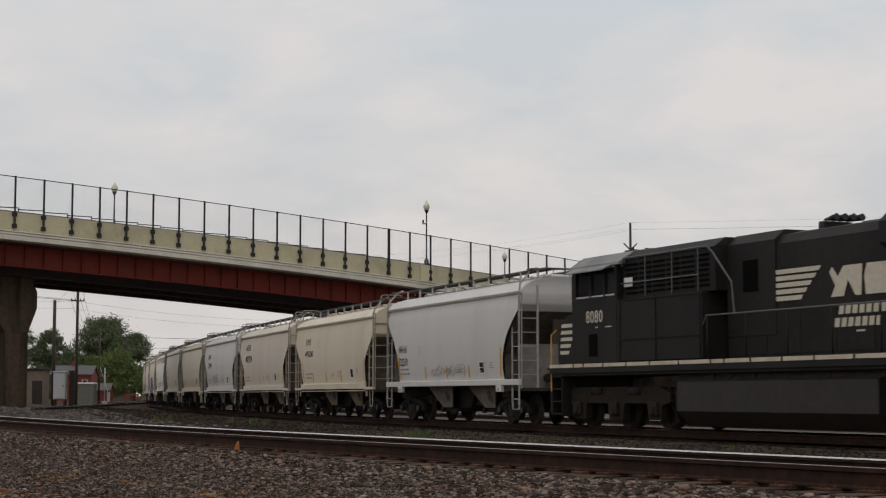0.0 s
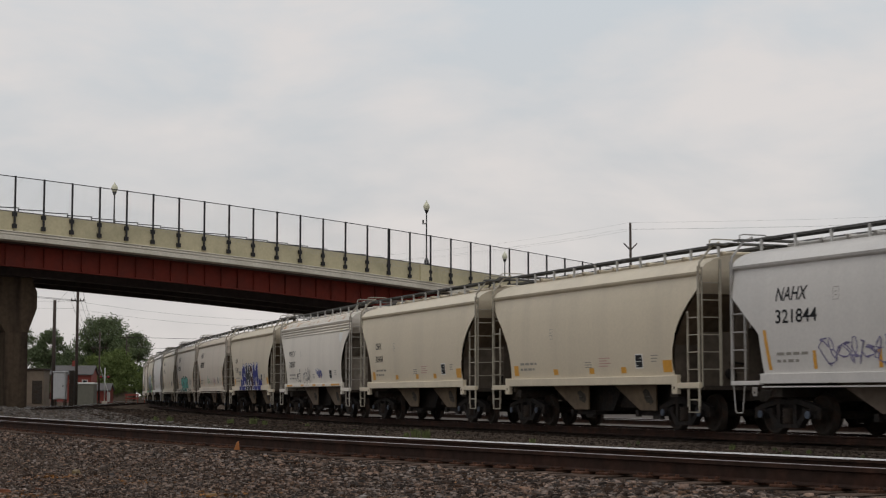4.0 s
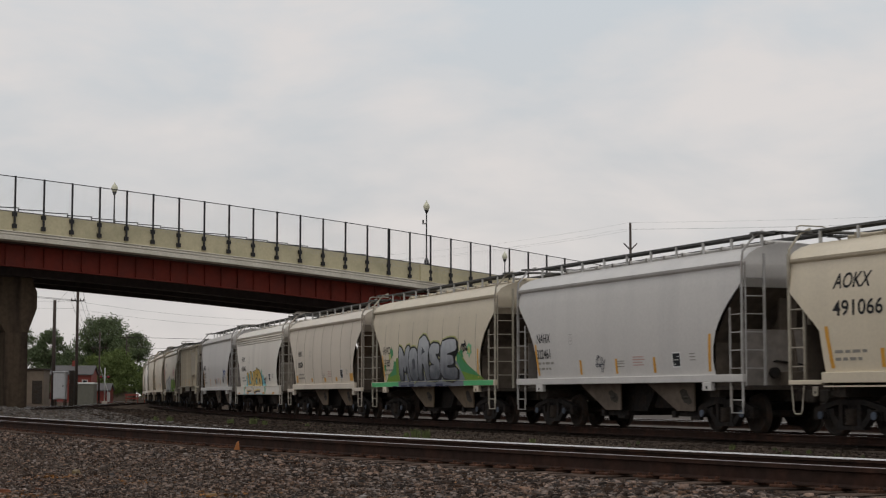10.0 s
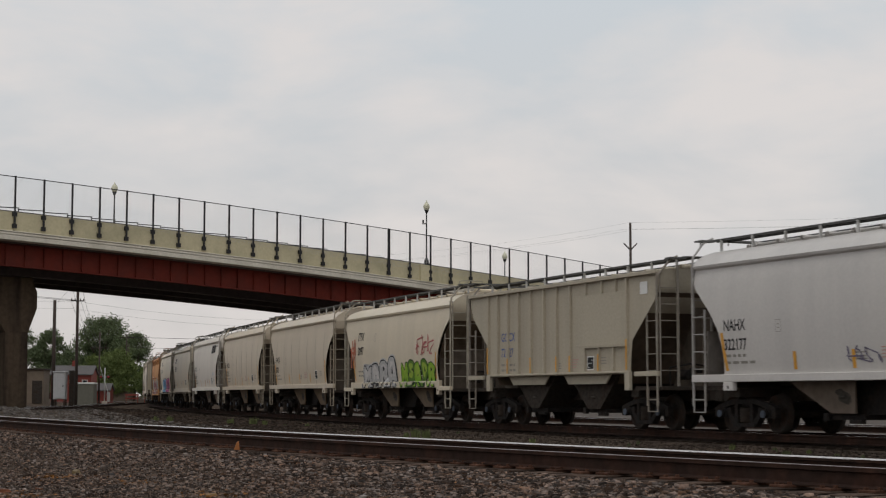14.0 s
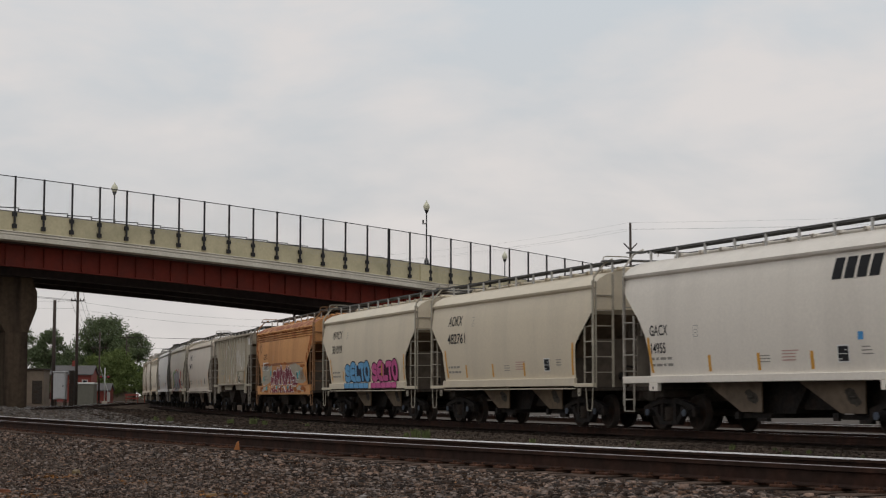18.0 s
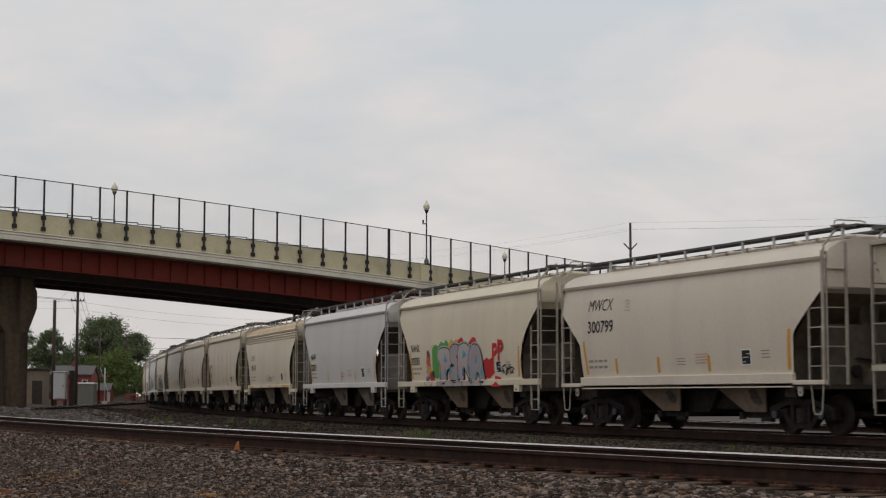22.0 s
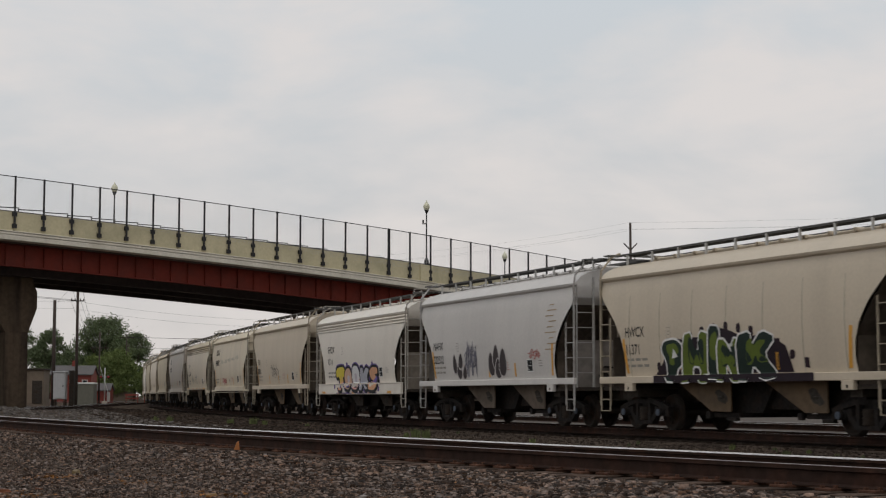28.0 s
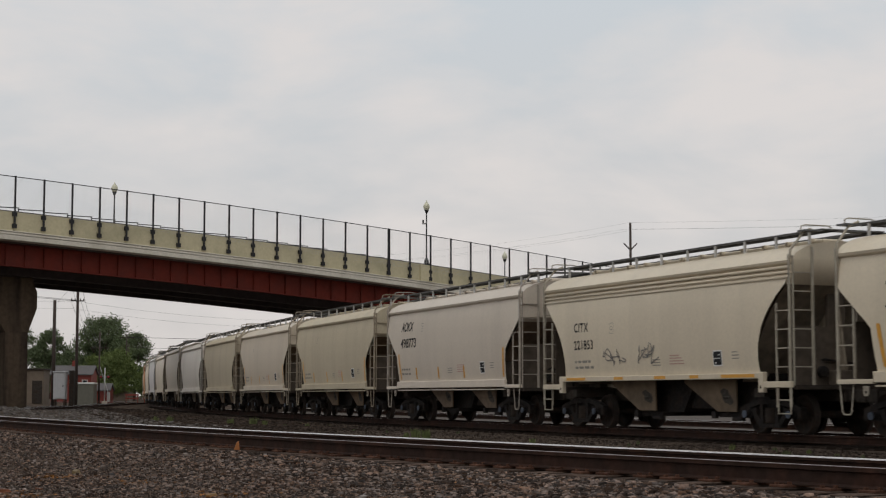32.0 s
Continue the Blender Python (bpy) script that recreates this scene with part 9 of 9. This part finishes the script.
def tuft(x, y, h, n, seed, label, leaf="grass"):
    rng = random.Random(seed)
    mb = MB()
    for k in range(n):
        a, r = rng.uniform(0, 6.28), rng.uniform(0, h * 0.45)
        bx, by = r * math.cos(a), r * math.sin(a)
        lx_, ly_ = rng.uniform(-0.4, 0.4) * h, rng.uniform(-0.4, 0.4) * h
        w = 0.008 + 0.012 * rng.random()
        hh = h * rng.uniform(0.5, 1.1)
        mb.add([(bx - w, by, 0), (bx + w, by, 0), (bx + lx_ * 0.5 + w * 0.7, by + ly_ * 0.5, hh * 0.65), (bx + lx_, by + ly_, hh), (bx + lx_ * 0.5 - w * 0.7, by + ly_ * 0.5, hh * 0.65)], [(0, 1, 2, 3, 4)])
    ob = part("weed_tuft", mb, M[leaf], None, "", pose(x, y, ground_z(x, y) - 0.01))
    return tagged(ob, label, "weeds", "weed tufts", "")


for k_, (x_, y_, h_) in enumerate(((-0.75, 45.2, 0.28), (-0.45, 44.7, 0.27), (-1.0, 45.6, 0.18), (-7.6, 66.5, 0.32), (-8.6, 67.2, 0.26), (-7.0, 65.2, 0.22), (6.2, 35.6, 0.13), (-4.9, 60, 0.18), (-12.0, 73, 0.3), (-13.0, 75, 0.26), (2.2, 41, 0.12), (7.4, 33.6, 0.1))):
    tuft(x_, y_, h_, 70 if h_ > 0.2 else 40, 50 + k_, "small tuft of green weeds growing in the ballast")
for k_ in range(26):
    rng_ = random.Random(900 + k_)
    y_ = rng_.uniform(30, 78)
    x_ = main_x(y_) - rng_.uniform(2.0, 4.5) / 0.9
    if near_dist(x_, y_) > 2.5:
        tuft(x_, y_, rng_.uniform(0.05, 0.13), 14, 1000 + k_, "low dull green weeds beside the main track", "dull_grass")


def marker():
    """A small orange stake against the near rail."""
    y = 25.6
    x = -3.178
    ob = thing("stake_marker", "small dull orange survey stake standing beside the rail", "stake", pose(x, y, -0.03, 0, 6, 15))
    part("stake", MB().prism([(-0.05, 0.0), (0.05, 0.0), (0.035, 0.1), (0.012, 0.21), (-0.015, 0.2), (-0.04, 0.1)], "y", -0.012, 0.012), M["flag_orange"], ob)


marker()


def rock(x, y, s, colour, label, seed):
    shapes, faces = stone_shapes()
    v = shapes[seed % 10] * s
    mb = MB()
    mb.add([tuple(p) for p in v], [list(f) for f in faces])
    ob = part("rock", mb, paint("rock_%d" % seed, colour), None, "", pose(x, y, ground_z(x, y) + 0.25 * s, 0, 0, seed * 40))
    tagged(ob, label, "rock", "larger stones")


rock(-4.1, 15.5, 0.085, (0.17, 0.065, 0.032), "reddish rusty lump of slag lying in the ballast", 1)
rock(-3.85, 15.9, 0.05, (0.16, 0.07, 0.04), "reddish stone lying in the ballast", 2)
rock(-0.7, 14.5, 0.05, (0.2, 0.17, 0.15), "pale stone lying in the ballast", 3)
rock(-0.55, 14.3, 0.045, (0.19, 0.16, 0.145), "pale stone beside a larger one in ballast", 4)
rock(-2.1, 15.1, 0.05, (0.2, 0.115, 0.045), "ochre stone lying in the ballast", 5)
rock(-4.3, 19.5, 0.06, (0.17, 0.12, 0.06), "ochre brown clod lying in the ballast", 6)
rock(-3.75, 18.9, 0.06, (0.03, 0.026, 0.024), "dark lump lying in the ballast", 7)


def car_pose(s, half):
    a, b = on_track(max(s - half, S_LO + 1)), on_track(min(s + half, S_HI - 1))
    return pose((a[0] + b[0]) / 2, (a[1] + b[1]) / 2, 0, 0, 0, math.degrees(math.atan2(b[1] - a[1], b[0] - a[0])))


def track_room(s):
    return min(max(s, S_LO + 20), S_HI - 20)


def motions():
    for ob, mid, half in TRAIN:
        rows = []
        for k in range(65):
            t = 0.5 * k
            rows.append((t, car_pose(track_room(mid + gone(t)), half)))
        walk(ob, rows)
    # all wheels of one kind at one place in their truck turn alike
    first = {}
    for w, kind, x in WHEELS:
        key = (kind, x)
        if key not in first:
            r = WHEEL_R if kind != "engine" else ENGINE_R
            spin = [(k / 30.0, pose(x, 0, r, 0, math.degrees((gone(k / 30.0) - gone(0)) / r) % 360, 0)) for k in range(0, 961)]
            walk(w, spin)
            first[key] = w.animation_data
        else:
            w.rotation_mode = "QUATERNION"
            w.animation_data_create()
            w.animation_data.action = first[key].action
            w.animation_data.action_slot = first[key].action_slot


motions()
